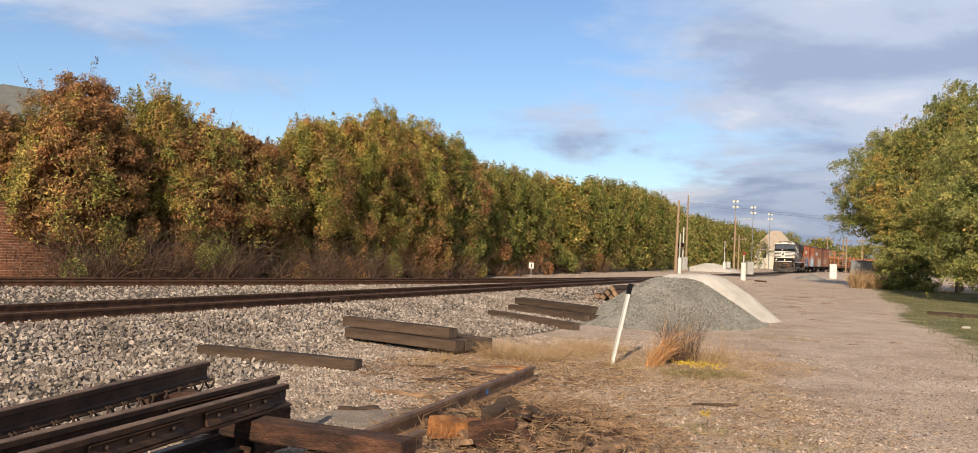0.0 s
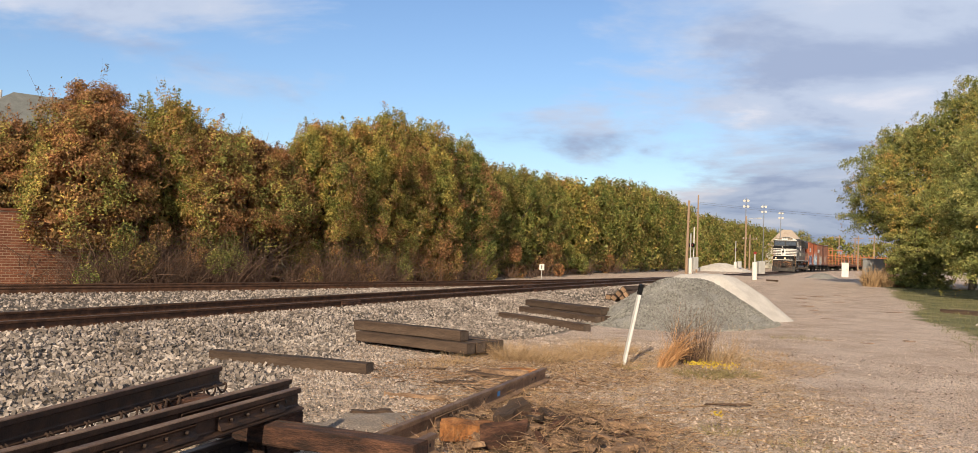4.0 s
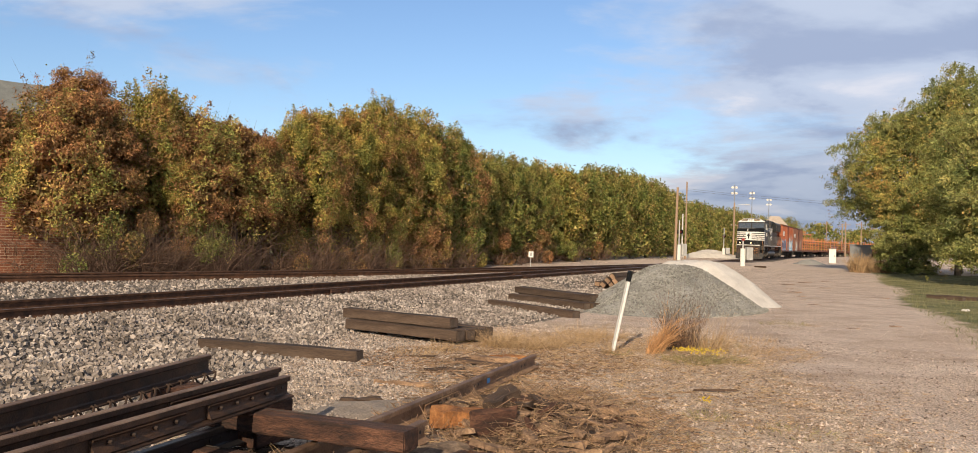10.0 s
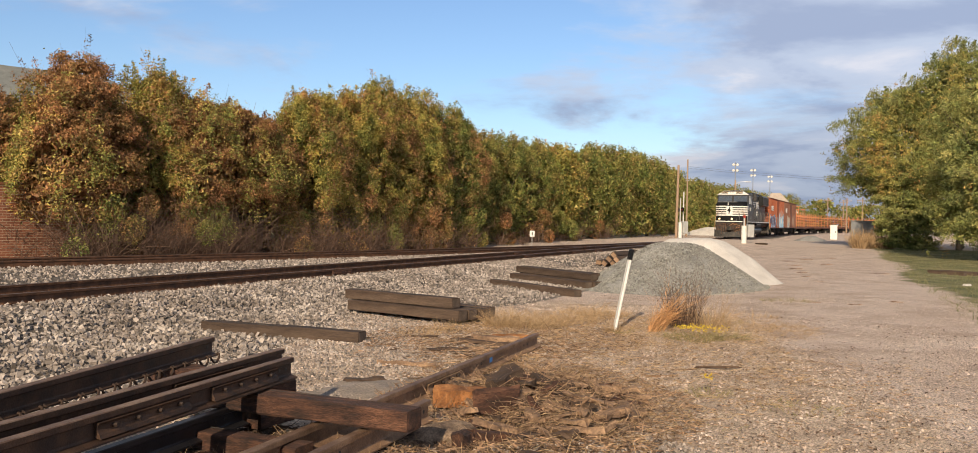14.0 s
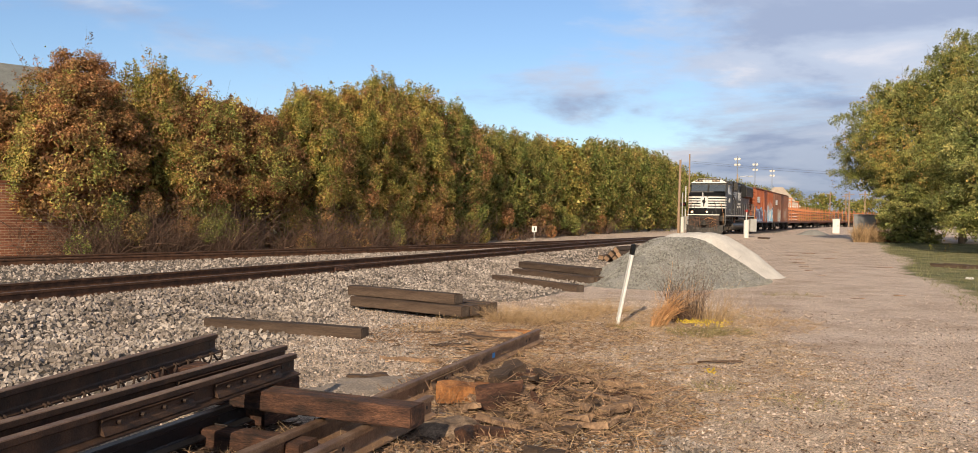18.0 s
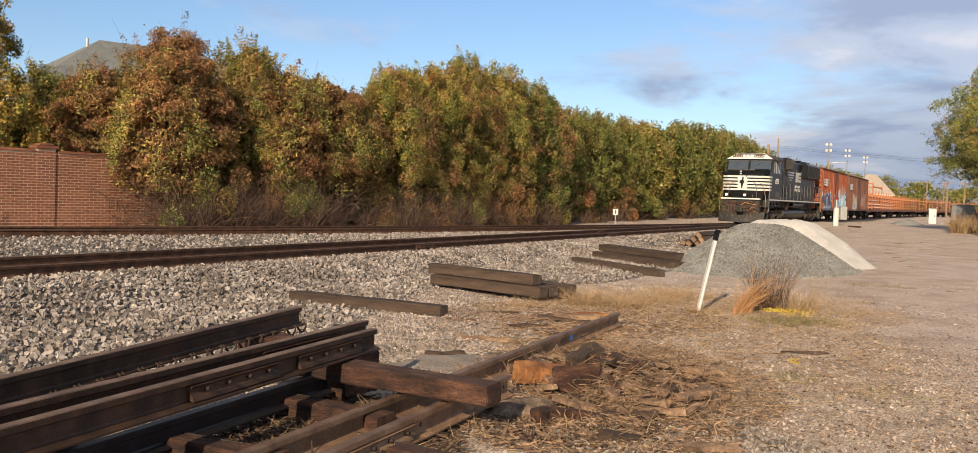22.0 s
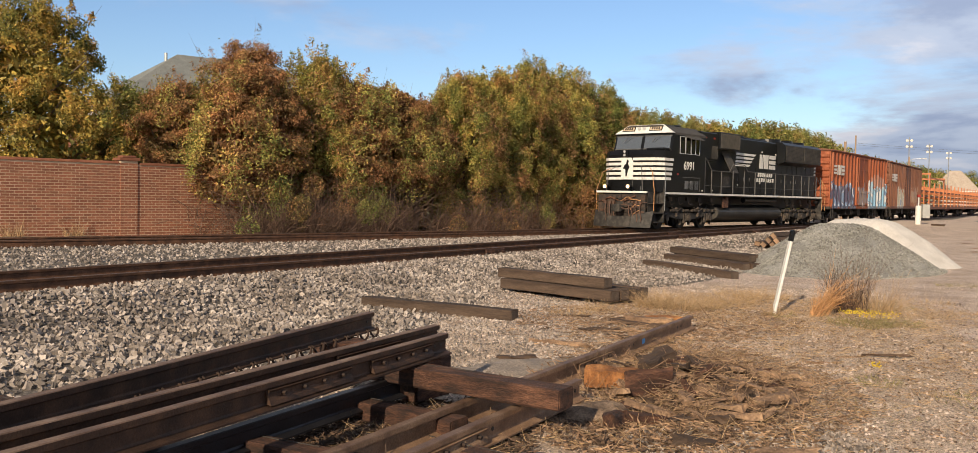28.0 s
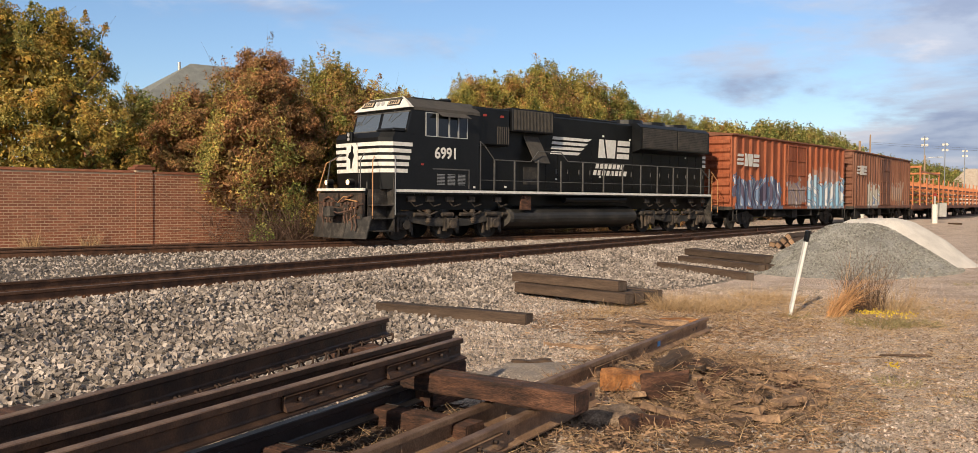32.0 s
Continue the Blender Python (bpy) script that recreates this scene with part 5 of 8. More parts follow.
def rack_car(gap, first):
    C = empty("rail_rack_car")
    tagged(C, "orange stake rack car carrying tiers of long rusty rails", "rail car", "rack cars of the train")
    n = 16.2
    bm = bmesh.new(); box(bm, 0, n, -1.4, 1.4, 1.0, 1.18); box(bm, 0.4, n - 0.4, -0.35, 0.35, 0.68, 1.0); part("deck", bm, M_CARTOP, C)
    for sg in (-1, 1):
        bm = bmesh.new(); box(bm, 0, n, sg * 1.42 - 0.05, sg * 1.42 + 0.05, 0.90, 1.14); part("side_sill", bm, M_CARTOP, C)
    tops = 3.55
    xs = [0.9 + k * 3.6 for k in range(5)]
    for i, x in enumerate(xs):
        tall = first and i in (1, 4)
        top = 4.35 if tall and i == 1 else 4.1 if tall else tops
        for sg in (-1, 1):
            bm = bmesh.new(); w = 0.22 if tall else 0.11
            box(bm, x - w, x + w, sg * 1.36 - 0.05, sg * 1.36 + 0.05, 1.1, top, bevel=0.015); part("stake", bm, M_ORANGE, C)
        for z in (1.55, 2.05, 2.55, 3.05):
            bm = bmesh.new(); box(bm, x - 0.07, x + 0.07, -1.3, 1.3, z - 0.04, z + 0.04); part("cross_beam", bm, M_ORANGE, C)
        if tall:
            bm = bmesh.new(); box(bm, x - 0.1, x + 0.1, -1.45, 1.45, top - 0.02, top + 0.14); part("top_beam", bm, M_ORANGE, C)
    if first:
        for sg in (-1, 1):
            bm = bmesh.new(); box(bm, xs[1], xs[4], sg * 1.36 - 0.05, sg * 1.36 + 0.05, 3.95, 4.07); part("top_rail", bm, M_ORANGE, C)
    for z in (1.18, 1.59, 2.09, 2.59):
        for k in range(8):
            y = -1.12 + k * 0.32
            bm = bmesh.new(); prism(bm, [(y - 0.07, z), (y + 0.07, z), (y + 0.035, z + 0.17), (y - 0.035, z + 0.17)], 0.2 if k % 2 else -0.1, n - 0.2 + 0.3 * (k % 2), "x")
            part("loaded_rail", bm, M_RUSTLOAD, C, "long rusty rail lying in the rack")
    bm = bmesh.new(); box(bm, -0.6, 0.1, -0.12, 0.12, 0.78, 1.0); box(bm, n - 0.1, n + 0.6, -0.12, 0.12, 0.78, 1.0); part("coupler", bm, M_UNDER, C)
    freight_bogie(C, 2.0); freight_bogie(C, n - 2.0)
    TRAIN.append((C, gap, 2.0, n - 2.0))
    return C


loco = locomotive()
boxcar(21.15, M_BOXCAR, False)
boxcar(38.1, M_BOXCARB, True)
SPIN = len(WHEELS)
rack_car(56.5, True)
second_rack = rack_car(73.7, False)
for k in range(6):
    TRAIN.append((copy_thing(second_rack, Matrix()), 90.9 + 17.2 * k, 2.0, 14.2))


def motions():
    """The train rolls in along the main track and takes the curve; its wheels turn."""
    steps = [k * 1.0 for k in range(33)]
    for car, gap, x1, x2 in TRAIN:
        walk(car, [(t, train_pose(front_s(t) + gap, x1, x2)) for t in steps])
    turns = [k * 0.16 for k in range(200)] + [32.0]
    for w, x, r in WHEELS[:SPIN]:
        walk(w, [(t, pose(x, 0, r, 0, math.degrees(-(front_s(0) - front_s(t)) / r), 0)) for t in turns])

# ---- trees ----
LEAF = np.array([(-1.0, 0, 0), (-0.1, -0.52, 0.12), (1.0, 0, -0.05), (-0.1, 0.52, 0.12)])
LEAFLET = np.array([(-0.85, -0.48, 0), (1.0, 0.05, 0.0), (-0.7, 0.55, 0.1)])


def facing(normals, sizes, loose=0.75):
    """Turns whose z axis leans along the normals, n x 3 x 3, times the sizes."""
    n = len(normals)
    z = normals / np.linalg.norm(normals, axis=1)[:, None] + rng.normal(size=(n, 3)) * loose
    z /= np.linalg.norm(z, axis=1)[:, None]
    x = np.cross(z, rng.normal(size=(n, 3))); x /= np.linalg.norm(x, axis=1)[:, None]
    return np.stack([x, np.cross(z, x), z], axis=2) * sizes[:, None, None]


def leaflets(points, normals, size, loose=0.75):
    t = facing(normals, size * rng.uniform(0.6, 1.35, len(points)), loose)
    return np.einsum("nij,kj->nki", t, LEAFLET) + points[:, None, :]


def leaves_on(lobes, count, size, outward=0.55):
    """Leaves spread over lobes (x, y, z, rx, ry, rz), thicker towards their skins."""
    lobes = np.asarray(lobes, dtype=float)
    wt = (lobes[:, 3] * lobes[:, 4] * lobes[:, 5]) ** (2 / 3)
    pick = rng.choice(len(lobes), size=count, p=wt / wt.sum())
    d = rng.normal(size=(count, 3)); d /= np.linalg.norm(d, axis=1)[:, None]
    rad = outward + (1.08 - outward) * rng.random(count) ** 0.6
    p = lobes[pick, :3] + d * lobes[pick, 3:6] * rad[:, None]
    sz = size * rng.uniform(0.6, 1.35, count)
    turn = random_turns(count, np.stack([sz, sz, sz], axis=1))
    return np.einsum("nij,kj->nki", turn, LEAF) + p[:, None, :]


def strands(starts, ways, lengths, width, sag=0.0, segs=3):
    """Thin bent ribbons from start points; each is segs four-cornered faces."""
    n = len(starts)
    ways = ways / np.linalg.norm(ways, axis=1)[:, None]
    sidev = np.cross(ways, rng.normal(size=(n, 3))); sidev /= np.linalg.norm(sidev, axis=1)[:, None]
    bend = rng.normal(size=(n, 3)) * 0.25 + np.array([0, 0, -sag])
    out = []
    prev = starts
    w0 = np.full(n, 1.0)
    for k in range(segs):
        u = (k + 1) / segs
        cur = starts + ways * (lengths * u)[:, None] + bend * (lengths * u * u)[:, None]
        wa, wb = width * (1 - k / segs * 0.7), width * (1 - u * 0.7)
        out.append(np.stack([prev - sidev * wa, prev + sidev * wa, cur + sidev * wb, cur - sidev * wb], axis=1))
        prev = cur
    return np.concatenate(out)


def tree(name, label, x, y, height, rx, ry, mat, count, size, low=0.0, turn=0.0, spiky=0.3, vines=0, vine_h=2.2, lobe=0.85, base=None, second=None, trunk_r=0.14, pad=(0.24, 0.34, 0.34), folds=1.0, thin=0.82):
    """A tapered trunk with limbs, a crown of lobed leaves from low to the top, and bare stems under it."""
    z0 = place_z(x, y) if base is None else base
    T = empty(name, Matrix.Translation((x, y, z0)) @ Matrix.Rotation(turn, 4, "Z"))
    tagged(T, label, "tree")
    h = height - z0
    r = random.Random(int(x * 131 + y * 17))
    bm = bmesh.new()
    pts = [Vector((0, 0, -0.15)), Vector((r.uniform(-0.2, 0.2), r.uniform(-0.2, 0.2), h * 0.3)), Vector((r.uniform(-0.4, 0.4), r.uniform(-0.4, 0.4), h * 0.62))]
    tube(bm, pts[0], pts[1], trunk_r * 1.2, trunk_r * 0.85, 8); tube(bm, pts[1], pts[2], trunk_r * 0.85, trunk_r * 0.4, 8)
    part("trunk", bm, M_BARK, T)
    for k in range(7):
        a = k * 2.4 + r.random()
        st = pts[0].lerp(pts[2], 0.3 + 0.1 * k)
        mid = st + Vector((math.cos(a) * rx * 0.4, math.sin(a) * ry * 0.4, h * 0.13))
        en = mid + Vector((math.cos(a + 0.3) * rx * 0.35, math.sin(a + 0.3) * ry * 0.35, h * 0.15))
        bm = bmesh.new(); tube(bm, st, mid, trunk_r * 0.42, trunk_r * 0.26, 6); tube(bm, mid, en, trunk_r * 0.26, trunk_r * 0.08, 6)
        part("limb", bm, M_BARK, T)
    ph = np.array([r.random() * 6.28 for _ in range(8)])

    def skin(v, a):
        """The crown's uneven outline: its reach at height v (0 to 1) in the way a, with upright folds in it."""
        e = np.where(v < 0.42, 0.86 + 0.14 * np.sin(np.clip((v - low) / 0.42, 0, 1) * 1.57), np.sqrt(np.clip(1 - ((v - 0.42) / 0.60) ** 2, 0.015, 1)))
        wob = 0.15 * np.sin(2 * a + 5 * v + ph[0]) + 0.12 * np.sin(3 * a - 7 * v + ph[1]) + 0.11 * np.sin(5 * a + 11 * v + ph[2]) + 0.09 * np.sin(7 * a - 17 * v + ph[3]) + 0.06 * np.sin(11 * a + 23 * v + ph[4])
        fold = 0.30 * np.clip(np.sin(5 * a + 2.0 * v + ph[6]), 0, 1) ** 5 + 0.22 * np.clip(np.sin(8 * a - 1.5 * v + ph[7]), 0, 1) ** 6
        return e * (1 + wob * lobe - fold * folds * np.clip(1.25 - v, 0, 1))

    def on_skin(v, a, f):
        rr = skin(v, a) * f
        return np.stack([np.cos(a) * rx * rr, np.sin(a) * ry * rr, np.minimum(v * h * (1 + 0.05 * np.sin(4 * a + ph[5])), h * 1.03)], axis=1)

    # boughs: pads of leaves, the outer ones proud of the dark inside
    side_area = 2.6 * (rx + ry) * h * (1 - low)
    nb = int(max(30, min(420, side_area * (2.4 if pad[1] > 0.4 else 2.3))))
    bv = low + (1 - low) * rng.random(nb) ** thin
    ba = rng.random(nb) * math.tau
    bc = on_skin(bv, ba, rng.uniform(0.74, 1.06, nb))
    bsize = rng.uniform(0.65, 1.45, nb) * max(1.0, size / 0.06) ** 0.6
    bk = rng.choice(nb, size=int(count * 0.80), p=bsize ** 2 / (bsize ** 2).sum())
    k = len(bk)
    d = rng.normal(size=(k, 3)); d /= np.linalg.norm(d, axis=1)[:, None]
    d *= (rng.random(k) ** 0.45)[:, None] * bsize[bk][:, None]
    out = np.stack([np.cos(ba[bk]), np.sin(ba[bk]), np.zeros(k)], axis=1)
    tan = np.stack([-np.sin(ba[bk]), np.cos(ba[bk]), np.zeros(k)], axis=1)
    q = bc[bk] + out * (d[:, :1] * pad[0]) + tan * (d[:, 1:2] * pad[1]) + np.array([0, 0, 1.0]) * (d[:, 2:] * pad[2] - 0.18 * np.abs(d[:, 1:2]) * pad[1])
    nr = out * 0.8 + np.array([0, 0, 0.5]) + d * 0.7
    made = [leaflets(q, nr, size)]
    # dark inside
    k = int(count * 0.16)
    v, a = low + (1 - low) * rng.random(k) * 0.94, rng.random(k) * math.tau
    made.append(leaflets(on_skin(v, a, rng.uniform(0.25, 0.74, k)), rng.normal(size=(k, 3)), size * 2.3))
    # shoots over the top, thinly leaved
    ns = int(14 + 30 * spiky)
    v, a = rng.uniform(0.72, 0.98, ns), rng.random(ns) * math.tau
    sp_ = on_skin(v, a, rng.uniform(0.75, 1.0, ns))
    sw = np.stack([np.cos(a) * 0.35, np.sin(a) * 0.35, np.full(ns, 1.0)], axis=1) + rng.normal(size=(ns, 3)) * 0.28
    sw /= np.linalg.norm(sw, axis=1)[:, None]
    sl = rng.uniform(0.35, 0.95, ns) * (0.5 + 0.65 * spiky)
    per = int(max(8, count * (0.12 if spiky > 1 else 0.06) / ns))
    u = rng.random((ns, per)) ** 0.8
    q = (sp_[:, None, :] + sw[:, None, :] * (u * sl[:, None])[:, :, None] + rng.normal(size=(ns, per, 3)) * (0.13 * (1.2 - u))[:, :, None]).reshape(-1, 3)
    made.append(leaflets(q, np.tile(np.array([[0, 0, 1.0]]), (len(q), 1)), size * 0.9, 1.2))
    quads("crown", np.concatenate(made), mat, T)
    if second:
        k = max(60, count // 75)
        v0, a0 = rng.uniform(low, 0.92, 11), rng.random(11) * math.tau
        w_ = rng.integers(0, 11, k)
        v = np.clip(v0[w_] + rng.normal(size=k) * 0.13, max(low - 0.1, 0.02), 0.98); a = a0[w_] + rng.normal(size=k) * 0.15
        p = on_skin(v, a, rng.uniform(0.97, 1.09, k))
        q = (p[:, None, :] + rng.normal(size=(k, 14, 3)) * 0.12).reshape(-1, 3)
        o2 = np.repeat(np.stack([np.cos(a), np.sin(a), np.full(k, 0.5)], axis=1), 14, axis=0)
        quads("vine_leaves", leaflets(q, o2, size), second[0], T, second[1])
    # fine bare twigs through the crown, and the stems of the shoots
    k = int(60 + 26 * (rx + ry) * (1.6 if pad[1] > 0.4 else 1.0))
    v, a = low + (1 - low) * rng.random(k), rng.random(k) * math.tau
    st = np.concatenate([on_skin(v, a, rng.uniform(0.72, 0.95, k)), sp_ - sw * 0.3])
    wy = np.concatenate([np.stack([np.cos(a), np.sin(a), 0.5 + 0.6 * v], axis=1) + rng.normal(size=(k, 3)) * 0.6, sw])
    tagged(quads("brushwood", strands(st, wy, np.concatenate([rng.uniform(0.25, 0.6, k), sl + 0.3]), 0.0085 * max(1.0, size / 0.07)), M_TWIG, T), kind="stuff")
    if vines:
        a = rng.random(vines) * math.tau
        q = 0.75 + 0.3 * rng.random(vines)
        s0 = np.stack([np.cos(a) * rx * q, np.sin(a) * ry * q, rng.random(vines) ** 2 * vine_h * 0.6], axis=1)
        wy = rng.normal(size=(vines, 3)) * np.array([0.6, 0.6, 0.4]) + np.array([0, 0, 0.8])
        tagged(quads("bare_tangle", strands(s0, wy, rng.uniform(0.5, 1.0, vines) * vine_h, 0.011, 0.45, 5), M_TWIG, T), "tangle of bare grey-brown stems", kind="stuff")
    return T


GREEN_VINE = (L_GREEN, "fresh green vine leaves")
RUST_VINE = (L_RUST, "rust-red vine leaves")
HEDGE_TURN = MAIN
# along the plan, top over the rails, half width, half depth, leaf colour, leaves, spiky tip
HEDGE = [(-6.9, 6.3, 1.75, 2.0, L_RUST, 15000, 0.7), (-3.4, 7.2, 1.7, 1.9, L_GREEN, 11000, 1.3), (-1.9, 6.4, 1.8, 2.0, L_RUST, 14000, 0.7),
         (0.2, 6.2, 1.8, 2.0, L_RUST, 13000, 0.5), (2.0, 5.6, 1.6, 1.9, L_RUST, 10000, 0.4), (4.4, 7.3, 1.9, 2.0, L_GREEN, 15000, 0.7), (7.4, 7.6, 2.0, 2.1, L_GREEN, 15000, 0.7), (10.8, 8.7, 2.3, 2.2, L_GREEN, 17000, 0.6),
         (14.0, 8.5, 2.3, 2.2, L_GREEN, 15000, 0.6), (18.0, 8.2, 2.4, 2.3, L_MID, 13000, 0.6), (22.5, 7.9, 2.7, 2.3, L_MID, 12000, 0.6), (27.5, 7.8, 2.8, 2.3, L_MID, 11000, 0.6), (32.5, 7.7, 2.9, 2.4, L_MID, 10000, 0.6),
         (38.0, 8.0, 3.2, 2.5, L_GREEN, 9000, 0.6), (44.0, 8.1, 3.3, 2.5, L_MID, 8000, 0.6), (50.0, 8.9, 3.4, 2.6, L_MID, 8000, 0.7), (56.0, 9.2, 3.6, 2.7, L_MID, 8000, 0.7), (63.0, 9.2, 3.8, 2.8, L_MID, 7000, 0.7),
         (70.0, 9.3, 4.0, 2.8, L_MID, 7000, 0.7)]
for i, (s_, top, w, d, mat, cnt, sp) in enumerate(HEDGE):
    c = spot(s_, 10.6 + max(0.0, 6 - s_) * 0.16 + (0.4 if i % 3 == 1 else 0.0))
    tagged(tree("hedgerow_tree", "rust-leaved overgrown tree with a tangle of stems at its foot" if mat == L_RUST else "yellowing green tree draped in vines beside the track", c.x, c.y, top - 0.45 - (0.2 if sp > 1 else 0) if s_ < 20 else 0.90 * top, w * (1.25 if mat == L_RUST else 1.15), d, mat, int(cnt * (3.5 if s_ < 12 else 3.0 if s_ < 35 else 1.9)), 0.050 if s_ < 12 else 0.060 if s_ < 35 else 0.12,
                low=0.34 if 0 < s_ < 3 else 0.25 if s_ < 3 else 0.12 if s_ < 12 else 0.04, turn=HEDGE_TURN, spiky=sp, vines=160 if 0 < s_ < 3 else 520 if s_ < 3 else 260 if s_ < 20 else 100, vine_h=2.4, second=GREEN_VINE if mat == L_RUST else RUST_VINE if s_ < 20 else None, pad=(0.30, 0.60, 0.26) if mat == L_RUST else (0.26, 0.34, 0.40), folds=0.3 if mat == L_RUST else 1.0 if s_ < 12 else 0.55, lobe=0.6 if s_ < 20 else 0.9, thin=0.82 if mat == L_RUST else 0.6), group="trees along the far side of the track")
# a darker row behind them closes the gaps
for s_, top, w in ((-4.5, 4.6, 2.6), (0.5, 4.4, 2.6), (5.0, 5.2, 2.8), (10.0, 6.0, 3.0), (15.5, 6.0, 3.2), (21.5, 6.0, 3.4), (28.0, 5.8, 3.6), (35.0, 5.8, 3.8), (42.5, 5.8, 4.0), (50.5, 6.2, 4.2)):
    c = spot(s_, 14.9 + max(0.0, 6 - s_) * 0.16)
    tagged(tree("hedgerow_tree", "shaded green tree at the back of the overgrown row", c.x, c.y, top, w, 1.7, L_MID, 9000, 0.12, low=0.02, turn=HEDGE_TURN, spiky=0.2), group="trees along the far side of the track")
# lower brush in front of the trunks
for i, s_ in enumerate((-7.4, -6.2, -4.6, -2.6, 3.0, 5.6, 8.2, 11.0, 14.5, 18.5, 24.0, 30.0, 37.0, 45.0)):
    c = spot(s_, 8.75 + max(0.0, 6 - s_) * 0.16)
    B = empty("bramble_bush", Matrix.Translation((c.x, c.y, place_z(c.x, c.y))) @ Matrix.Rotation(MAIN, 4, "Z"))
    tagged(B, "tangled bramble bush of bare stems with some green leaves", "bush", "brush under the trees")
    n, clumps = (1100, 16) if s_ < 4 else (420, 9) if s_ < 10 else (150, 6)
    cb = np.stack([rng.uniform(-1.6, 1.6, clumps), rng.uniform(-0.7, 1.0, clumps), np.zeros(clumps)], axis=1)
    tall = rng.uniform(0.6, 1.25, clumps)
    w_ = rng.integers(0, clumps, n)
    s0 = cb[w_] + rng.normal(size=(n, 3)) * np.array([0.16, 0.16, 0.0]) + np.array([0, 0, 1.0]) * (rng.random(n) * 0.25)[:, None]
    wy = (s0 - cb[w_]) * np.array([1.6, 1.6, 0]) + rng.normal(size=(n, 3)) * np.array([0.3, 0.3, 0.15]) + np.array([0, 0, 1.0])
    quads("tangle", strands(s0, wy, rng.uniform(0.4, 1.0, n) * tall[w_] * 2.4, 0.0085 if s_ < 12 else 0.012, 0.38, 6), M_TWIG, B)
    lb = [(rng.uniform(-1.5, 1.5), rng.uniform(-0.5, 1.0), rng.uniform(0.2, 2.1), 0.42, 0.4, 0.5) for k in range(5 if i % 3 else 10)]
    quads("leaves", leaves_on(lb, 2600 if i % 3 else 4200, 0.036 if s_ < 12 else 0.06), L_MID if i % 3 == 0 else L_RUST, B)

tree("yellow_tree", "tall tree turning yellow behind the brick wall", -23.8, 30.4, 8.1, 4.6, 3.6, L_YELLOW, 95000, 0.062, low=0.08, spiky=0.5, lobe=1.15, trunk_r=0.22)
tree("yellow_tree", "tall tree turning yellow behind the brick wall", -29.5, 25.0, 7.8, 3.8, 3.4, L_YELLOW, 36000, 0.085, low=0.08, spiky=0.5, lobe=1.15, trunk_r=0.22)
tree("dark_shrub", "dark green shrub behind the brick wall", -20.4, 33.0, 5.4, 1.9, 1.7, L_MID, 26000, 0.05, low=0.1, spiky=0.4)
tagged(tree("hedgerow_tree", "rust-leaved overgrown tree behind the brick wall", -18.2, 32.8, 5.5, 2.1, 1.8, L_RUST, 32000, 0.048, low=0.2, turn=0.3, spiky=0.8, vines=60, second=GREEN_VINE, pad=(0.26, 0.52, 0.20)), group="trees along the far side of the track")
tagged(tree("hedgerow_tree", "rust-leaved overgrown tree behind the brick wall", -16.0, 34.2, 7.0, 2.3, 2.1, L_RUST, 45000, 0.048, low=0.1, turn=0.3, spiky=0.8, vines=100, second=GREEN_VINE, pad=(0.26, 0.52, 0.20)), group="trees along the far side of the track")
# the grove beside the drive
for x, y, top, rx, ry, cnt, sp in ((30.7, 66.3, 12.2, 5.1, 4.9, 34000, 0.9), (33.5, 63.6, 14.6, 4.8, 4.8, 34000, 1.1), (26.5, 46.5, 9.8, 3.4, 3.4, 30000, 0.7), (33.5, 45.0, 12.4, 5.4, 5.0, 30000, 0.7), (36.5, 69.0, 13.6, 6.0, 6.0, 14000, 0.7), (42.0, 60.0, 14.4, 6.0, 6.0, 14000, 0.7)):
    tagged(tree("roadside_tree", "dense dark green tree with yellowing patches beside the drive", x, y, top - 0.6, rx, ry, L_DEEP, int(cnt * 2.2), 0.066, low=0.32 if x == 30.7 else 0.12, spiky=sp, lobe=0.95, second=(L_GREEN, "yellowing leaves"), trunk_r=0.2, pad=(0.40, 0.62, 0.32), folds=0.6, thin=0.9), group="trees beside the drive")
tree("roadside_shrub", "feathery green conifer at the foot of the roadside trees", 29.8, 63.6, 6.2, 2.5, 2.3, L_DEEP, 46000, 0.058, low=0.02, spiky=0.9, lobe=0.7, pad=(0.36, 0.6, 0.16), folds=0.5)
# woods beyond the crossing, each tree on its own
for i, (s_, lat, top, w) in enumerate(((84, 13, 8.6, 3.6), (93, 14, 8.4, 3.8), (103, 15, 8.6, 4.2), (115, 14, 8.2, 4.2), (128, 15, 8.6, 4.6), (143, 14, 8.4, 4.8), (160, 15, 9.0, 5.2), (180, 15, 9.0, 5.6), (205, 16, 9.5, 6.5), (235, 17, 10, 7), (120, 26, 13.5, 4.2), (128, 29, 13, 4.0), (270, 14, 11, 8))):
    c = spot(s_, lat)
    tagged(tree("distant_tree", "distant green tree beyond the road crossing", c.x, c.y, top, w, w, L_MID, 7000, 0.17, low=0.05, spiky=0.7, lobe=1.3), group="trees beyond the crossing")
for i in range(14):
    c = spot(330 + 12 * (i % 3), -150 + i * 13)
    tagged(tree("distant_tree", "hazy autumn tree on the far horizon", c.x, c.y, 8.0 + 4 * ((i * 7) % 5) / 5, 9, 7, (L_MID, L_DEEP, L_MID)[i % 3], 3200, 0.40, low=0.02, spiky=0.4, lobe=2.6), group="trees beyond the crossing")

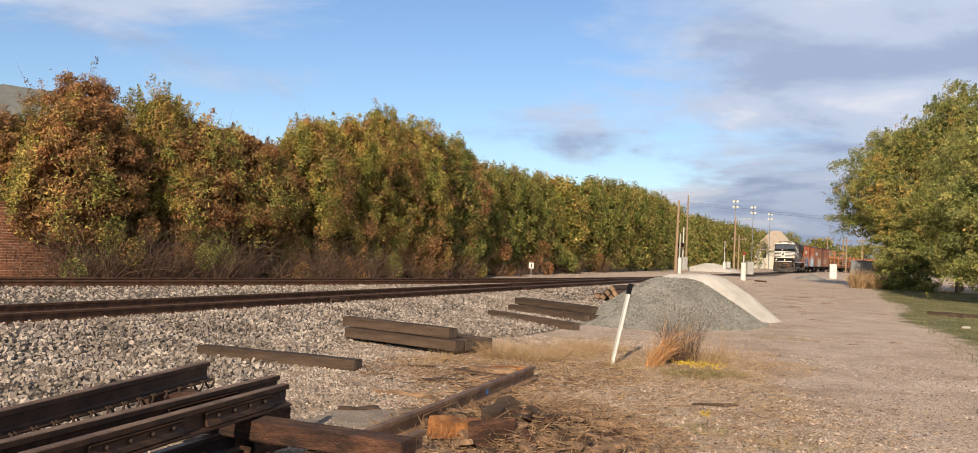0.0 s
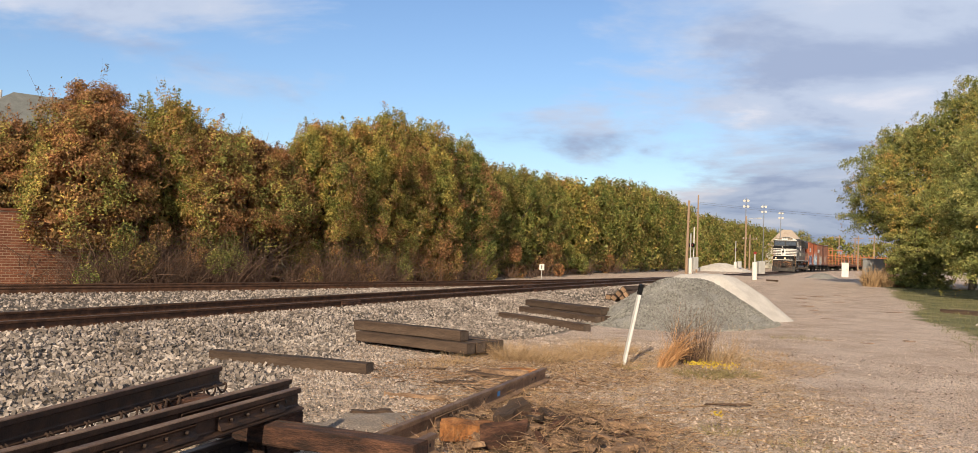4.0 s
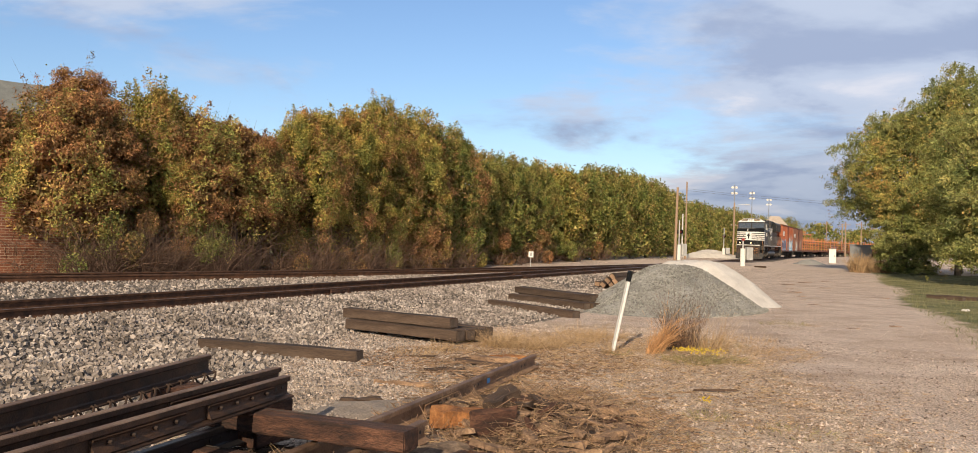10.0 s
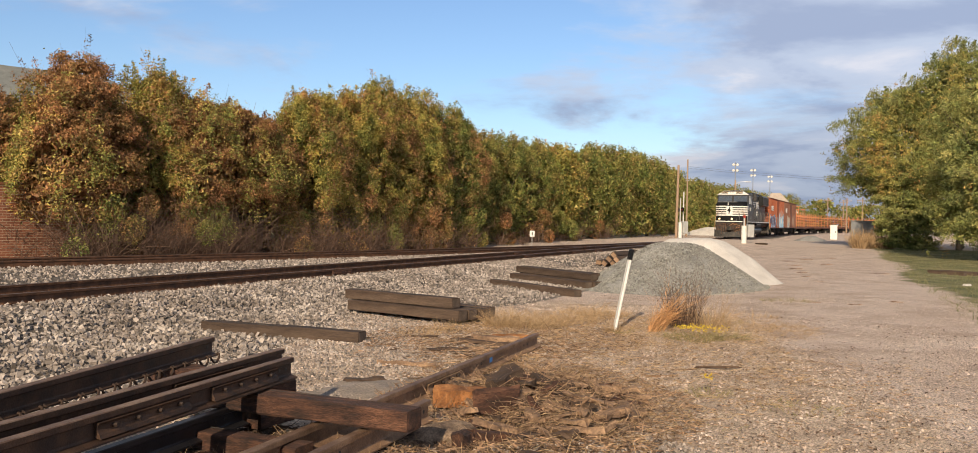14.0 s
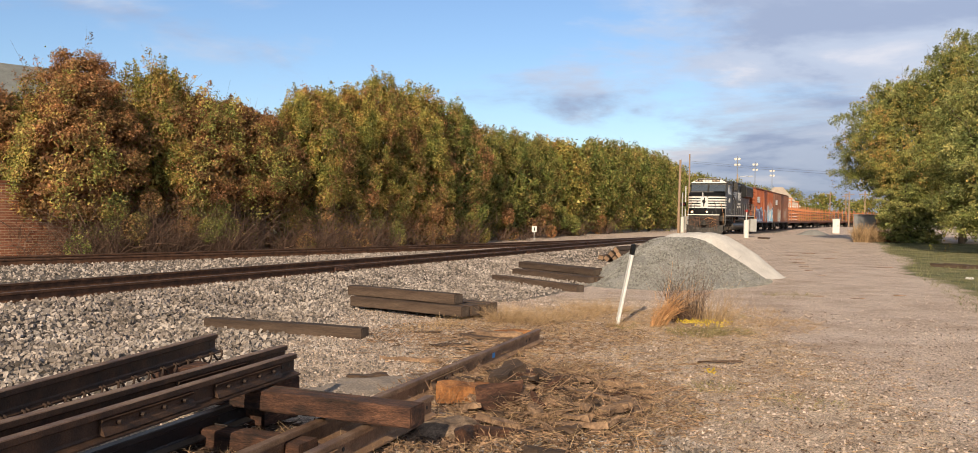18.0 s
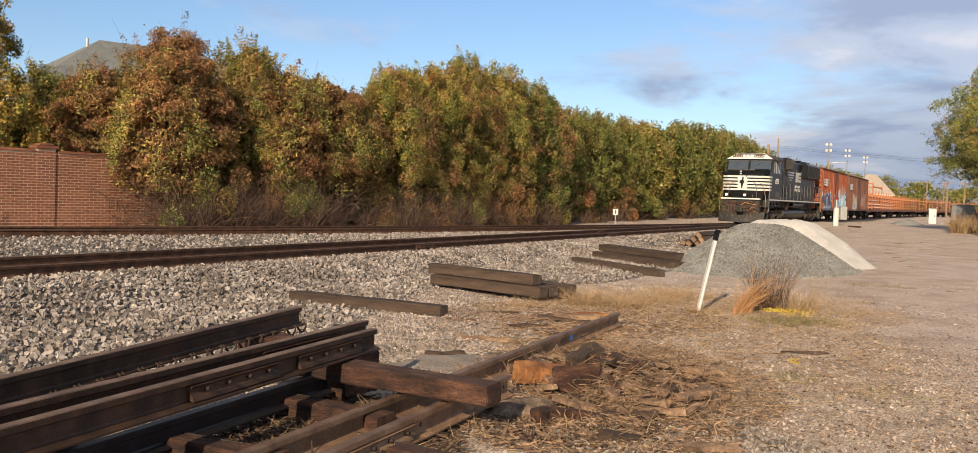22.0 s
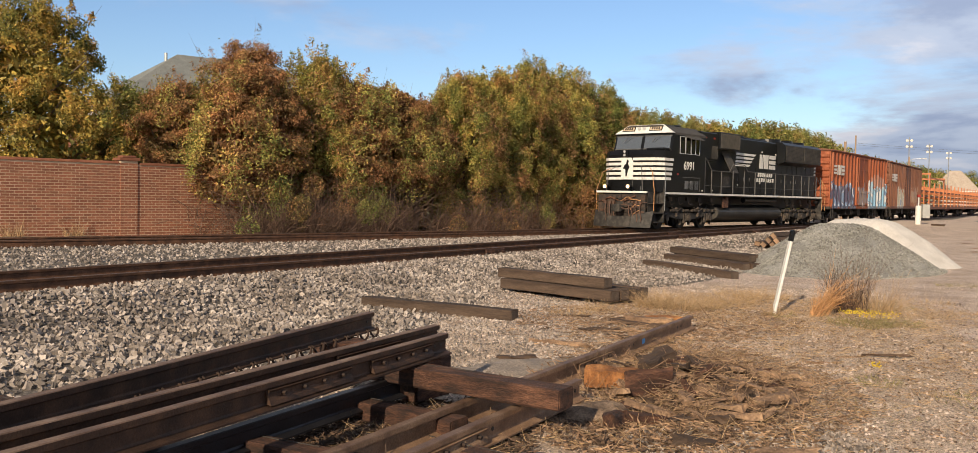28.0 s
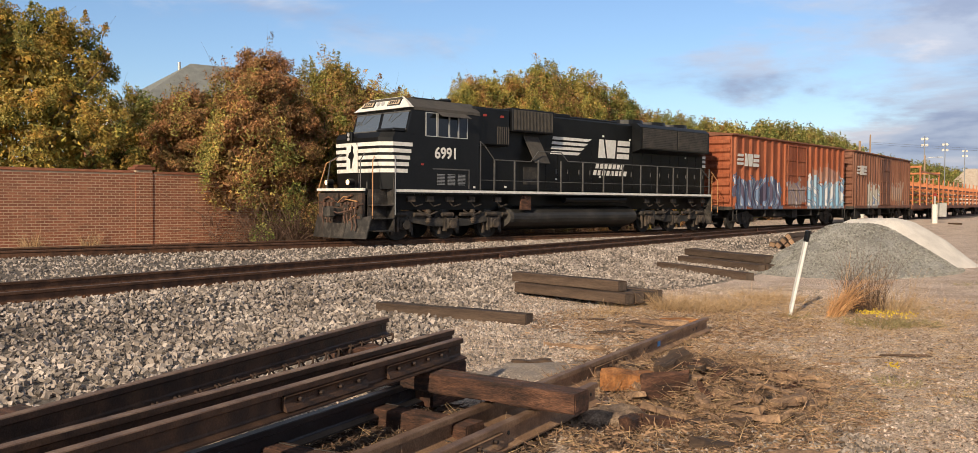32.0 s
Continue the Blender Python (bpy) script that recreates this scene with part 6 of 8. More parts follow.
# ---- brick garden wall ----
def brick_wall():
    a, pil = Vector((-24.9, 17.65, 0)), Vector((-17.62, 28.42, 0))
    u = (pil - a).normalized()
    out = Vector((u.y, -u.x, 0))
    rot = math.atan2(u.y, u.x)
    n1 = (pil - a).length
    n2 = 7.0
    z0, top = -0.42, 2.2
    W = empty("wall_brick", Matrix.Translation((a.x, a.y, 0)) @ Matrix.Rotation(rot, 4, "Z"))
    tagged(W, "red brick garden wall with pale mortar, a pier and a brick coping", "wall", kind="structure")
    bm = bmesh.new(); box(bm, 0, n1 - 0.3, -0.004, 0.22, z0, top); box(bm, n1 + 0.3, n1 + n2, -0.004, 0.22, z0, top); box(bm, n1 - 0.295, n1 + 0.295, -0.039, 0.394, z0, top + 0.115)
    part("mortar", bm, M_MORTAR, W)
    bm = bmesh.new(); box(bm, -0.1, n1 - 0.37, -0.05, 0.27, top, top + 0.09, bevel=0.01); part("coping", bm, M_BRICKO, W)
    bm = bmesh.new(); box(bm, n1 + 0.37, n1 + n2, -0.05, 0.27, top - 0.02, top + 0.07, bevel=0.01); part("coping", bm, M_BRICKO, W)
    bm = bmesh.new(); box(bm, n1 - 0.36, n1 + 0.36, -0.11, 0.46, top + 0.12, top + 0.22, bevel=0.01); box(bm, n1 - 0.25, n1 + 0.25, -0.05, 0.35, top + 0.22, top + 0.30, bevel=0.02); part("pier_cap", bm, M_BRICKO, W)
    ch, cl, g = 0.092, 0.27, 0.019
    spots = []
    rows_ = int((top + 0.115 - z0) / ch)
    for j in range(rows_):
        z = z0 + j * ch
        for lo, hi, y in ((0.0, n1 - 0.3, 0.0), (n1 + 0.3, n1 + n2, 0.0), (n1 - 0.3, n1 + 0.3, -0.035)):
            if z + ch > top + 0.01 and y > -0.02:
                continue
            x = lo - (cl / 2 if j % 2 else 0)
            while x < hi - 0.03:
                x0, x1 = max(x, lo), min(x + cl - g, hi)
                if x1 - x0 > 0.05:
                    spots.append((x0, x1, y, z))
                x += cl
        # the pier's cheek that faces along the wall
        for y in (-0.035, 0.105):
            spots.append((n1 - 0.3, n1 - 0.3, y, z)); spots.append((n1 + 0.258, n1 + 0.258, y, z))
    r = random.Random(2)
    near, rest = [], []
    for b in spots:
        (near if abs((b[0] + b[1]) / 2 - n1) < 1.2 and 0.5 < b[3] < 2.05 and len(near) < 290 and b[1] > b[0] else rest).append(b)
    kinds = {}
    for x0, x1, y, z in near:
        k = (round((x1 - x0) * 50), r.randrange(2))
        if k not in kinds:
            bm = bmesh.new(); d = 0.0015 * k[1]
            box(bm, 0, x1 - x0, -0.008 - d, 0.05, 0, ch - g)
            o = part("brick", bm, M_BRICKO, W)
            kinds[k] = o.data
        else:
            o = new("brick", kinds[k]); o.parent = W
        o.location = (x0, y, z)
    base = np.array([(0, 0, 0), (1, 0, 0), (1, 1, 0), (0, 1, 0), (0, 0, 1), (1, 0, 1), (1, 1, 1), (0, 1, 1)], dtype=float)
    faces = [(3, 2, 1, 0), (4, 5, 6, 7), (0, 1, 5, 4), (1, 2, 6, 5), (2, 3, 7, 6), (3, 0, 4, 7)]
    pl = np.zeros((len(rest), 3, 4))
    for i, (x0, x1, y, z) in enumerate(rest):
        if x1 > x0:
            pl[i] = [[x1 - x0, 0, 0, x0], [0, 0.058, 0, y - 0.008 - 0.002 * r.random()], [0, 0, ch - g, z]]
        else:
            pl[i] = [[0.05, 0, 0, x0 - 0.008], [0, 0.14, 0, y], [0, 0, ch - g, z]]
    tagged(solids("brick_rest", base, faces, pl, M_BRICK, W), "the further red bricks", kind="stuff")


brick_wall()


# ---- the house behind the wall ----
def house(x, y, turn, lx, ly, eave, ridge, wall_mat, label, windows=2, name="house", roof_mat=M_SHINGLE):
    H = empty(name, Matrix.Translation((x, y, -0.3)) @ Matrix.Rotation(turn, 4, "Z"))
    tagged(H, label, "house")
    bm = bmesh.new(); box(bm, -lx / 2, lx / 2, -ly / 2, ly / 2, 0, eave + 0.3); part("wall", bm, wall_mat, H)
    bm = bmesh.new()
    o = 0.5
    e = [bm.verts.new((sx * (lx / 2 + o), sy * (ly / 2 + o), eave + 0.3)) for sx, sy in ((-1, -1), (1, -1), (1, 1), (-1, 1))]
    k = max(0.1, lx / 2 - ly / 2)
    a, b = bm.verts.new((-k, 0, ridge + 0.3)), bm.verts.new((k, 0, ridge + 0.3))
    for f in ((e[0], e[1], b, a), (e[1], e[2], b), (e[2], e[3], a, b), (e[3], e[0], a)):
        bm.faces.new(f)
    bm.faces.new(e[::-1])
    rf = part("roof", bm, roof_mat, H)
    bm = bmesh.new(); tube(bm, (-k - 0.6, 0.2, ridge - 0.2), (-k - 0.6, 0.2, ridge + 0.35), 0.09, n=10); part("vent_pipe", bm, M_GREY, rf, "pale metal vent pipe")
    bm = bmesh.new(); box(bm, -lx / 2 - o, lx / 2 + o, -ly / 2 - o, -ly / 2 - o + 0.06, eave + 0.05, eave + 0.28); box(bm, -lx / 2 - o, -lx / 2 - o + 0.06, -ly / 2 - o + 0.07, ly / 2 + o, eave + 0.05, eave + 0.28); part("fascia", bm, M_WHITE, H)
    for j in range(windows):
        xx = -lx / 2 + (j + 0.5) * lx / windows
        bm = bmesh.new(); box(bm, xx - 0.5, xx + 0.5, -ly / 2 - 0.02, -ly / 2 + 0.02, eave - 1.7, eave - 0.3); w = part("window", bm, M_GLASS, H)
        bm = bmesh.new()
        for q in ((-0.58, -0.5, -1.78, -0.22), (0.5, 0.58, -1.78, -0.22), (-0.5, 0.5, -0.3, -0.22), (-0.5, 0.5, -1.78, -1.7)):
            box(bm, xx + q[0], xx + q[1], -ly / 2 - 0.05, -ly / 2 + 0.02, eave + q[2], eave + q[3])
        part("window_frame", bm, M_WHITE, w)
    return H


house(-24.8, 50.4, radians(47), 17.0, 11.0, 5.2, 9.2, M_BRICK, "brick house with a grey shingled hip roof behind the trees", 4)
house(66.0, 206.0, radians(-20), 9, 7, 4.4, 8.8, M_SAND, "distant tan house with a steep roof beyond the crossing", 2, roof_mat=M_TANROOF)


def block_building():
    B = empty("apartment_building", pose(26.6, 156, 0, 0, 0, -14))
    tagged(B, "distant brown flat-roofed brick building above the trees", "building")
    bm = bmesh.new(); box(bm, -4, 4, -4, 4, -0.2, 11.2); part("wall", bm, M_BRICK, B)
    bm = bmesh.new(); box(bm, -4.2, 4.2, -4.2, 4.2, 11.2, 11.6); part("parapet", bm, M_GREY, B)
    for k in range(4):
        for z in (6.2, 9.2):
            bm = bmesh.new(); box(bm, -3.4 + k * 1.9, -2.3 + k * 1.9, -4.03, -3.98, z, z + 1.3); part("window", bm, M_GLASS, B)


block_building()


# ---- posts, poles, signals ----
def utility_pole(x, y, h, r=0.15, arm=False, lean=0.0, label="weathered brown wooden utility pole beside the crossing"):
    z = place_z(x, y)
    P = empty("utility_pole", pose(x, y, z, 0, lean, 0)); tagged(P, label, "pole")
    bm = bmesh.new(); tube(bm, (0, 0, -0.2), (0, 0, h - z), r, r * 0.72, 12); part("shaft", bm, M_WOODPOLE, P)
    if arm:
        bm = bmesh.new(); box(bm, -1.1, 1.1, -0.06, 0.06, h - z - 0.7, h - z - 0.58); part("crossarm", bm, M_WOODPOLE, P)
        for dx in (-0.95, -0.45, 0.45, 0.95):
            bm = bmesh.new(); tube(bm, (dx, 0, h - z - 0.58), (dx, 0, h - z - 0.42), 0.05, 0.035, 8); part("insulator", bm, M_GREY, P)
    else:
        bm = bmesh.new(); tube(bm, (0, 0, h - z), (0, 0, h - z + 0.03), r * 0.75, n=10); part("cap", bm, M_GREY, P)
    return P


utility_pole(17.2, 82.2, 6.7, 0.14, lean=0.8)
utility_pole(22.6, 102.4, 8.7, 0.11)
pl_ = utility_pole(34.4, 125.3, 7.6, 0.15, label="slim wooden pole with a street lamp arm")
bm = bmesh.new(); pipe(bm, [(0, 0, 7.2), (0.5, -0.2, 7.45), (1.5, -0.5, 7.5)], 0.04, 6); box(bm, 1.4, 2.0, -0.65, -0.4, 7.42, 7.55); part("lamp_arm", bm, M_GREY, pl_)
utility_pole(36.6, 131.0, 5.2, 0.14, True, label="short wooden pole with transformers behind the crossing")
for k, (x, y, h) in enumerate(((76, 190, 7.5), (78, 206, 8), (71, 170, 7), (88, 222, 8))):
    utility_pole(x, y, h, 0.16, True, label="distant wooden utility pole beyond the train")


def wire(a, b, sag):
    pts = [Vector(a).lerp(Vector(b), k / 8) - Vector((0, 0, sag * 4 * (k / 8) * (1 - k / 8))) for k in range(9)]
    bm = bmesh.new(); pipe(bm, pts, 0.013, 4)
    tagged(part("overhead_wire", bm, M_BLKRAIL), "thin dark overhead wire between the poles", "wire", "wires over the crossing")


wire((22.6, 102.4, 7.9), (52, 96, 6.2), 0.3)
wire((22.6, 102.4, 7.7), (52, 96, 5.9), 0.3)
utility_pole(52, 96, 7.2, 0.16, True, label="wooden utility pole behind the roadside trees")


def flood_mast(x, y, h):
    P = empty("floodlight_mast", pose(x, y, place_z(x, y), 0, 0, -15)); tagged(P, "tall pale floodlight mast with stacked lamps", "light mast", "floodlight masts of the sports ground")
    bm = bmesh.new(); tube(bm, (0, 0, -0.2), (0, 0, h + 0.3), 0.09, 0.06, 10); part("mast", bm, M_DARKGREY, P)
    for k in range(2):
        bm = bmesh.new(); z = h - 0.2 - k * 1.0
        box(bm, -0.6, 0.6, -0.05, 0.05, z - 0.04, z + 0.04); b = part("lamp_bar", bm, M_DARKGREY, P)
        for j in range(2):
            bm = bmesh.new(); tube(bm, (-0.32 + j * 0.64, -0.1, z + 0.10), (-0.32 + j * 0.64, -0.42, z), 0.13, 0.23, 10); part("floodlight", bm, M_WHITE, b)


flood_mast(42.3, 154.3, 12.0); flood_mast(50.8, 172.7, 12.2); flood_mast(59.8, 190.9, 12.0)


def crossing_signal(x, y, box_h, mast_h, turn=0.0, gate=True, flashers=True):
    z = place_z(x, y)
    S = empty("crossing_signal", pose(x, y, z, 0, 0, turn)); tagged(S, "white crossing gate mast with equipment box and raised arm", "crossing signal", "signals of the road crossing")
    bm = bmesh.new(); tube(bm, (0, 0, 0), (0, 0, box_h), 0.2, n=12); part("base_tube", bm, M_WHITE, S)
    bm = bmesh.new(); box(bm, 0.25, 0.75, -0.25, 0.25, 0.55, box_h + 0.1, bevel=0.03); part("gate_mechanism", bm, M_GREY, S)
    bm = bmesh.new(); tube(bm, (0, 0, box_h), (0, 0, mast_h), 0.06, n=8); part("mast", bm, M_GREY, S)
    if gate:
        bm = bmesh.new(); box(bm, 0.3, 0.38, -0.05, 0.05, box_h - 0.2, mast_h + 0.6); part("raised_gate_arm", bm, M_WHITE, S, "white gate arm standing upright")
    if not flashers:
        bm = bmesh.new(); tube(bm, (0, -0.08, mast_h - 0.1), (0, 0.08, mast_h - 0.1), 0.11, n=12); part("lamp", bm, M_REDLIGHT, S, "small dull red lamp")
    for dy in (-0.38, 0.38) if flashers else ():
        bm = bmesh.new(); tube(bm, (-0.05, dy, mast_h * 0.72), (0.05, dy, mast_h * 0.72), 0.22, n=16); f = part("flasher", bm, M_BLACK, S)
        bm = bmesh.new(); tube(bm, (-0.09, dy, mast_h * 0.72), (-0.05, dy, mast_h * 0.72), 0.08, n=12); part("lens", bm, M_REDLIGHT, f)
    return S


crossing_signal(19.75, 69.2, 1.45, 2.25, 10, False, False)
crossing_signal(17.95, 84.1, 1.6, 3.9, 20)
crossing_signal(30.6, 116.0, 1.3, 4.0, 0, False)


def cabinet(x, y, w, d, h, mat, label, turn=0):
    C = empty("equipment_cabinet", pose(x, y, place_z(x, y) - 0.02, 0, 0, turn)); tagged(C, label, "cabinet")
    bm = bmesh.new(); box(bm, -w / 2, w / 2, -d / 2, d / 2, 0, h, bevel=0.03); part("body", bm, mat, C)
    bm = bmesh.new(); box(bm, -w / 2 - 0.05, w / 2 + 0.05, -d / 2 - 0.05, d / 2 + 0.05, h, h + 0.08, bevel=0.02); part("lid", bm, mat, C)
    bm = bmesh.new(); box(bm, -w / 2 + 0.06, w / 2 - 0.06, -d / 2 - 0.02, -d / 2, 0.1, h - 0.1, bevel=0.005); dr = part("door", bm, mat, C)
    bm = bmesh.new(); box(bm, w / 2 - 0.2, w / 2 - 0.14, -d / 2 - 0.05, -d / 2 - 0.02, h * 0.5, h * 0.5 + 0.2); part("handle", bm, M_BLKRAIL, dr)


# the cabinet's grey is darkened in the colour for the trees' shade
cabinet(28.95, 69.3, 1.6, 1.2, 1.95, M_DARKGREY, "grey steel equipment cabinet at the edge of the drive", -22)
cabinet(39.6, 102.6, 0.75, 0.6, 1.6, M_WHITE, "white equipment cabinet beside the crossing", -22)
cabinet(42.0, 108.5, 0.6, 0.5, 1.3, M_WHITE, "small white equipment box beside the rack cars", -22)

# the road over the tracks
bm = bmesh.new()
lats = [-90, -40, -14, -8, -3.2, -1.2, -0.81, -0.68, 0.68, 0.81, 1.2, 3.4, 8, 16, 40, 90]
steps_s = [39.0, 42.6, 45.2, 47.8, 50.4, 53.0, 56.5]
cols = []
for lt in lats:
    row = []
    for k, s_ in enumerate(steps_s):
        c = spot(s_, lt)
        low_z = place_z(c.x, c.y)
        sunk = k in (0, len(steps_s) - 1)
        row.append(bm.verts.new((c.x, c.y, low_z - 0.03 if sunk else -0.012 if abs(lt) < 3.5 else low_z + 0.012)))
    cols.append(row)
for a, b in zip(cols, cols[1:]):
    for i in range(len(steps_s) - 1):
        bm.faces.new((a[i], a[i + 1], b[i + 1], b[i]))
bmesh.ops.recalc_face_normals(bm, faces=bm.faces)
o = part("road", bm, M_ASPHALT); tagged(o, "dirt-covered asphalt road crossing the tracks", "road", kind="structure")

# small white sign by the far track
z = place_z(2.75, 57.5)
S = empty("marker_sign", pose(2.75, 57.5, z, 0, 0, 8)); tagged(S, "small white marker sign on a thin post by the track", "sign")
bm = bmesh.new(); box(bm, -0.02, 0.02, -0.015, 0.015, -0.1, 0.85); part("post", bm, M_GREY, S)
bm = bmesh.new(); box(bm, -0.16, 0.16, -0.03, -0.016, 0.62, 1.0); pl_ = part("plate", bm, M_WHITE, S)
bm = bmesh.new(); box(bm, -0.03, 0.03, -0.036, -0.03, 0.70, 0.92); part("bar", bm, M_BLACK, pl_)

# old beams and a pale rock on the lawn
BEAMS = [(17.1, 34.6, 17.75, 33.2), (17.65, 34.7, 18.3, 33.3), (19.3, 32.6, 20.1, 32.0)]
bm = bmesh.new(); box(bm, -0.13, 0.13, -0.09, 0.09, 0, 0.09, bevel=0.04)
o = part("pale_rock", bm, M_SAND); o.matrix_basis = pose(14.6, 27.2, place_z(14.6, 27.2) - 0.02, 0, 0, 30); tagged(o, "small pale rock at the edge of the lawn", "rock")

# ---- sleepers, spikes and plates of the tracks ----
def lay_ties(track, lat_of, s0, s1, plates_to):
    bm = bmesh.new(); box(bm, -0.11, 0.11, -1.3, 1.3, -0.40, -0.176, bevel=0.008)
    first = part("tie", bm, M_TIE, track)
    data = first.data
    bm = bmesh.new(); box(bm, -0.09, 0.09, -0.17, 0.17, -0.176, -0.166); box(bm, -0.08, -0.05, -0.115, -0.078, -0.166, -0.13); box(bm, 0.05, 0.08, 0.078, 0.115, -0.166, -0.13); box(bm, 0.05, 0.08, -0.115, -0.078, -0.166, -0.13); box(bm, 0.10, 0.15, -0.1, 0.1, -0.195, -0.15)
    plate = part("tie_plate", bm, M_RAIL, track)
    pdata = plate.data
    r = random.Random(9)
    first_used = False
    s = s0
    while s < s1:
        e = 0.05
        slope = (float(lat_of(s + e)) - float(lat_of(s - e))) / (2 * e)
        c = spot(s, float(lat_of(s)))
        turn = MAIN + math.atan(slope)
        m = Matrix.Translation((c.x, c.y, r.uniform(-0.006, 0.004))) @ Matrix.Rotation(turn + r.uniform(-0.02, 0.02), 4, "Z")
        o = first if not first_used else new("tie", data)
        o.parent = track; o.matrix_basis = m
        if s < plates_to:
            for off in (-0.7525, 0.7525):
                q = plate if not first_used and off < 0 else new("tie_plate", pdata)
                q.parent = track; q.matrix_basis = Matrix.Translation((c.x, c.y, 0)) @ Matrix.Rotation(turn, 4, "Z") @ Matrix.Translation((0, off, 0))
        first_used = True
        s += 0.53


lay_ties(main_track, main_side, -34, 34, 6)
lay_ties(siding_track, side_of, -26, 30, -4)
# joint bars and a frog with guard rails where the tracks part
for s_, off in ((-10.5, -0.7525), (3.0, -0.7525), (9.0, -0.7525), (12.5, -0.7525), (5.6, 0.7525)):
    c = spot(s_, off)
    bm = bmesh.new(); box(bm, -0.45, 0.45, -0.062, 0.062, -0.14, -0.035, bevel=0.01)
    for k in range(4):
        tube(bm, (-0.33 + k * 0.22, -0.09, -0.09), (-0.33 + k * 0.22, 0.09, -0.09), 0.018, n=6)
    o = part("joint_bar", bm, M_REDTIE, main_track, "rust-orange joint bar"); o.matrix_basis = Matrix.Translation(c) @ Matrix.Rotation(MAIN, 4, "Z")
for off in (-0.66, 0.66):
    rail_along("guard_rail", [spot(15 + k * 1.5, off, 0.012) for k in range(6)], main_track, M_REDTIE)


# ---- timber ----
def timber(x0, y0, x1, y1, z, label, w=0.23, h=0.18, mat=M_TIE, group="", name="railway_tie", roll=0.0, pitch=0.0, end=None):
    d = Vector((x1 - x0, y1 - y0, 0)); n = d.length
    T = empty(name, Matrix.Translation((x0, y0, z)) @ Matrix.Rotation(math.atan2(d.y, d.x), 4, "Z") @ Matrix.Rotation(pitch, 4, "Y") @ Matrix.Rotation(roll, 4, "X"))
    tagged(T, label, "railway tie", group)
    r = random.Random(int(x0 * 977 + y0 * 31 + z * 7))
    bm = bmesh.new()
    k = 7
    rings = []
    for i in range(k):
        x = n * i / (k - 1)
        j = lambda a=0.005: r.uniform(-a, a)
        c = 0.014
        rings.append([bm.verts.new((x, yy + j(), zz + j())) for yy, zz in ((-w / 2 + c, 0), (w / 2 - c, 0), (w / 2, c), (w / 2, h - c), (w / 2 - c, h), (-w / 2 + c, h), (-w / 2, h - c), (-w / 2, c))])
    for p, q in zip(rings, rings[1:]):
        for i in range(8):
            bm.faces.new((p[i], p[(i + 1) % 8], q[(i + 1) % 8], q[i]))
    bm.faces.new(rings[0][::-1]); bm.faces.new(rings[-1])
    bmesh.ops.recalc_face_normals(bm, faces=bm.faces)
    part("beam", bm, mat, T)
    for x, s_ in ((0, -1), (n, 1)):
        bm = bmesh.new(); box(bm, min(x, x + s_ * 0.004), max(x, x + s_ * 0.004), -w / 2 + 0.02, w / 2 - 0.02, 0.02, h - 0.02); part("sawn_end", bm, end or (M_TIEEND if mat != M_REDTIE else M_REDTIE), T)
    if r.random() < 0.7:
        x = r.uniform(0.2, 0.8) * n
        bm = bmesh.new()
        pipe(bm, [(x, -w / 2 + 0.04, h + 0.002), (x + 0.35, -w / 2 + 0.06, h + 0.002), (x + 0.7, -w / 2 + 0.05, h + 0.002)], 0.004, 4); part("check_crack", bm, M_UNDER, T)
    return T


def ground_at(x, y):
    return place_z(x, y) - 0.015


timber(-4.4, 13.9, -1.82, 12.95, ground_at(-3, 13.4), "weathered grey-brown railway tie lying alone on the ballast")
G1 = "ties of the nearer stack"
d, n = Vector((0.80, -0.60, 0)), Vector((0.60, 0.80, 0))
z1 = -0.385
for off, sh, zz, ln_ in ((0.0, 0.0, 0.0, 2.66), (0.27, 0.05, 0.0, 2.62), (0.56, 0.16, 0.0, 2.6), (0.86, 0.06, 0.0, 2.55), (0.13, -0.20, 0.185, 2.60)):
    a = Vector((-2.55, 16.70, 0)) + n * off + d * sh
    b = a + d * ln_
    timber(a.x, a.y, b.x, b.y, z1 + zz, "dark weathered railway tie in the nearer stack", group=G1)
G2 = "ties of the further stack"
d, n = Vector((0.50, -0.866, 0)), Vector((0.866, 0.5, 0))
timber(0.13, 24.2, 2.1, 20.95, ground_at(1.1, 22.5), "single dark railway tie beside the further stack", group=G2)
for off, sh, zz, ln_ in ((0.0, 0.0, 0.0, 3.8), (0.26, 0.15, 0.0, 3.7), (0.52, -0.25, 0.0, 3.7), (0.78, 0.0, 0.0, 3.7), (1.05, -0.5, 0.0, 3.8), (1.32, -0.9, 0, 3.8), (0.40, -0.3, 0.185, 3.8), (0.66, -0.45, 0.185, 3.7)):
    a = Vector((0.74, 26.75, 0)) + n * off + d * sh
    b = a + d * ln_
    timber(a.x, a.y, b.x, b.y, -0.42 + zz, "dark weathered railway tie in the further stack", group=G2)
G3 = "ties stacked by the gravel heap"
d, n = Vector((0.50, 0.866, 0)), Vector((0.866, -0.5, 0))
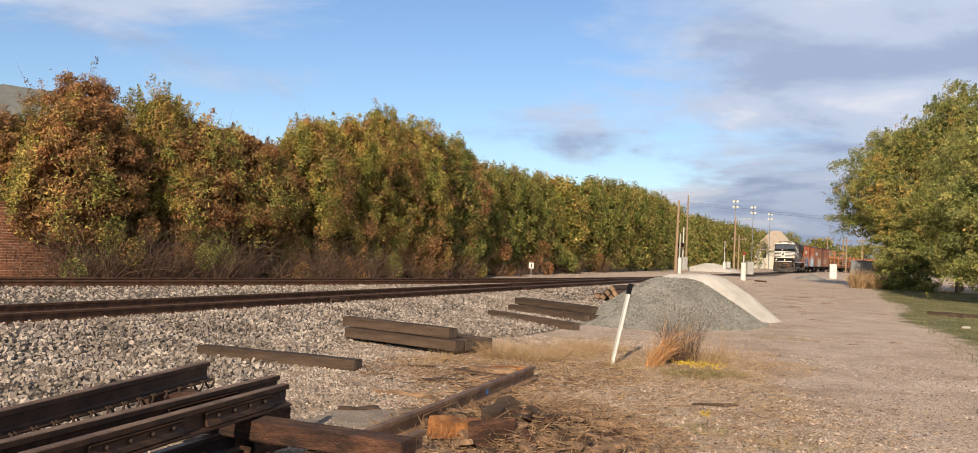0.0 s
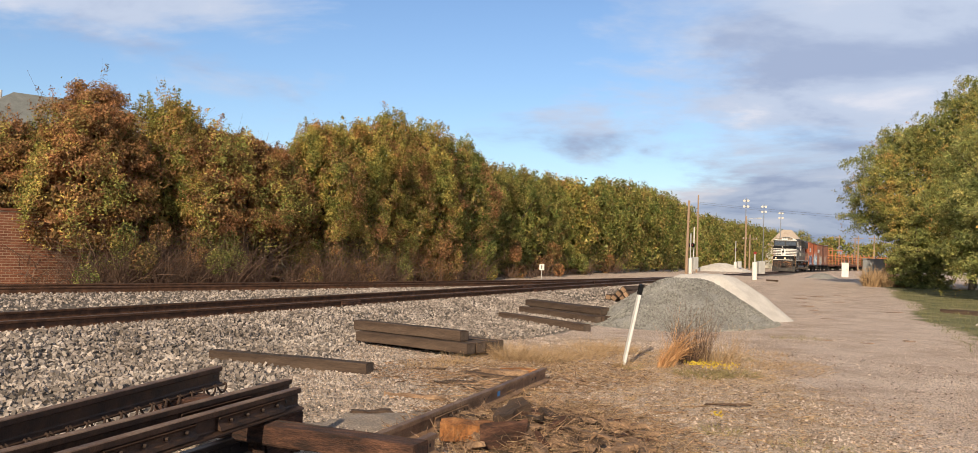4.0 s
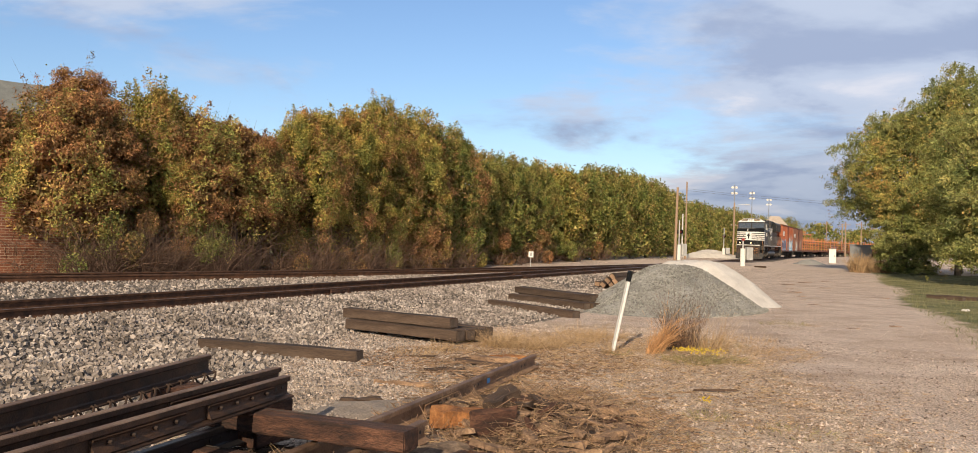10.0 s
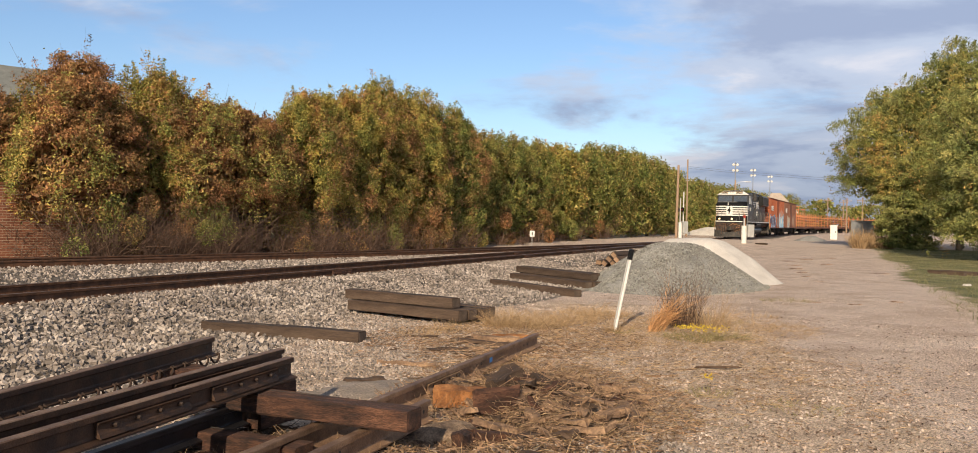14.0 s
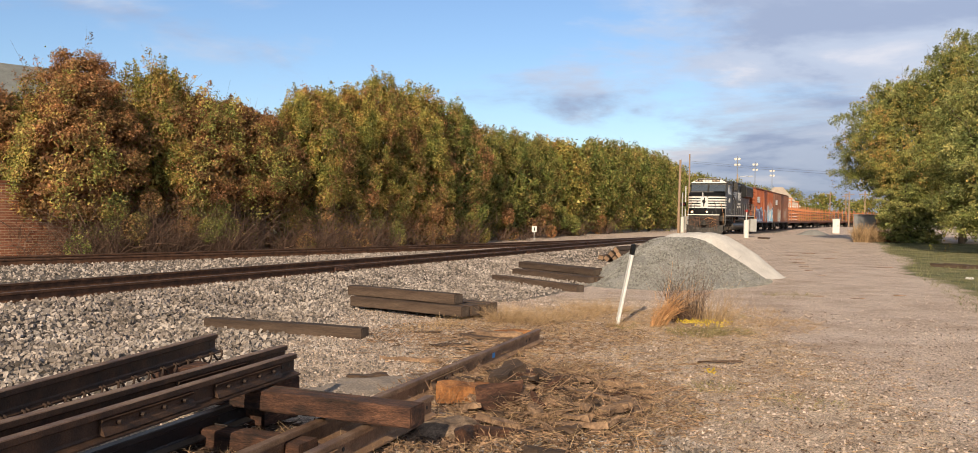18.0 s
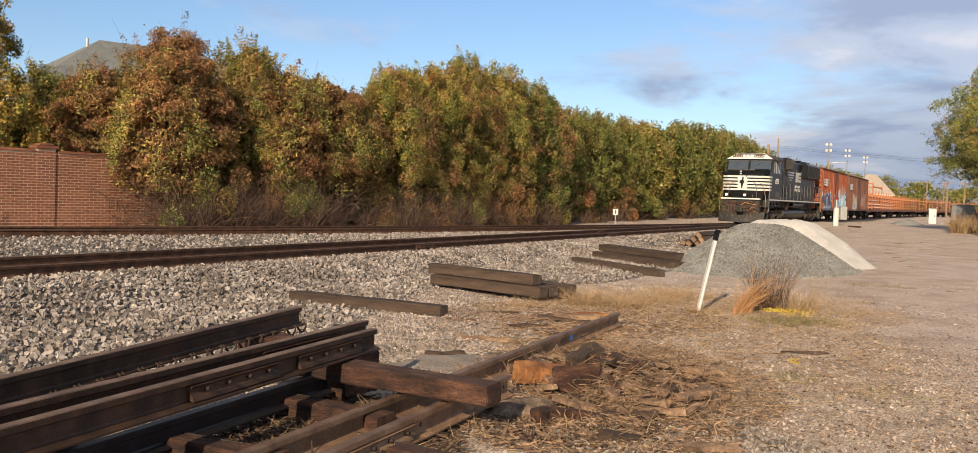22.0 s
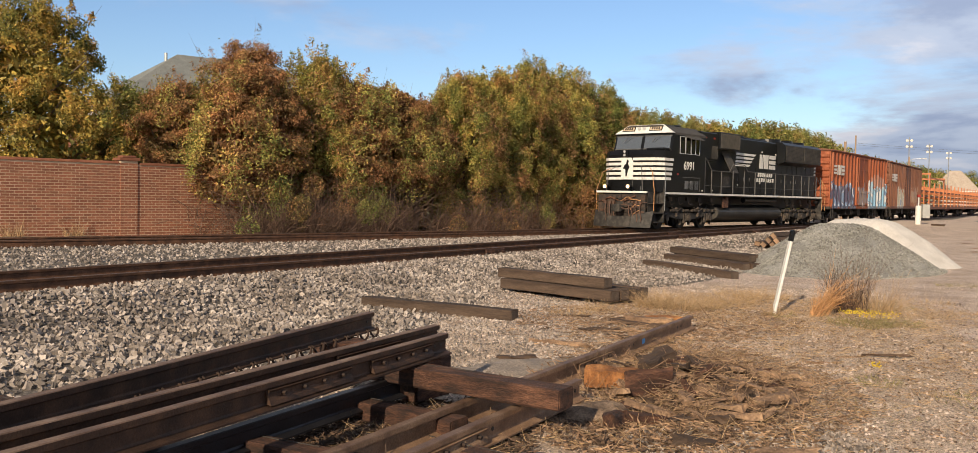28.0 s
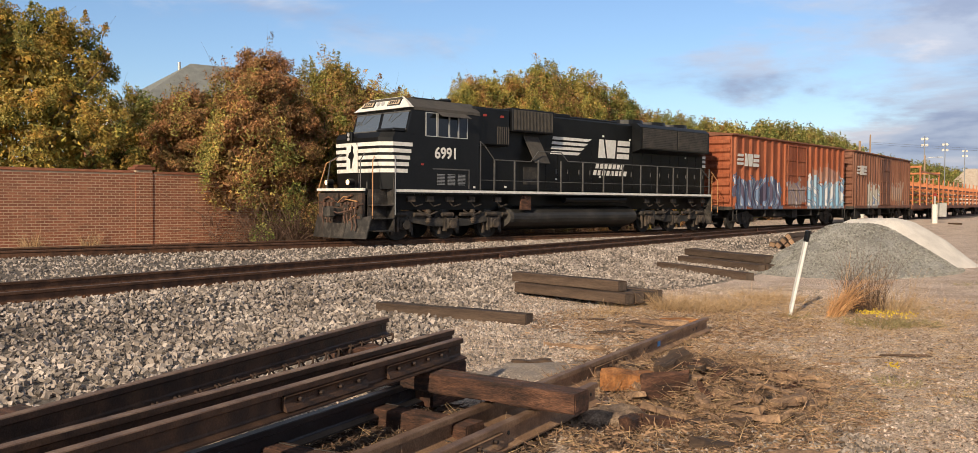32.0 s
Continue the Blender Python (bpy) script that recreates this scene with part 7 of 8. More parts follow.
# a tumbled pile, its ties rolled on to their edges; off across, height of the axis, shift, roll in degrees
for off, zz, sh, turned in ((0.0, 0.02, 0.0, 38), (0.33, 0.02, 0.08, 44), (0.68, 0.02, -0.06, 30), (0.17, 0.19, 0.05, 40), (0.50, 0.19, -0.02, 47), (0.34, 0.36, 0.10, 42), (-0.42, 0.0, 0.55, 8)):
    a = Vector((4.42, 34.6, 0)) + n * off + d * sh
    b = a + d * 2.6
    timber(a.x, a.y, b.x, b.y, -0.36 + zz, "rust-brown railway tie with a pale sawn end", group=G3, h=0.19, end=M_PALEEND, roll=radians(turned))


# ---- heaps ----
def heap(name, label, cx, cy, a, b, turn, h, mat, power, seed, flat=0.0):
    def level(v):
        v = v * (1 + flat)
        return np.clip(np.where(v > 1 - flat, 1 - flat + flat * np.tanh((v - 1 + flat) / max(flat, 1e-3)), v), -0.15, 1)

    k = 64
    u = np.linspace(-1.15, 1.15, k)
    U, V = np.meshgrid(u, u)
    X0, Y0 = U * a, V * b
    ct, st = math.cos(turn), math.sin(turn)
    X, Y = cx + X0 * ct - Y0 * st, cy + X0 * st + Y0 * ct
    dist = np.sqrt(U * U + V * V) + 0.05 * np.sin(3 * np.arctan2(V, U) + seed) + 0.03 * np.sin(7 * np.arctan2(V, U) + 2 * seed)
    g = ground_z(X, Y)
    hh = level(1 - np.clip(dist, 0, 1.2) ** power)
    Z = g + h * hh + 0.02 * np.sin(X * 5 + seed) * np.sin(Y * 4.1) + 0.012 * np.sin(X * 11) * np.sin(Y * 13)
    me = bpy.data.meshes.new(name)
    idx = np.arange(k * k).reshape(k, k)
    f = np.stack([idx[:-1, :-1], idx[:-1, 1:], idx[1:, 1:], idx[1:, :-1]], axis=-1).reshape(-1, 4)
    me.from_pydata(np.stack([X, Y, Z], axis=-1).reshape(-1, 3).tolist(), [], f.tolist())
    me.materials.append(mat)
    me.polygons.foreach_set("use_smooth", [True] * len(me.polygons))
    o = new(name, me)
    tagged(o, label, "heap")

    def top(x, y):
        x_, y_ = x - cx, y - cy
        uu, vv = (x_ * ct + y_ * st) / a, (-x_ * st + y_ * ct) / b
        dd = np.sqrt(uu * uu + vv * vv) + 0.05 * np.sin(3 * np.arctan2(vv, uu) + seed) + 0.03 * np.sin(7 * np.arctan2(vv, uu) + 2 * seed)
        return ground_z(x, y) + h * level(1 - np.clip(dd, 0, 1.2) ** power)
    return top


grey_top = heap("gravel_mound", "heap of blue-grey crushed gravel beside the track", 5.2, 25.2, 3.5, 2.35, radians(58), 1.22, M_MOUND, 1.15, 1.0, 0.22)
heap("sand_mound", "pale cream heap of stone screenings behind the gravel", 6.4, 27.6, 2.7, 2.3, radians(32), 1.34, M_SAND, 1.25, 2.3, 0.22)
heap("sand_mound", "distant pale heap of stone screenings by the crossing", 29.2, 117.5, 4.2, 3.0, 0.2, 1.1, M_SAND, 1.4, 0.4)
heap("gravel_mound", "distant low grey gravel heap beside the train", 32.5, 90.0, 1.9, 1.2, 0.4, 0.55, M_MOUND, 1.3, 3.0)

heap("stone_dust", "thin pale patch of stone dust by the old rails", -1.2, 9.4, 0.95, 0.55, 0.35, 0.03, M_DUST, 2.0, 1.7)
# ---- loose stones ----
STONE_V = [(1, 0.1, 0.1), (-1, -0.1, 0), (0.1, 0.8, 0.15), (-0.1, -0.85, -0.1), (0.15, 0.1, 0.75), (-0.1, 0, -0.7)]
STONE_F = [(0, 2, 4), (2, 1, 4), (1, 3, 4), (3, 0, 4), (2, 0, 5), (1, 2, 5), (3, 1, 5), (0, 3, 5)]


BLOCK_V = [(-0.9, -0.62, -0.5), (0.8, -0.75, -0.45), (0.95, 0.6, -0.5), (-0.75, 0.72, -0.42), (-0.6, -0.55, 0.5), (0.72, -0.4, 0.62), (0.55, 0.62, 0.42), (-0.8, 0.4, 0.55)]
BLOCK_F = [(3, 2, 1, 0), (4, 5, 6, 7), (0, 1, 5, 4), (1, 2, 6, 5), (2, 3, 7, 6), (3, 0, 4, 7)]


def scatter(name, label, x, y, z, size, mat, sink=0.25, blocky=False):
    n = len(x)
    sz = size * rng.uniform(0.55, 1.3, n)
    t = random_turns(n, np.stack([sz, sz * rng.uniform(0.6, 1, n), sz * rng.uniform(0.55, 0.95, n)], axis=1))
    pl = np.concatenate([t, np.stack([x, y, z + sz * sink], axis=1)[:, :, None]], axis=2)
    o = solids(name, BLOCK_V if blocky else STONE_V, BLOCK_F if blocky else STONE_F, pl, mat)
    tagged(o, label, "gravel", kind="stuff")


def to_xy(s, lat):
    return CX + s * DX + lat * NX, CY + s * DY + lat * NY


def real_z(x, y):
    s, lat = plan(x, y)
    near = 1 - smooth(40, 90, np.hypot(x, y))
    off_bed = 1 - np.minimum(smooth(-2.2, -1.2, lat), 1 - smooth(1.2, 2.4, lat - side_of(s)))
    return ground_z(x, y) + bumps(x, y) * near * (0.25 + 0.75 * off_bed)


n = 54000
s_ = rng.uniform(-33, 2, n); lo = -4.2 - np.clip(-15.5 - s_, 0, 30) * 0.36 - 2.4 * smooth(-17, -12, s_)
lat_ = lo + (-0.84 - lo) * rng.random(n)
keep = rng.random(n) < 0.35 + 0.65 * smooth(0.0, 0.35, (lat_ - lo) / (-0.84 - lo))
x_, y_ = to_xy(s_[keep], lat_[keep])
z_ = real_z(x_, y_) + rng.uniform(-0.035, 0.014, len(x_))
near = np.hypot(x_, y_) < 17
scatter("ballast_stones", "grey-tan crushed ballast stones beside the main track", x_[near], y_[near], z_[near], 0.041, M_STONE, 0.45, True)
scatter("ballast_stones", "grey-tan crushed ballast stones further along the main track", x_[~near], y_[~near], z_[~near], 0.046, M_STONE, 0.45)
n = 11000
s_ = rng.uniform(2, 44, n); lat_ = -0.84 - rng.random(n) ** 1.2 * (5.6 - 4.2 * smooth(8, 26, s_))
x_, y_ = to_xy(s_, lat_)
scatter("ballast_stones", "grey-tan crushed ballast stones along the main track", x_, y_, real_z(x_, y_), 0.058, M_STONE)
n = 17000
s_ = rng.uniform(-30, 26, n); top_ = np.maximum(side_of(s_) - 0.86, 0.9)
lat_ = rng.uniform(0, 1, n) * (top_ - 0.85) + 0.85
x_, y_ = to_xy(s_, lat_)
scatter("ballast_stones", "tan ballast stones between the two tracks", x_, y_, real_z(x_, y_), 0.052, M_STONE)
n = 7000
s_ = rng.uniform(-32, 24, n); lat_ = rng.uniform(-0.66, 0.66, n) + np.where(rng.random(n) < 0.5, 0, side_of(s_))
x_, y_ = to_xy(s_, lat_)
scatter("ballast_stones", "ballast stones between the rails", x_, y_, real_z(x_, y_) - 0.01, 0.04, M_STONE)
n = 15000
a_, q_ = rng.random(n) * math.tau, np.sqrt(rng.random(n)) * 1.08
x0_, y0_ = np.cos(a_) * q_ * 3.5, np.sin(a_) * q_ * 2.35
c_, s2_ = math.cos(radians(58)), math.sin(radians(58))
x_, y_ = 5.2 + x0_ * c_ - y0_ * s2_, 25.2 + x0_ * s2_ + y0_ * c_
keep = (y_ - 25.2) - 0.75 * (x_ - 5.2) < 1.6
x_, y_ = x_[keep], y_[keep]
scatter("gravel_stones", "blue-grey gravel stones on the heap", x_, y_, np.maximum(grey_top(x_, y_), real_z(x_, y_)), 0.036, M_MOUNDSTONE, 0.15)
n = 24000
y_ = 4.5 + 17 * rng.random(n) ** 1.4; x_ = rng.uniform(-1.6, 9.5, n) * (0.5 + y_ / 16)
s_, lat_ = plan(x_, y_)
keep = (lat_ < -5) & (rng.random(n) < 0.55 + 0.45 * np.sin(x_ * 1.3 + 2 * np.sin(y_ * 0.8)))
scatter("pebbles", "small pale pebbles trodden into the drive", x_[keep], y_[keep], real_z(x_[keep], y_[keep]), 0.018, M_PEBBLE, 0.2)
n = 15000
x_ = rng.uniform(-3.2, 4.6, n); y_ = rng.uniform(5.5, 19.0, n)
scatter("pebbles", "small stones on the bare earth by the old rails", x_, y_, real_z(x_, y_), 0.021, M_PEBBLE, 0.15)
n = 9000
x_ = rng.uniform(-3.8, 0.4, n); y_ = rng.uniform(9.0, 16.5, n)
keep = rng.random(n) < 1 - 0.8 * smooth(-2.2, 0.4, x_ + 0.12 * (y_ - 12))
x_, y_ = x_[keep], y_[keep]
scatter("ballast_stones", "small grey stones thinning out on the earth", x_, y_, real_z(x_, y_), 0.027, M_STONE, 0.2)
n = 2600
a_, q_ = rng.random(n) * math.tau, np.sqrt(rng.random(n))
x_, y_ = 0.9 + np.cos(a_) * q_ * 1.0, 6.7 + np.sin(a_) * q_ * 0.9
scatter("ballast_stones", "spilt ballast stones before the broken ties", x_, y_, real_z(x_, y_), 0.03, M_STONE, 0.2)

# ---- the old rails in the foreground ----
def old_rail(label, a, b, mat=M_OLDRAIL, bolts=(), bars=(), anchors=False, name="old_rail", lie=0.0):
    a, b = Vector(a), Vector(b)
    R = empty(name); tagged(R, label, "rail", "old rails stacked in the foreground")
    k = max(2, int((b - a).length / 1.2))
    line = [a.lerp(b, i / k) for i in range(k + 1)]
    o = rail_along("rail_body", line, R, mat, top_mat=M_BLACKRAIL if mat == M_BLACKRAIL else M_OLDTOP)
    u = (b - a).normalized(); rt = Vector((u.y, -u.x, 0))
    turn = Matrix.Rotation(math.atan2(u.y, u.x), 4, "Z")
    for t in bars:
        for sgn in (-1, 1):
            bm = bmesh.new()
            prism(bm, [(sgn * 0.012, -0.142), (sgn * 0.06, -0.152), (sgn * 0.052, -0.125), (sgn * 0.034, -0.10), (sgn * 0.034, -0.075), (sgn * 0.05, -0.055), (sgn * 0.014, -0.05)], -0.46, 0.46, "x")
            jb = part("joint_bar", bm, mat, R); jb.matrix_basis = Matrix.Translation(a + u * t) @ turn
            for j in range(4):
                bm = bmesh.new(); tube(bm, (-0.34 + j * 0.22, sgn * 0.035, -0.09), (-0.34 + j * 0.22, sgn * 0.07, -0.09), 0.015, n=6); bt = part("bolt", bm, M_ANCHOR, jb)
    for t in bolts:
        bm = bmesh.new(); tube(bm, (0, -0.014, -0.09), (0, 0.014, -0.09), 0.017, n=8); bt = part("bolt_hole", bm, M_UNDER, R); bt.matrix_basis = Matrix.Translation(a + u * t) @ turn
    if anchors:
        t = 0.08
        while t < (b - a).length:
            bm = bmesh.new()
            pipe(bm, [(-0.085, 0.06, -0.16), (-0.08, 0.085, -0.165), (-0.06, 0.095, -0.20), (-0.02, 0.095, -0.235), (0.03, 0.095, -0.235), (0.07, 0.09, -0.205), (0.085, 0.08, -0.17), (0.08, 0.05, -0.158)], 0.011, 6)
            an = part("rail_anchor", bm, M_ANCHOR, R); an.matrix_basis = Matrix.Translation(a + u * t) @ turn
            t += 0.215
    return R


def beyond(a, b, k):
    a, b = Vector(a), Vector(b)
    return a + (b - a) * k


old_rail("rusty old rail with anchors still clipped under its foot", (-2.71, 8.74, 0.14), beyond((-2.71, 8.74, 0.14), (-3.52, 4.26, 0.14), 1.45), anchors=True, bolts=(0.1,))
old_rail("rusty old rail with a joint bar in the stack", (-1.87, 8.08, 0.14), beyond((-1.87, 8.08, 0.14), (-3.12, 3.74, 0.14), 1.45), bars=(1.15,), bolts=(0.09, 0.22))
old_rail("rusty old rail in two lengths joined by bars", (-1.69, 7.64, 0.135), beyond((-1.69, 7.64, 0.135), (-2.80, 3.75, 0.135), 1.45), bars=(0.75, 1.95), bolts=(0.09, 0.2))
old_rail("oily blue-black old rail under the stack", (-2.02, 7.35, -0.20), beyond((-2.02, 7.35, -0.20), (-2.73, 5.06, -0.20), 2.2), M_BLACKRAIL, bolts=(0.1, 0.24, 0.38))
old_rail("long rusty old rail with a blue paint mark", (0.70, 12.75, -0.27), beyond((0.70, 12.75, -0.27), (-1.84, 5.32, -0.25), 1.4), M_TANRAIL, bolts=(0.5, 0.65, 2.4, 2.55, 3.4), bars=(3.6,))
old_rail("rusty old rail beside the long one", (-0.52, 7.85, -0.25), beyond((-0.52, 7.85, -0.25), (-1.37, 5.40, -0.25), 1.9), M_TANRAIL, bolts=(0.1, 0.25, 1.6), bars=(2.2,))
bm = bmesh.new(); box(bm, -0.05, 0.05, -0.0145, -0.0125, -0.12, -0.06); bl = part("blue_mark", bm, plain("blue_paint", (0.10, 0.35, 0.75), 0.6))
u = (Vector((-1.84, 5.32, -0.25)) - Vector((0.70, 12.75, -0.27))).normalized()
bl.parent = [o for o in scene.objects if o.get("label") == "long rusty old rail with a blue paint mark"][0]
bl.matrix_basis = Matrix.Translation(Vector((0.70, 12.75, -0.27)) + u * 2.05) @ Matrix.Rotation(math.atan2(u.y, u.x) + math.pi, 4, "Z")

timber(-0.53, 6.58, -2.75, 7.53, -0.225, "split red-brown rotten tie lying across the old rails", w=0.23, h=0.16, mat=M_REDTIE, name="rotten_tie")
timber(-1.30, 6.42, -2.35, 6.95, -0.50, "broken red-brown tie stub under the old rails", w=0.22, h=0.19, mat=M_REDTIE, name="tie_stub")
timber(-1.75, 5.35, -2.9, 5.75, -0.50, "broken red-brown tie stub under the old rails", w=0.22, h=0.18, mat=M_REDTIE, name="tie_stub")
timber(-0.62, 5.55, -1.1, 5.8, -0.50, "short rotten tie stub holding the old rail", w=0.2, h=0.16, mat=M_REDTIE, name="tie_stub")
timber(-1.75, 7.78, -1.95, 7.38, -0.43, "upright rotten block under the rail stack", w=0.22, h=0.36, mat=M_REDTIE, name="tie_stub")
timber(-2.62, 8.2, -2.95, 7.9, -0.43, "rotten block under the rail stack", w=0.3, h=0.38, mat=M_REDTIE, name="tie_stub")
timber(-2.9, 4.9, -4.2, 5.15, -0.44, "rotten tie under the rail stack", w=0.24, h=0.395, mat=M_REDTIE, name="tie_stub")

# ---- broken wood, bark and straw ----
def plank(x, y, z, ln_, w, h, turn, tilt, mat, label="broken slab of rotten tie wood"):
    bm = bmesh.new()
    r = random.Random(int(x * 500 + y * 90))
    k = 6
    rings = []
    for i in range(k):
        xx = -ln_ / 2 + ln_ * i / (k - 1)
        j = lambda: r.uniform(-0.014, 0.014)
        wv = w * r.uniform(0.8, 1.1) * (0.6 if i in (0, k - 1) else 1)
        rings.append([bm.verts.new((xx + r.uniform(-0.03, 0.03), yy + j(), zz + j())) for yy, zz in ((-wv / 2, 0), (wv / 2, 0), (wv / 2, h), (0, h * 1.15), (-wv / 2, h))])
    for p, q in zip(rings, rings[1:]):
        for i in range(5):
            bm.faces.new((p[i], p[(i + 1) % 5], q[(i + 1) % 5], q[i]))
    bm.faces.new(rings[0][::-1]); bm.faces.new(rings[-1])
    bmesh.ops.recalc_face_normals(bm, faces=bm.faces)
    o = part("wood_chunk", bm, mat)
    o.matrix_basis = Matrix.Translation((x, y, float(real_z(x, y)) + z + 0.43)) @ Matrix.Rotation(turn, 4, "Z") @ Matrix.Rotation(tilt, 4, "Y")
    tagged(o, label, "broken wood", "broken tie wood by the old rails")


M_DARKBARK = material("dark_bark", [(0.05, 0.031, 0.022), (0.15, 0.092, 0.058)], 6, 50, 0.4, (0.85, 0.95), 0.3, per="island", per_amount=0.5)
M_MULCH = material("rotted_mulch", [(0.08, 0.054, 0.038), (0.25, 0.170, 0.112), (0.45, 0.325, 0.22)], 7, 55, 0.6, (0.9, 0.95), 0.9)
M_ORANGEWOOD = material("orange_rotten_wood", [(0.12, 0.05, 0.018), (0.28, 0.115, 0.038), (0.42, 0.20, 0.075)], 7, 50, 0.4, (0.85, 0.95), 0.6)
mulch_top = heap("mulch_mound", "low dark mound of rotted tie wood and bark", 0.58, 8.65, 0.98, 1.25, 0.15, 0.22, M_MULCH, 1.7, 2.9)
# added mound, its dark colour in place of gravel that lies in shadow
heap("mulch_mound", "small dark mound added for shaded gravel beside the old rail", -0.30, 7.55, 0.36, 0.42, 0.0, 0.10, M_MULCH, 1.8, 0.7)


def pile_z(x, y):
    return np.maximum(real_z(x, y), mulch_top(x, y))


plank(-0.24, 8.50, -0.40, 0.50, 0.26, 0.17, 0.10, 0.03, M_ORANGEWOOD, "bright orange lump of rotten tie wood")
plank(0.10, 8.05, -0.36, 0.46, 0.10, 0.20, 0.42, -0.06, M_REDTIE)
plank(0.18, 8.72, -0.20, 0.40, 0.22, 0.10, 0.9, -0.3, M_TIE)
plank(0.42, 8.78, -0.21, 0.5, 0.22, 0.06, -0.2, 0.15, M_REDTIE)
plank(0.62, 8.45, -0.22, 0.72, 0.10, 0.06, -1.1, 0.18, M_TIE)
plank(0.92, 8.45, -0.33, 0.66, 0.10, 0.06, -0.9, 0.22, M_TIE)
plank(1.02, 8.15, -0.35, 0.55, 0.08, 0.05, -0.7, 0.05, M_REDTIE)
plank(0.3, 10.0, -0.34, 0.36, 0.16, 0.06, 1.2, 0.3, M_WOODDEBRIS)
plank(-0.55, 12.3, -0.42, 0.55, 0.20, 0.03, 0.4, 0.02, M_TIE, "grey flake of tie wood on the ground")
plank(0.15, 13.3, -0.42, 0.7, 0.16, 0.07, -0.2, 0.0, M_WOODDEBRIS)
plank(0.35, 13.6, -0.42, 0.55, 0.12, 0.05, 0.1, 0.0, M_ORANGEWOOD, "orange splinter of tie wood")
plank(-0.05, 13.0, -0.42, 0.8, 0.10, 0.05, -0.35, 0.04, M_TIE)
plank(-1.0, 11.0, -0.43, 0.75, 0.06, 0.04, -0.25, 0.0, M_WOODDEBRIS, "long splinter of tie wood")
plank(-1.35, 9.9, -0.43, 0.5, 0.18, 0.04, 0.6, 0.05, M_TIE)
plank(2.9, 11.2, -0.41, 0.6, 0.03, 0.02, 0.1, 0.0, M_DARKBARK, "thin rotten branch on the ground")
plank(0.05, 7.30, -0.42, 0.34, 0.16, 0.07, 0.4, 0.15, M_REDTIE)
plank(-0.18, 7.15, -0.42, 0.26, 0.14, 0.10, 1.3, 0.1, M_REDTIE)
plank(0.42, 6.70, -0.42, 0.30, 0.14, 0.05, 0.2, 0.1, M_TIE)
plank(1.05, 6.55, -0.41, 0.5, 0.12, 0.04, 0.35, 0.0, M_WOODDEBRIS, "flat pale strip of tie wood")
for x, y, ln_, w_, a_ in ((12.32, 35.7, 0.9, 0.25, 0.1), (10.3, 28.0, 0.7, 0.22, 0.0), (14.4, 42.8, 1.1, 0.3, 0.2), (14.7, 33.3, 1.0, 0.2, -0.1), (8.24, 20.0, 0.5, 0.14, 0.1), (17.9, 46.9, 1.2, 0.3, 0.0), (9.5, 20.7, 0.45, 0.12, -0.1), (7.46, 20.4, 0.5, 0.1, 0.0), (2.07, 10.6, 0.6, 0.06, 0.1), (2.45, 11.1, 0.55, 0.05, 0.2), (11.6, 33.0, 0.7, 0.2, 0.3), (13.2, 38.5, 1.0, 0.22, -0.2), (16.0, 45.0, 1.1, 0.25, 0.1), (10.9, 30.6, 0.6, 0.15, 0.5), (15.2, 40.1, 0.8, 0.2, 0.0)):
    plank(x, y, -0.435, ln_ * 0.6, w_ * 0.6, 0.02, a_, 0.0, M_WOODDEBRIS, "dark flat scrap of wood trodden into the drive")
rp = random.Random(21)
for k in range(70):
    a, q = rp.random() * math.tau, math.sqrt(rp.random())
    x, y = 0.58 + math.cos(a) * q * 1.0, 8.75 + math.sin(a) * q * 1.5
    plank(x, y, -0.43 + float(pile_z(x, y) - real_z(x, y)) + 0.035, rp.uniform(0.14, 0.55), rp.uniform(0.04, 0.14), rp.uniform(0.012, 0.05), rp.gauss(-0.6, 0.8), rp.uniform(-0.3, 0.3), rp.choice((M_TIE, M_REDTIE, M_WOODDEBRIS, M_WOODDEBRIS, M_WOODDEBRIS, M_WOODDEBRIS)), "chip of broken tie wood")

# shards that stick out of the mound, and splinters strewn past the end of the old rail
for k in range(46):
    a, q = rp.random() * math.tau, math.sqrt(rp.random())
    x, y = 0.66 + math.cos(a) * q * 0.72, 8.85 + math.sin(a) * q * 1.15
    plank(x, y, -0.45 + float(pile_z(x, y) - real_z(x, y)) + 0.03, rp.uniform(0.12, 0.34), rp.uniform(0.03, 0.11), rp.uniform(0.012, 0.035), rp.gauss(-0.9, 0.6), rp.choice((-1, 1)) * rp.uniform(0.35, 0.85), rp.choice((M_TIE, M_TIE, M_REDTIE, M_DARKBARK, M_WOODDEBRIS)), "shard of rotten tie wood stuck in the mound")
for k in range(22):
    x, y = 0.0 + rp.gauss(0, 0.5), 12.4 + rp.gauss(0, 0.8)
    plank(x, y, -0.43, rp.uniform(0.2, 0.6), rp.uniform(0.025, 0.08), rp.uniform(0.012, 0.03), rp.gauss(-0.2, 0.4), rp.uniform(-0.06, 0.06), rp.choice((M_TIE, M_WOODDEBRIS, M_WOODDEBRIS)), "splinter of tie wood on the gravel")


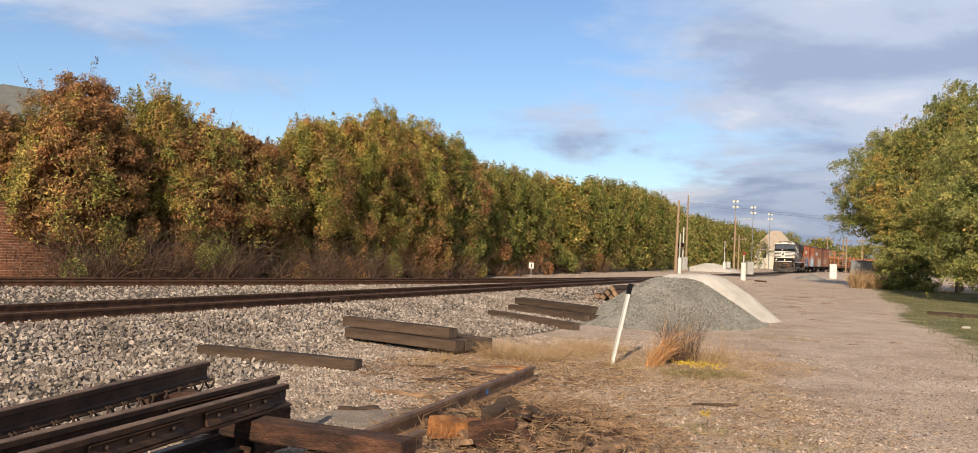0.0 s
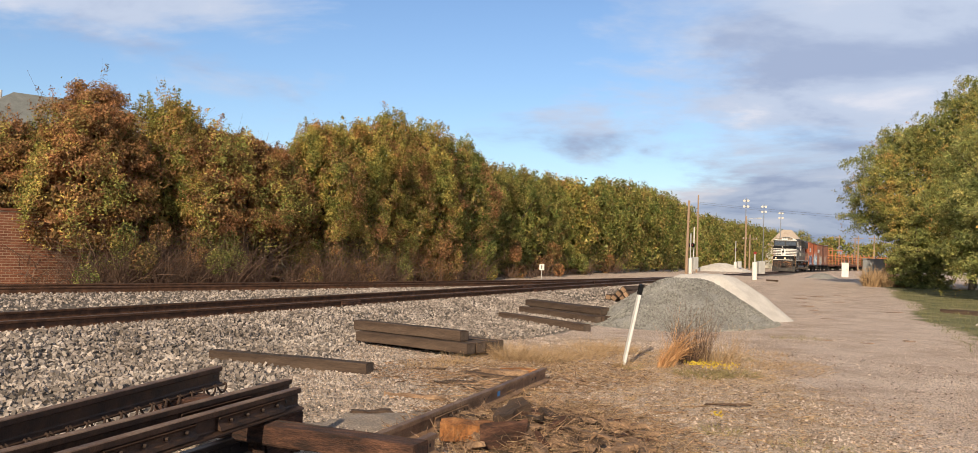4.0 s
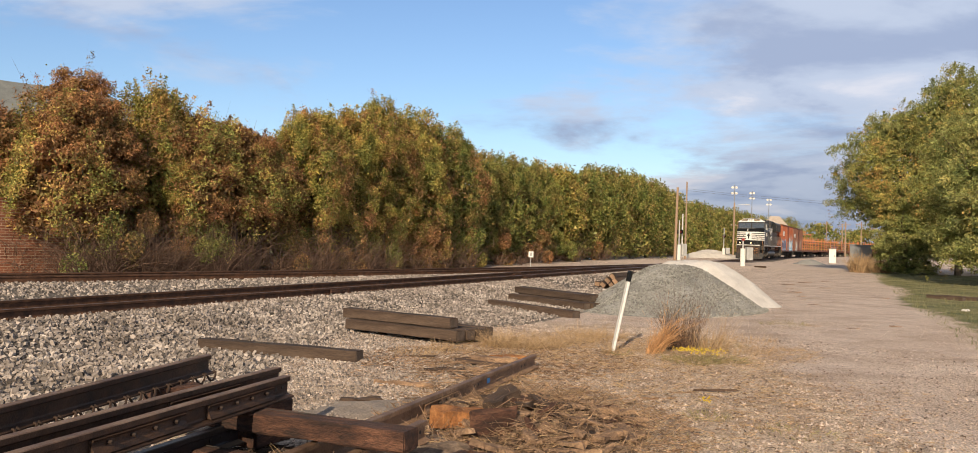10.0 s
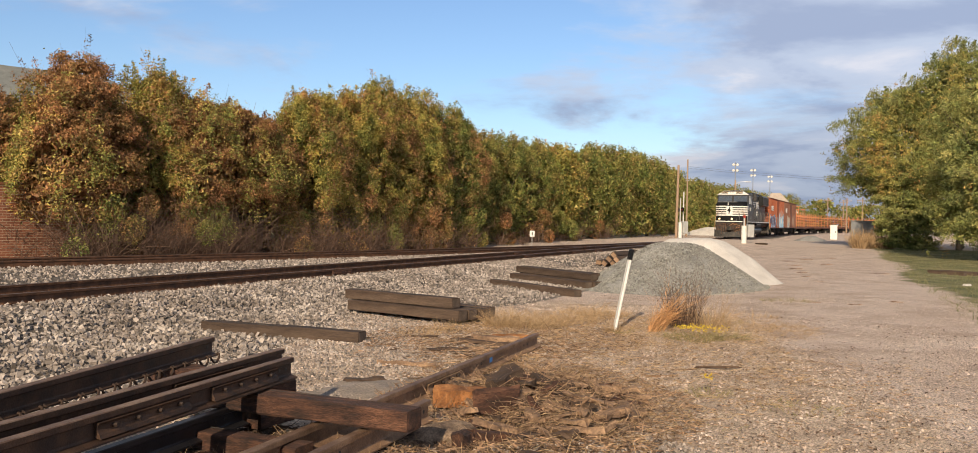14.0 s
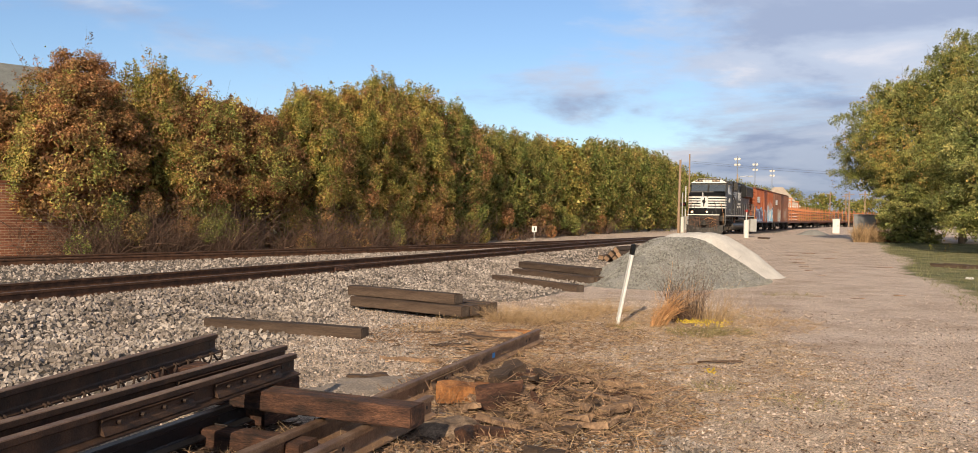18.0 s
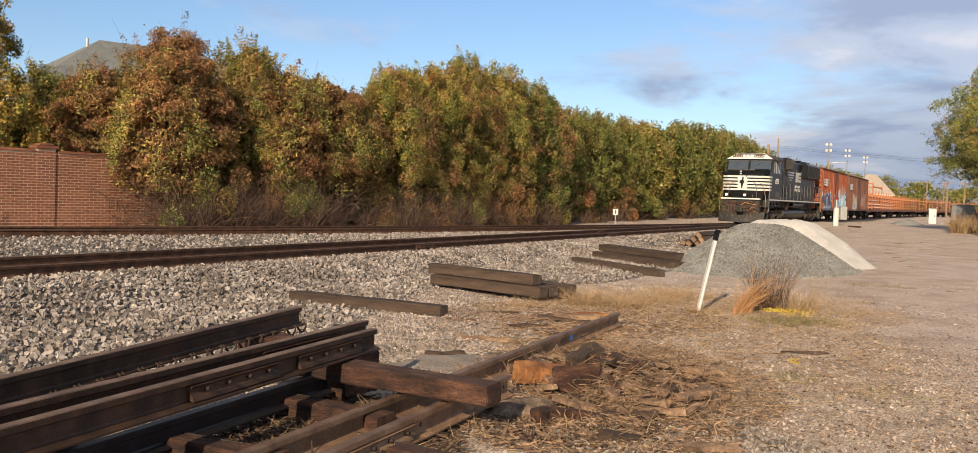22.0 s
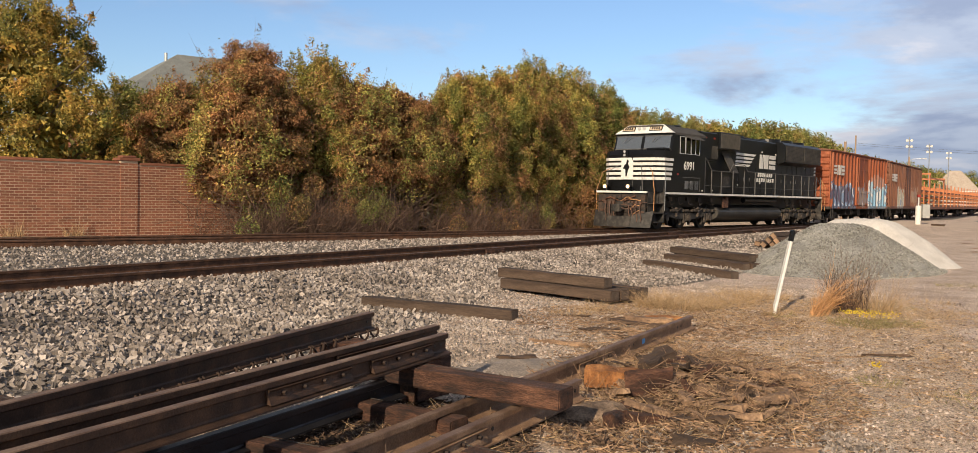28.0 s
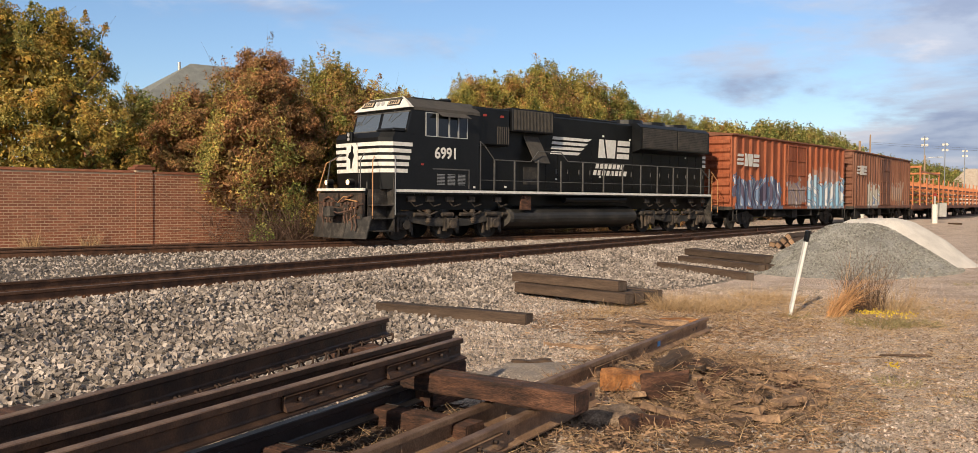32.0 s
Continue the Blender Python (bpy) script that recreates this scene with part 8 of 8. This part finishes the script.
def litter(name, label, cx, cy, rx, ry, n, length, width, mat, lift=0.0, up=0.12, cat="straw", heap_h=0.0):
    a, q = rng.random(n) * math.tau, np.sqrt(rng.random(n))
    x, y = cx + np.cos(a) * q * rx, cy + np.sin(a) * q * ry
    z = pile_z(x, y) + 0.012 + rng.random(n) * lift + heap_h * np.clip(1 - q, 0, 1) * rng.random(n)
    wy = rng.normal(size=(n, 3)); wy[:, 2] = np.abs(wy[:, 2]) * up
    o = quads(name, strands(np.stack([x, y, z], axis=1), wy, rng.uniform(0.5, 1.3, n) * length, width, 0.05, 2), mat)
    tagged(o, label, cat, kind="stuff")


litter("straw_litter", "scattered dry straw over the broken ties", 0.6, 9.0, 1.5, 2.2, 1500, 0.15, 0.0028, M_STRAW, 0.03, 0.3, heap_h=0.10)
litter("straw_litter", "dry straw and bark shreds on the ground", 1.6, 12.5, 2.6, 4.4, 5200, 0.13, 0.0028, M_STRAW, 0.01, 0.1)
litter("bark_litter", "brown bark shreds over the broken ties", 0.5, 9.0, 1.6, 2.3, 4200, 0.09, 0.006, M_WOODDEBRIS, 0.03, 0.2, "bark", heap_h=0.06)
litter("root_litter", "tangled dark rootlets over the mound", 0.5, 8.9, 1.2, 1.7, 900, 0.22, 0.0035, M_WOODDEBRIS, 0.03, 0.5, "roots", heap_h=0.10)
# dark shreds stand in for the shade that the stacked rails throw here
litter("bark_litter", "dark bark and rotten wood laid for the shade between the old rails", -1.7, 6.0, 1.0, 1.6, 5000, 0.09, 0.010, M_DARKBARK, 0.02, 0.1, "bark")
litter("bark_litter", "dark bark shreds over the weedy strip", 1.8, 11.5, 3.0, 5.0, 4500, 0.05, 0.006, M_WOODDEBRIS, 0.0, 0.1, "bark")
litter("leaf_litter", "dead brown leaves blown over the drive", 4.5, 10.5, 5.0, 7.0, 3200, 0.03, 0.010, M_DARKBARK, 0.0, 0.1, "leaves")
litter("bark_litter", "small wood chips by the stacked ties", 0.3, 13.6, 2.2, 1.8, 3400, 0.06, 0.008, M_WOODDEBRIS, 0.01, 0.1, "bark")
litter("splinter_litter", "long orange-brown splinters over the broken ties", 0.5, 8.9, 1.3, 1.9, 240, 0.28, 0.006, M_WOODDEBRIS, 0.04, 0.25, "splinters", heap_h=0.10)
litter("splinter_litter", "tan splinters by the end of the long old rail", 0.3, 12.6, 1.3, 1.6, 160, 0.34, 0.007, M_WOODDEBRIS, 0.03, 0.12, "splinters")
litter("straw_litter", "straw between the old rails", -1.5, 6.0, 0.8, 1.3, 900, 0.16, 0.003, M_STRAW, 0.02, 0.2)
litter("straw_litter", "thin dry straw over the weedy strip", 3.0, 9.5, 3.0, 4.0, 2600, 0.12, 0.0026, M_STRAW, 0.0, 0.08)
litter("straw_litter", "matted dry grass round the marker post", 2.4, 15.2, 3.2, 2.2, 5200, 0.13, 0.003, M_STRAW, 0.02, 0.35)


M_WEED = material("dull_weed", [(0.13, 0.13, 0.045), (0.25, 0.21, 0.09), (0.36, 0.28, 0.15)], 3.0, 30, 0.2, (0.8, 0.9), 0.0, per="island", per_amount=0.4)


def tuft(name, label, x, y, n, height, spread, mat, lean=(0, 0), width=0.004, sag=0.25, radius=0.15):
    a, q = rng.random(n) * math.tau, np.sqrt(rng.random(n)) * radius
    s0 = np.stack([np.cos(a) * q, np.sin(a) * q, np.zeros(n)], axis=1)
    wy = np.stack([np.cos(a) * spread + lean[0], np.sin(a) * spread + lean[1], np.ones(n)], axis=1) + rng.normal(size=(n, 3)) * spread * 0.35
    o = quads(name, strands(s0, wy, rng.uniform(0.55, 1.1, n) * height, width, sag, 4), mat)
    o.matrix_basis = Matrix.Translation((x, y, float(real_z(x, y)) - 0.01))
    return tagged(o, label, "grass", kind="stuff")


tuft("reed_grass", "tall orange tuft of broom grass leaning over", 2.80, 14.75, 240, 0.88, 0.06, M_REEDGRASS, (0.42, 0.05), 0.0045, 0.40, 0.11)
tuft("reed_grass", "tall orange tuft of broom grass leaning over", 2.70, 14.6, 120, 0.60, 0.10, M_REEDGRASS, (0.36, 0.0), 0.0045, 0.4, 0.10)
tuft("dead_weed", "feathery brown dead weed beside the broom grass", 3.35, 15.3, 420, 0.95, 0.20, M_TWIG, (0, 0), 0.003, 0.1, 0.26)
tuft("dead_weed", "feathery brown dead weed beside the broom grass", 3.75, 15.2, 260, 0.65, 0.40, M_STRAW, (0, 0), 0.003, 0.1, 0.3)
for x, y, n_, h_, rad in ((0.25, 15.1, 420, 0.42, 0.30), (0.65, 14.9, 380, 0.36, 0.35), (1.05, 15.2, 300, 0.3, 0.35), (1.55, 16.0, 300, 0.3, 0.45), (2.2, 16.6, 260, 0.26, 0.45), (1.9, 17.3, 240, 0.28, 0.5), (-0.75, 14.4, 160, 0.22, 0.3), (2.05, 14.6, 120, 0.22, 0.15), (4.4, 15.2, 200, 0.2, 0.5), (5.0, 17.0, 160, 0.16, 0.5), (0.4, 11.5, 120, 0.14, 0.3), (-1.1, 13.9, 150, 0.18, 0.35)):
    tuft("dry_grass", "tuft of dry tan grass by the stacked ties", x, y, n_, h_, 0.55, M_STRAW, (0, 0), 0.0035, 0.3, rad)
for x, y, n_, h_, rad in ((3.25, 13.9, 500, 0.18, 0.45), (3.7, 14.0, 300, 0.16, 0.4), (2.4, 9.6, 160, 0.1, 0.25), (4.2, 16.2, 160, 0.12, 0.5), (3.1, 8.8, 140, 0.07, 0.4), (6.9, 20.6, 160, 0.14, 0.6), (2.2, 14.5, 60, 0.15, 0.12), (2.1, 8.3, 120, 0.06, 0.4)):
    tuft("green_weed", "low green weed patch on the gravelly earth", x, y, n_, h_, 0.8, M_WEED, (0, 0), 0.005, 0.3, rad)
for x, y, n_, rad in ((3.35, 13.75, 110, 0.38), (3.1, 13.9, 40, 0.2), (2.38, 9.62, 20, 0.07)):
    a, q = rng.random(n_) * math.tau, np.sqrt(rng.random(n_)) * rad
    p = np.stack([x + np.cos(a) * q, y + np.sin(a) * q, np.full(n_, float(real_z(x, y)) + 0.16) + rng.random(n_) * 0.07], axis=1)
    o = quads("yellow_flowers", np.einsum("nij,kj->nki", random_turns(n_ * 3, np.full((n_ * 3, 3), 0.016)), LEAF) + np.repeat(p, 3, axis=0)[:, None, :], M_YELLOW)
    tagged(o, "small yellow wildflowers in the weeds", "flowers", kind="stuff")
for x, y in ((27.6, 66.0), (28.6, 65.0), (29.6, 66.5), (26.8, 64.2)):
    tuft("tall_grass", "tall tan grass in front of the cabinet", x, y, 700, 1.25, 0.25, M_STRAW, (0, 0), 0.016, 0.2, 0.7)
for x, y in ((-19.9, 25.4), (-18.85, 26.95), (-21.5, 23.0)):
    tuft("dry_grass", "tuft of pale dry grass at the foot of the wall", x + 0.35, y - 0.25, 160, 0.7, 0.25, M_STRAW, (0, 0), 0.008, 0.2, 0.25)
# lawn blades
n = 14000
y_ = 15 + 48 * rng.random(n); x_ = 0.39 * y_ + 2.5 + rng.random(n) * 10
s0 = np.stack([x_, y_, real_z(x_, y_)], axis=1)
tagged(quads("lawn_grass", strands(s0, rng.normal(size=(n, 3)) * 0.4 + np.array([0, 0, 1.0]), rng.uniform(0.05, 0.13, n), 0.009, 0.2, 2), M_BLADE), "short green lawn grass beside the drive", "grass", kind="stuff")

# ---- the leaning marker post ----
z = place_z(2.1, 14.75)
P = empty("marker_post")
P.matrix_basis = Matrix.Translation((2.1, 14.75, z)) @ Vector((0.27, 0.05, 1.36)).to_track_quat("Z", "Y").to_matrix().to_4x4()
tagged(P, "leaning white marker post with a black top", "marker post")
bm = bmesh.new(); box(bm, -0.055, 0.055, -0.022, 0.022, -0.15, 1.20, bevel=0.012); part("stake", bm, M_WHITE, P)
bm = bmesh.new(); box(bm, -0.062, 0.062, -0.028, 0.028, 1.20, 1.38, bevel=0.012); part("cap", bm, M_BLACK, P, "black cap")
for k, (za, zb) in enumerate(((1.02, 1.10), (0.93, 0.99), (0.86, 0.90), (0.60, 0.63), (0.56, 0.585))):
    bm = bmesh.new(); box(bm, -0.035, 0.03, -0.0245, -0.0225, za, zb); part("bar", bm, M_REDTIE, P)
for x0, y0, x1, y1 in BEAMS:
    timber(x0, y0, x1, y1, ground_at(x0, y0), "dark old beam lying on the lawn", w=0.2, h=0.15, name="old_beam")
# dark stakes by the signal
for x, y in ((20.45, 68.3),):
    timber(x, y, x + 0.55, y - 0.8, place_z(x, y) - 0.02, "dark discarded piece of tie beside the crossing signal")

# rotten wood and straw that cover the gravel by the end of the old rails
litter("bark_litter", "brown bark shreds beside the end of the old rails", 0.25, 7.1, 1.1, 1.0, 2300, 0.08, 0.010, M_WOODDEBRIS, 0.02, 0.12, "bark")
litter("bark_litter", "dark crumbs of rotten wood beside the old rails", 0.1, 7.2, 0.7, 0.8, 900, 0.05, 0.016, M_DARKBARK, 0.015, 0.1, "bark")
litter("straw_litter", "dry straw beside the end of the old rails", 0.25, 7.1, 1.1, 1.0, 700, 0.16, 0.003, M_STRAW, 0.02, 0.25)
litter("splinter_litter", "tan splinters strewn over the gravel by the tie stack", -0.5, 12.0, 1.4, 1.5, 170, 0.26, 0.008, M_WOODDEBRIS, 0.02, 0.08, "splinters")

motions()
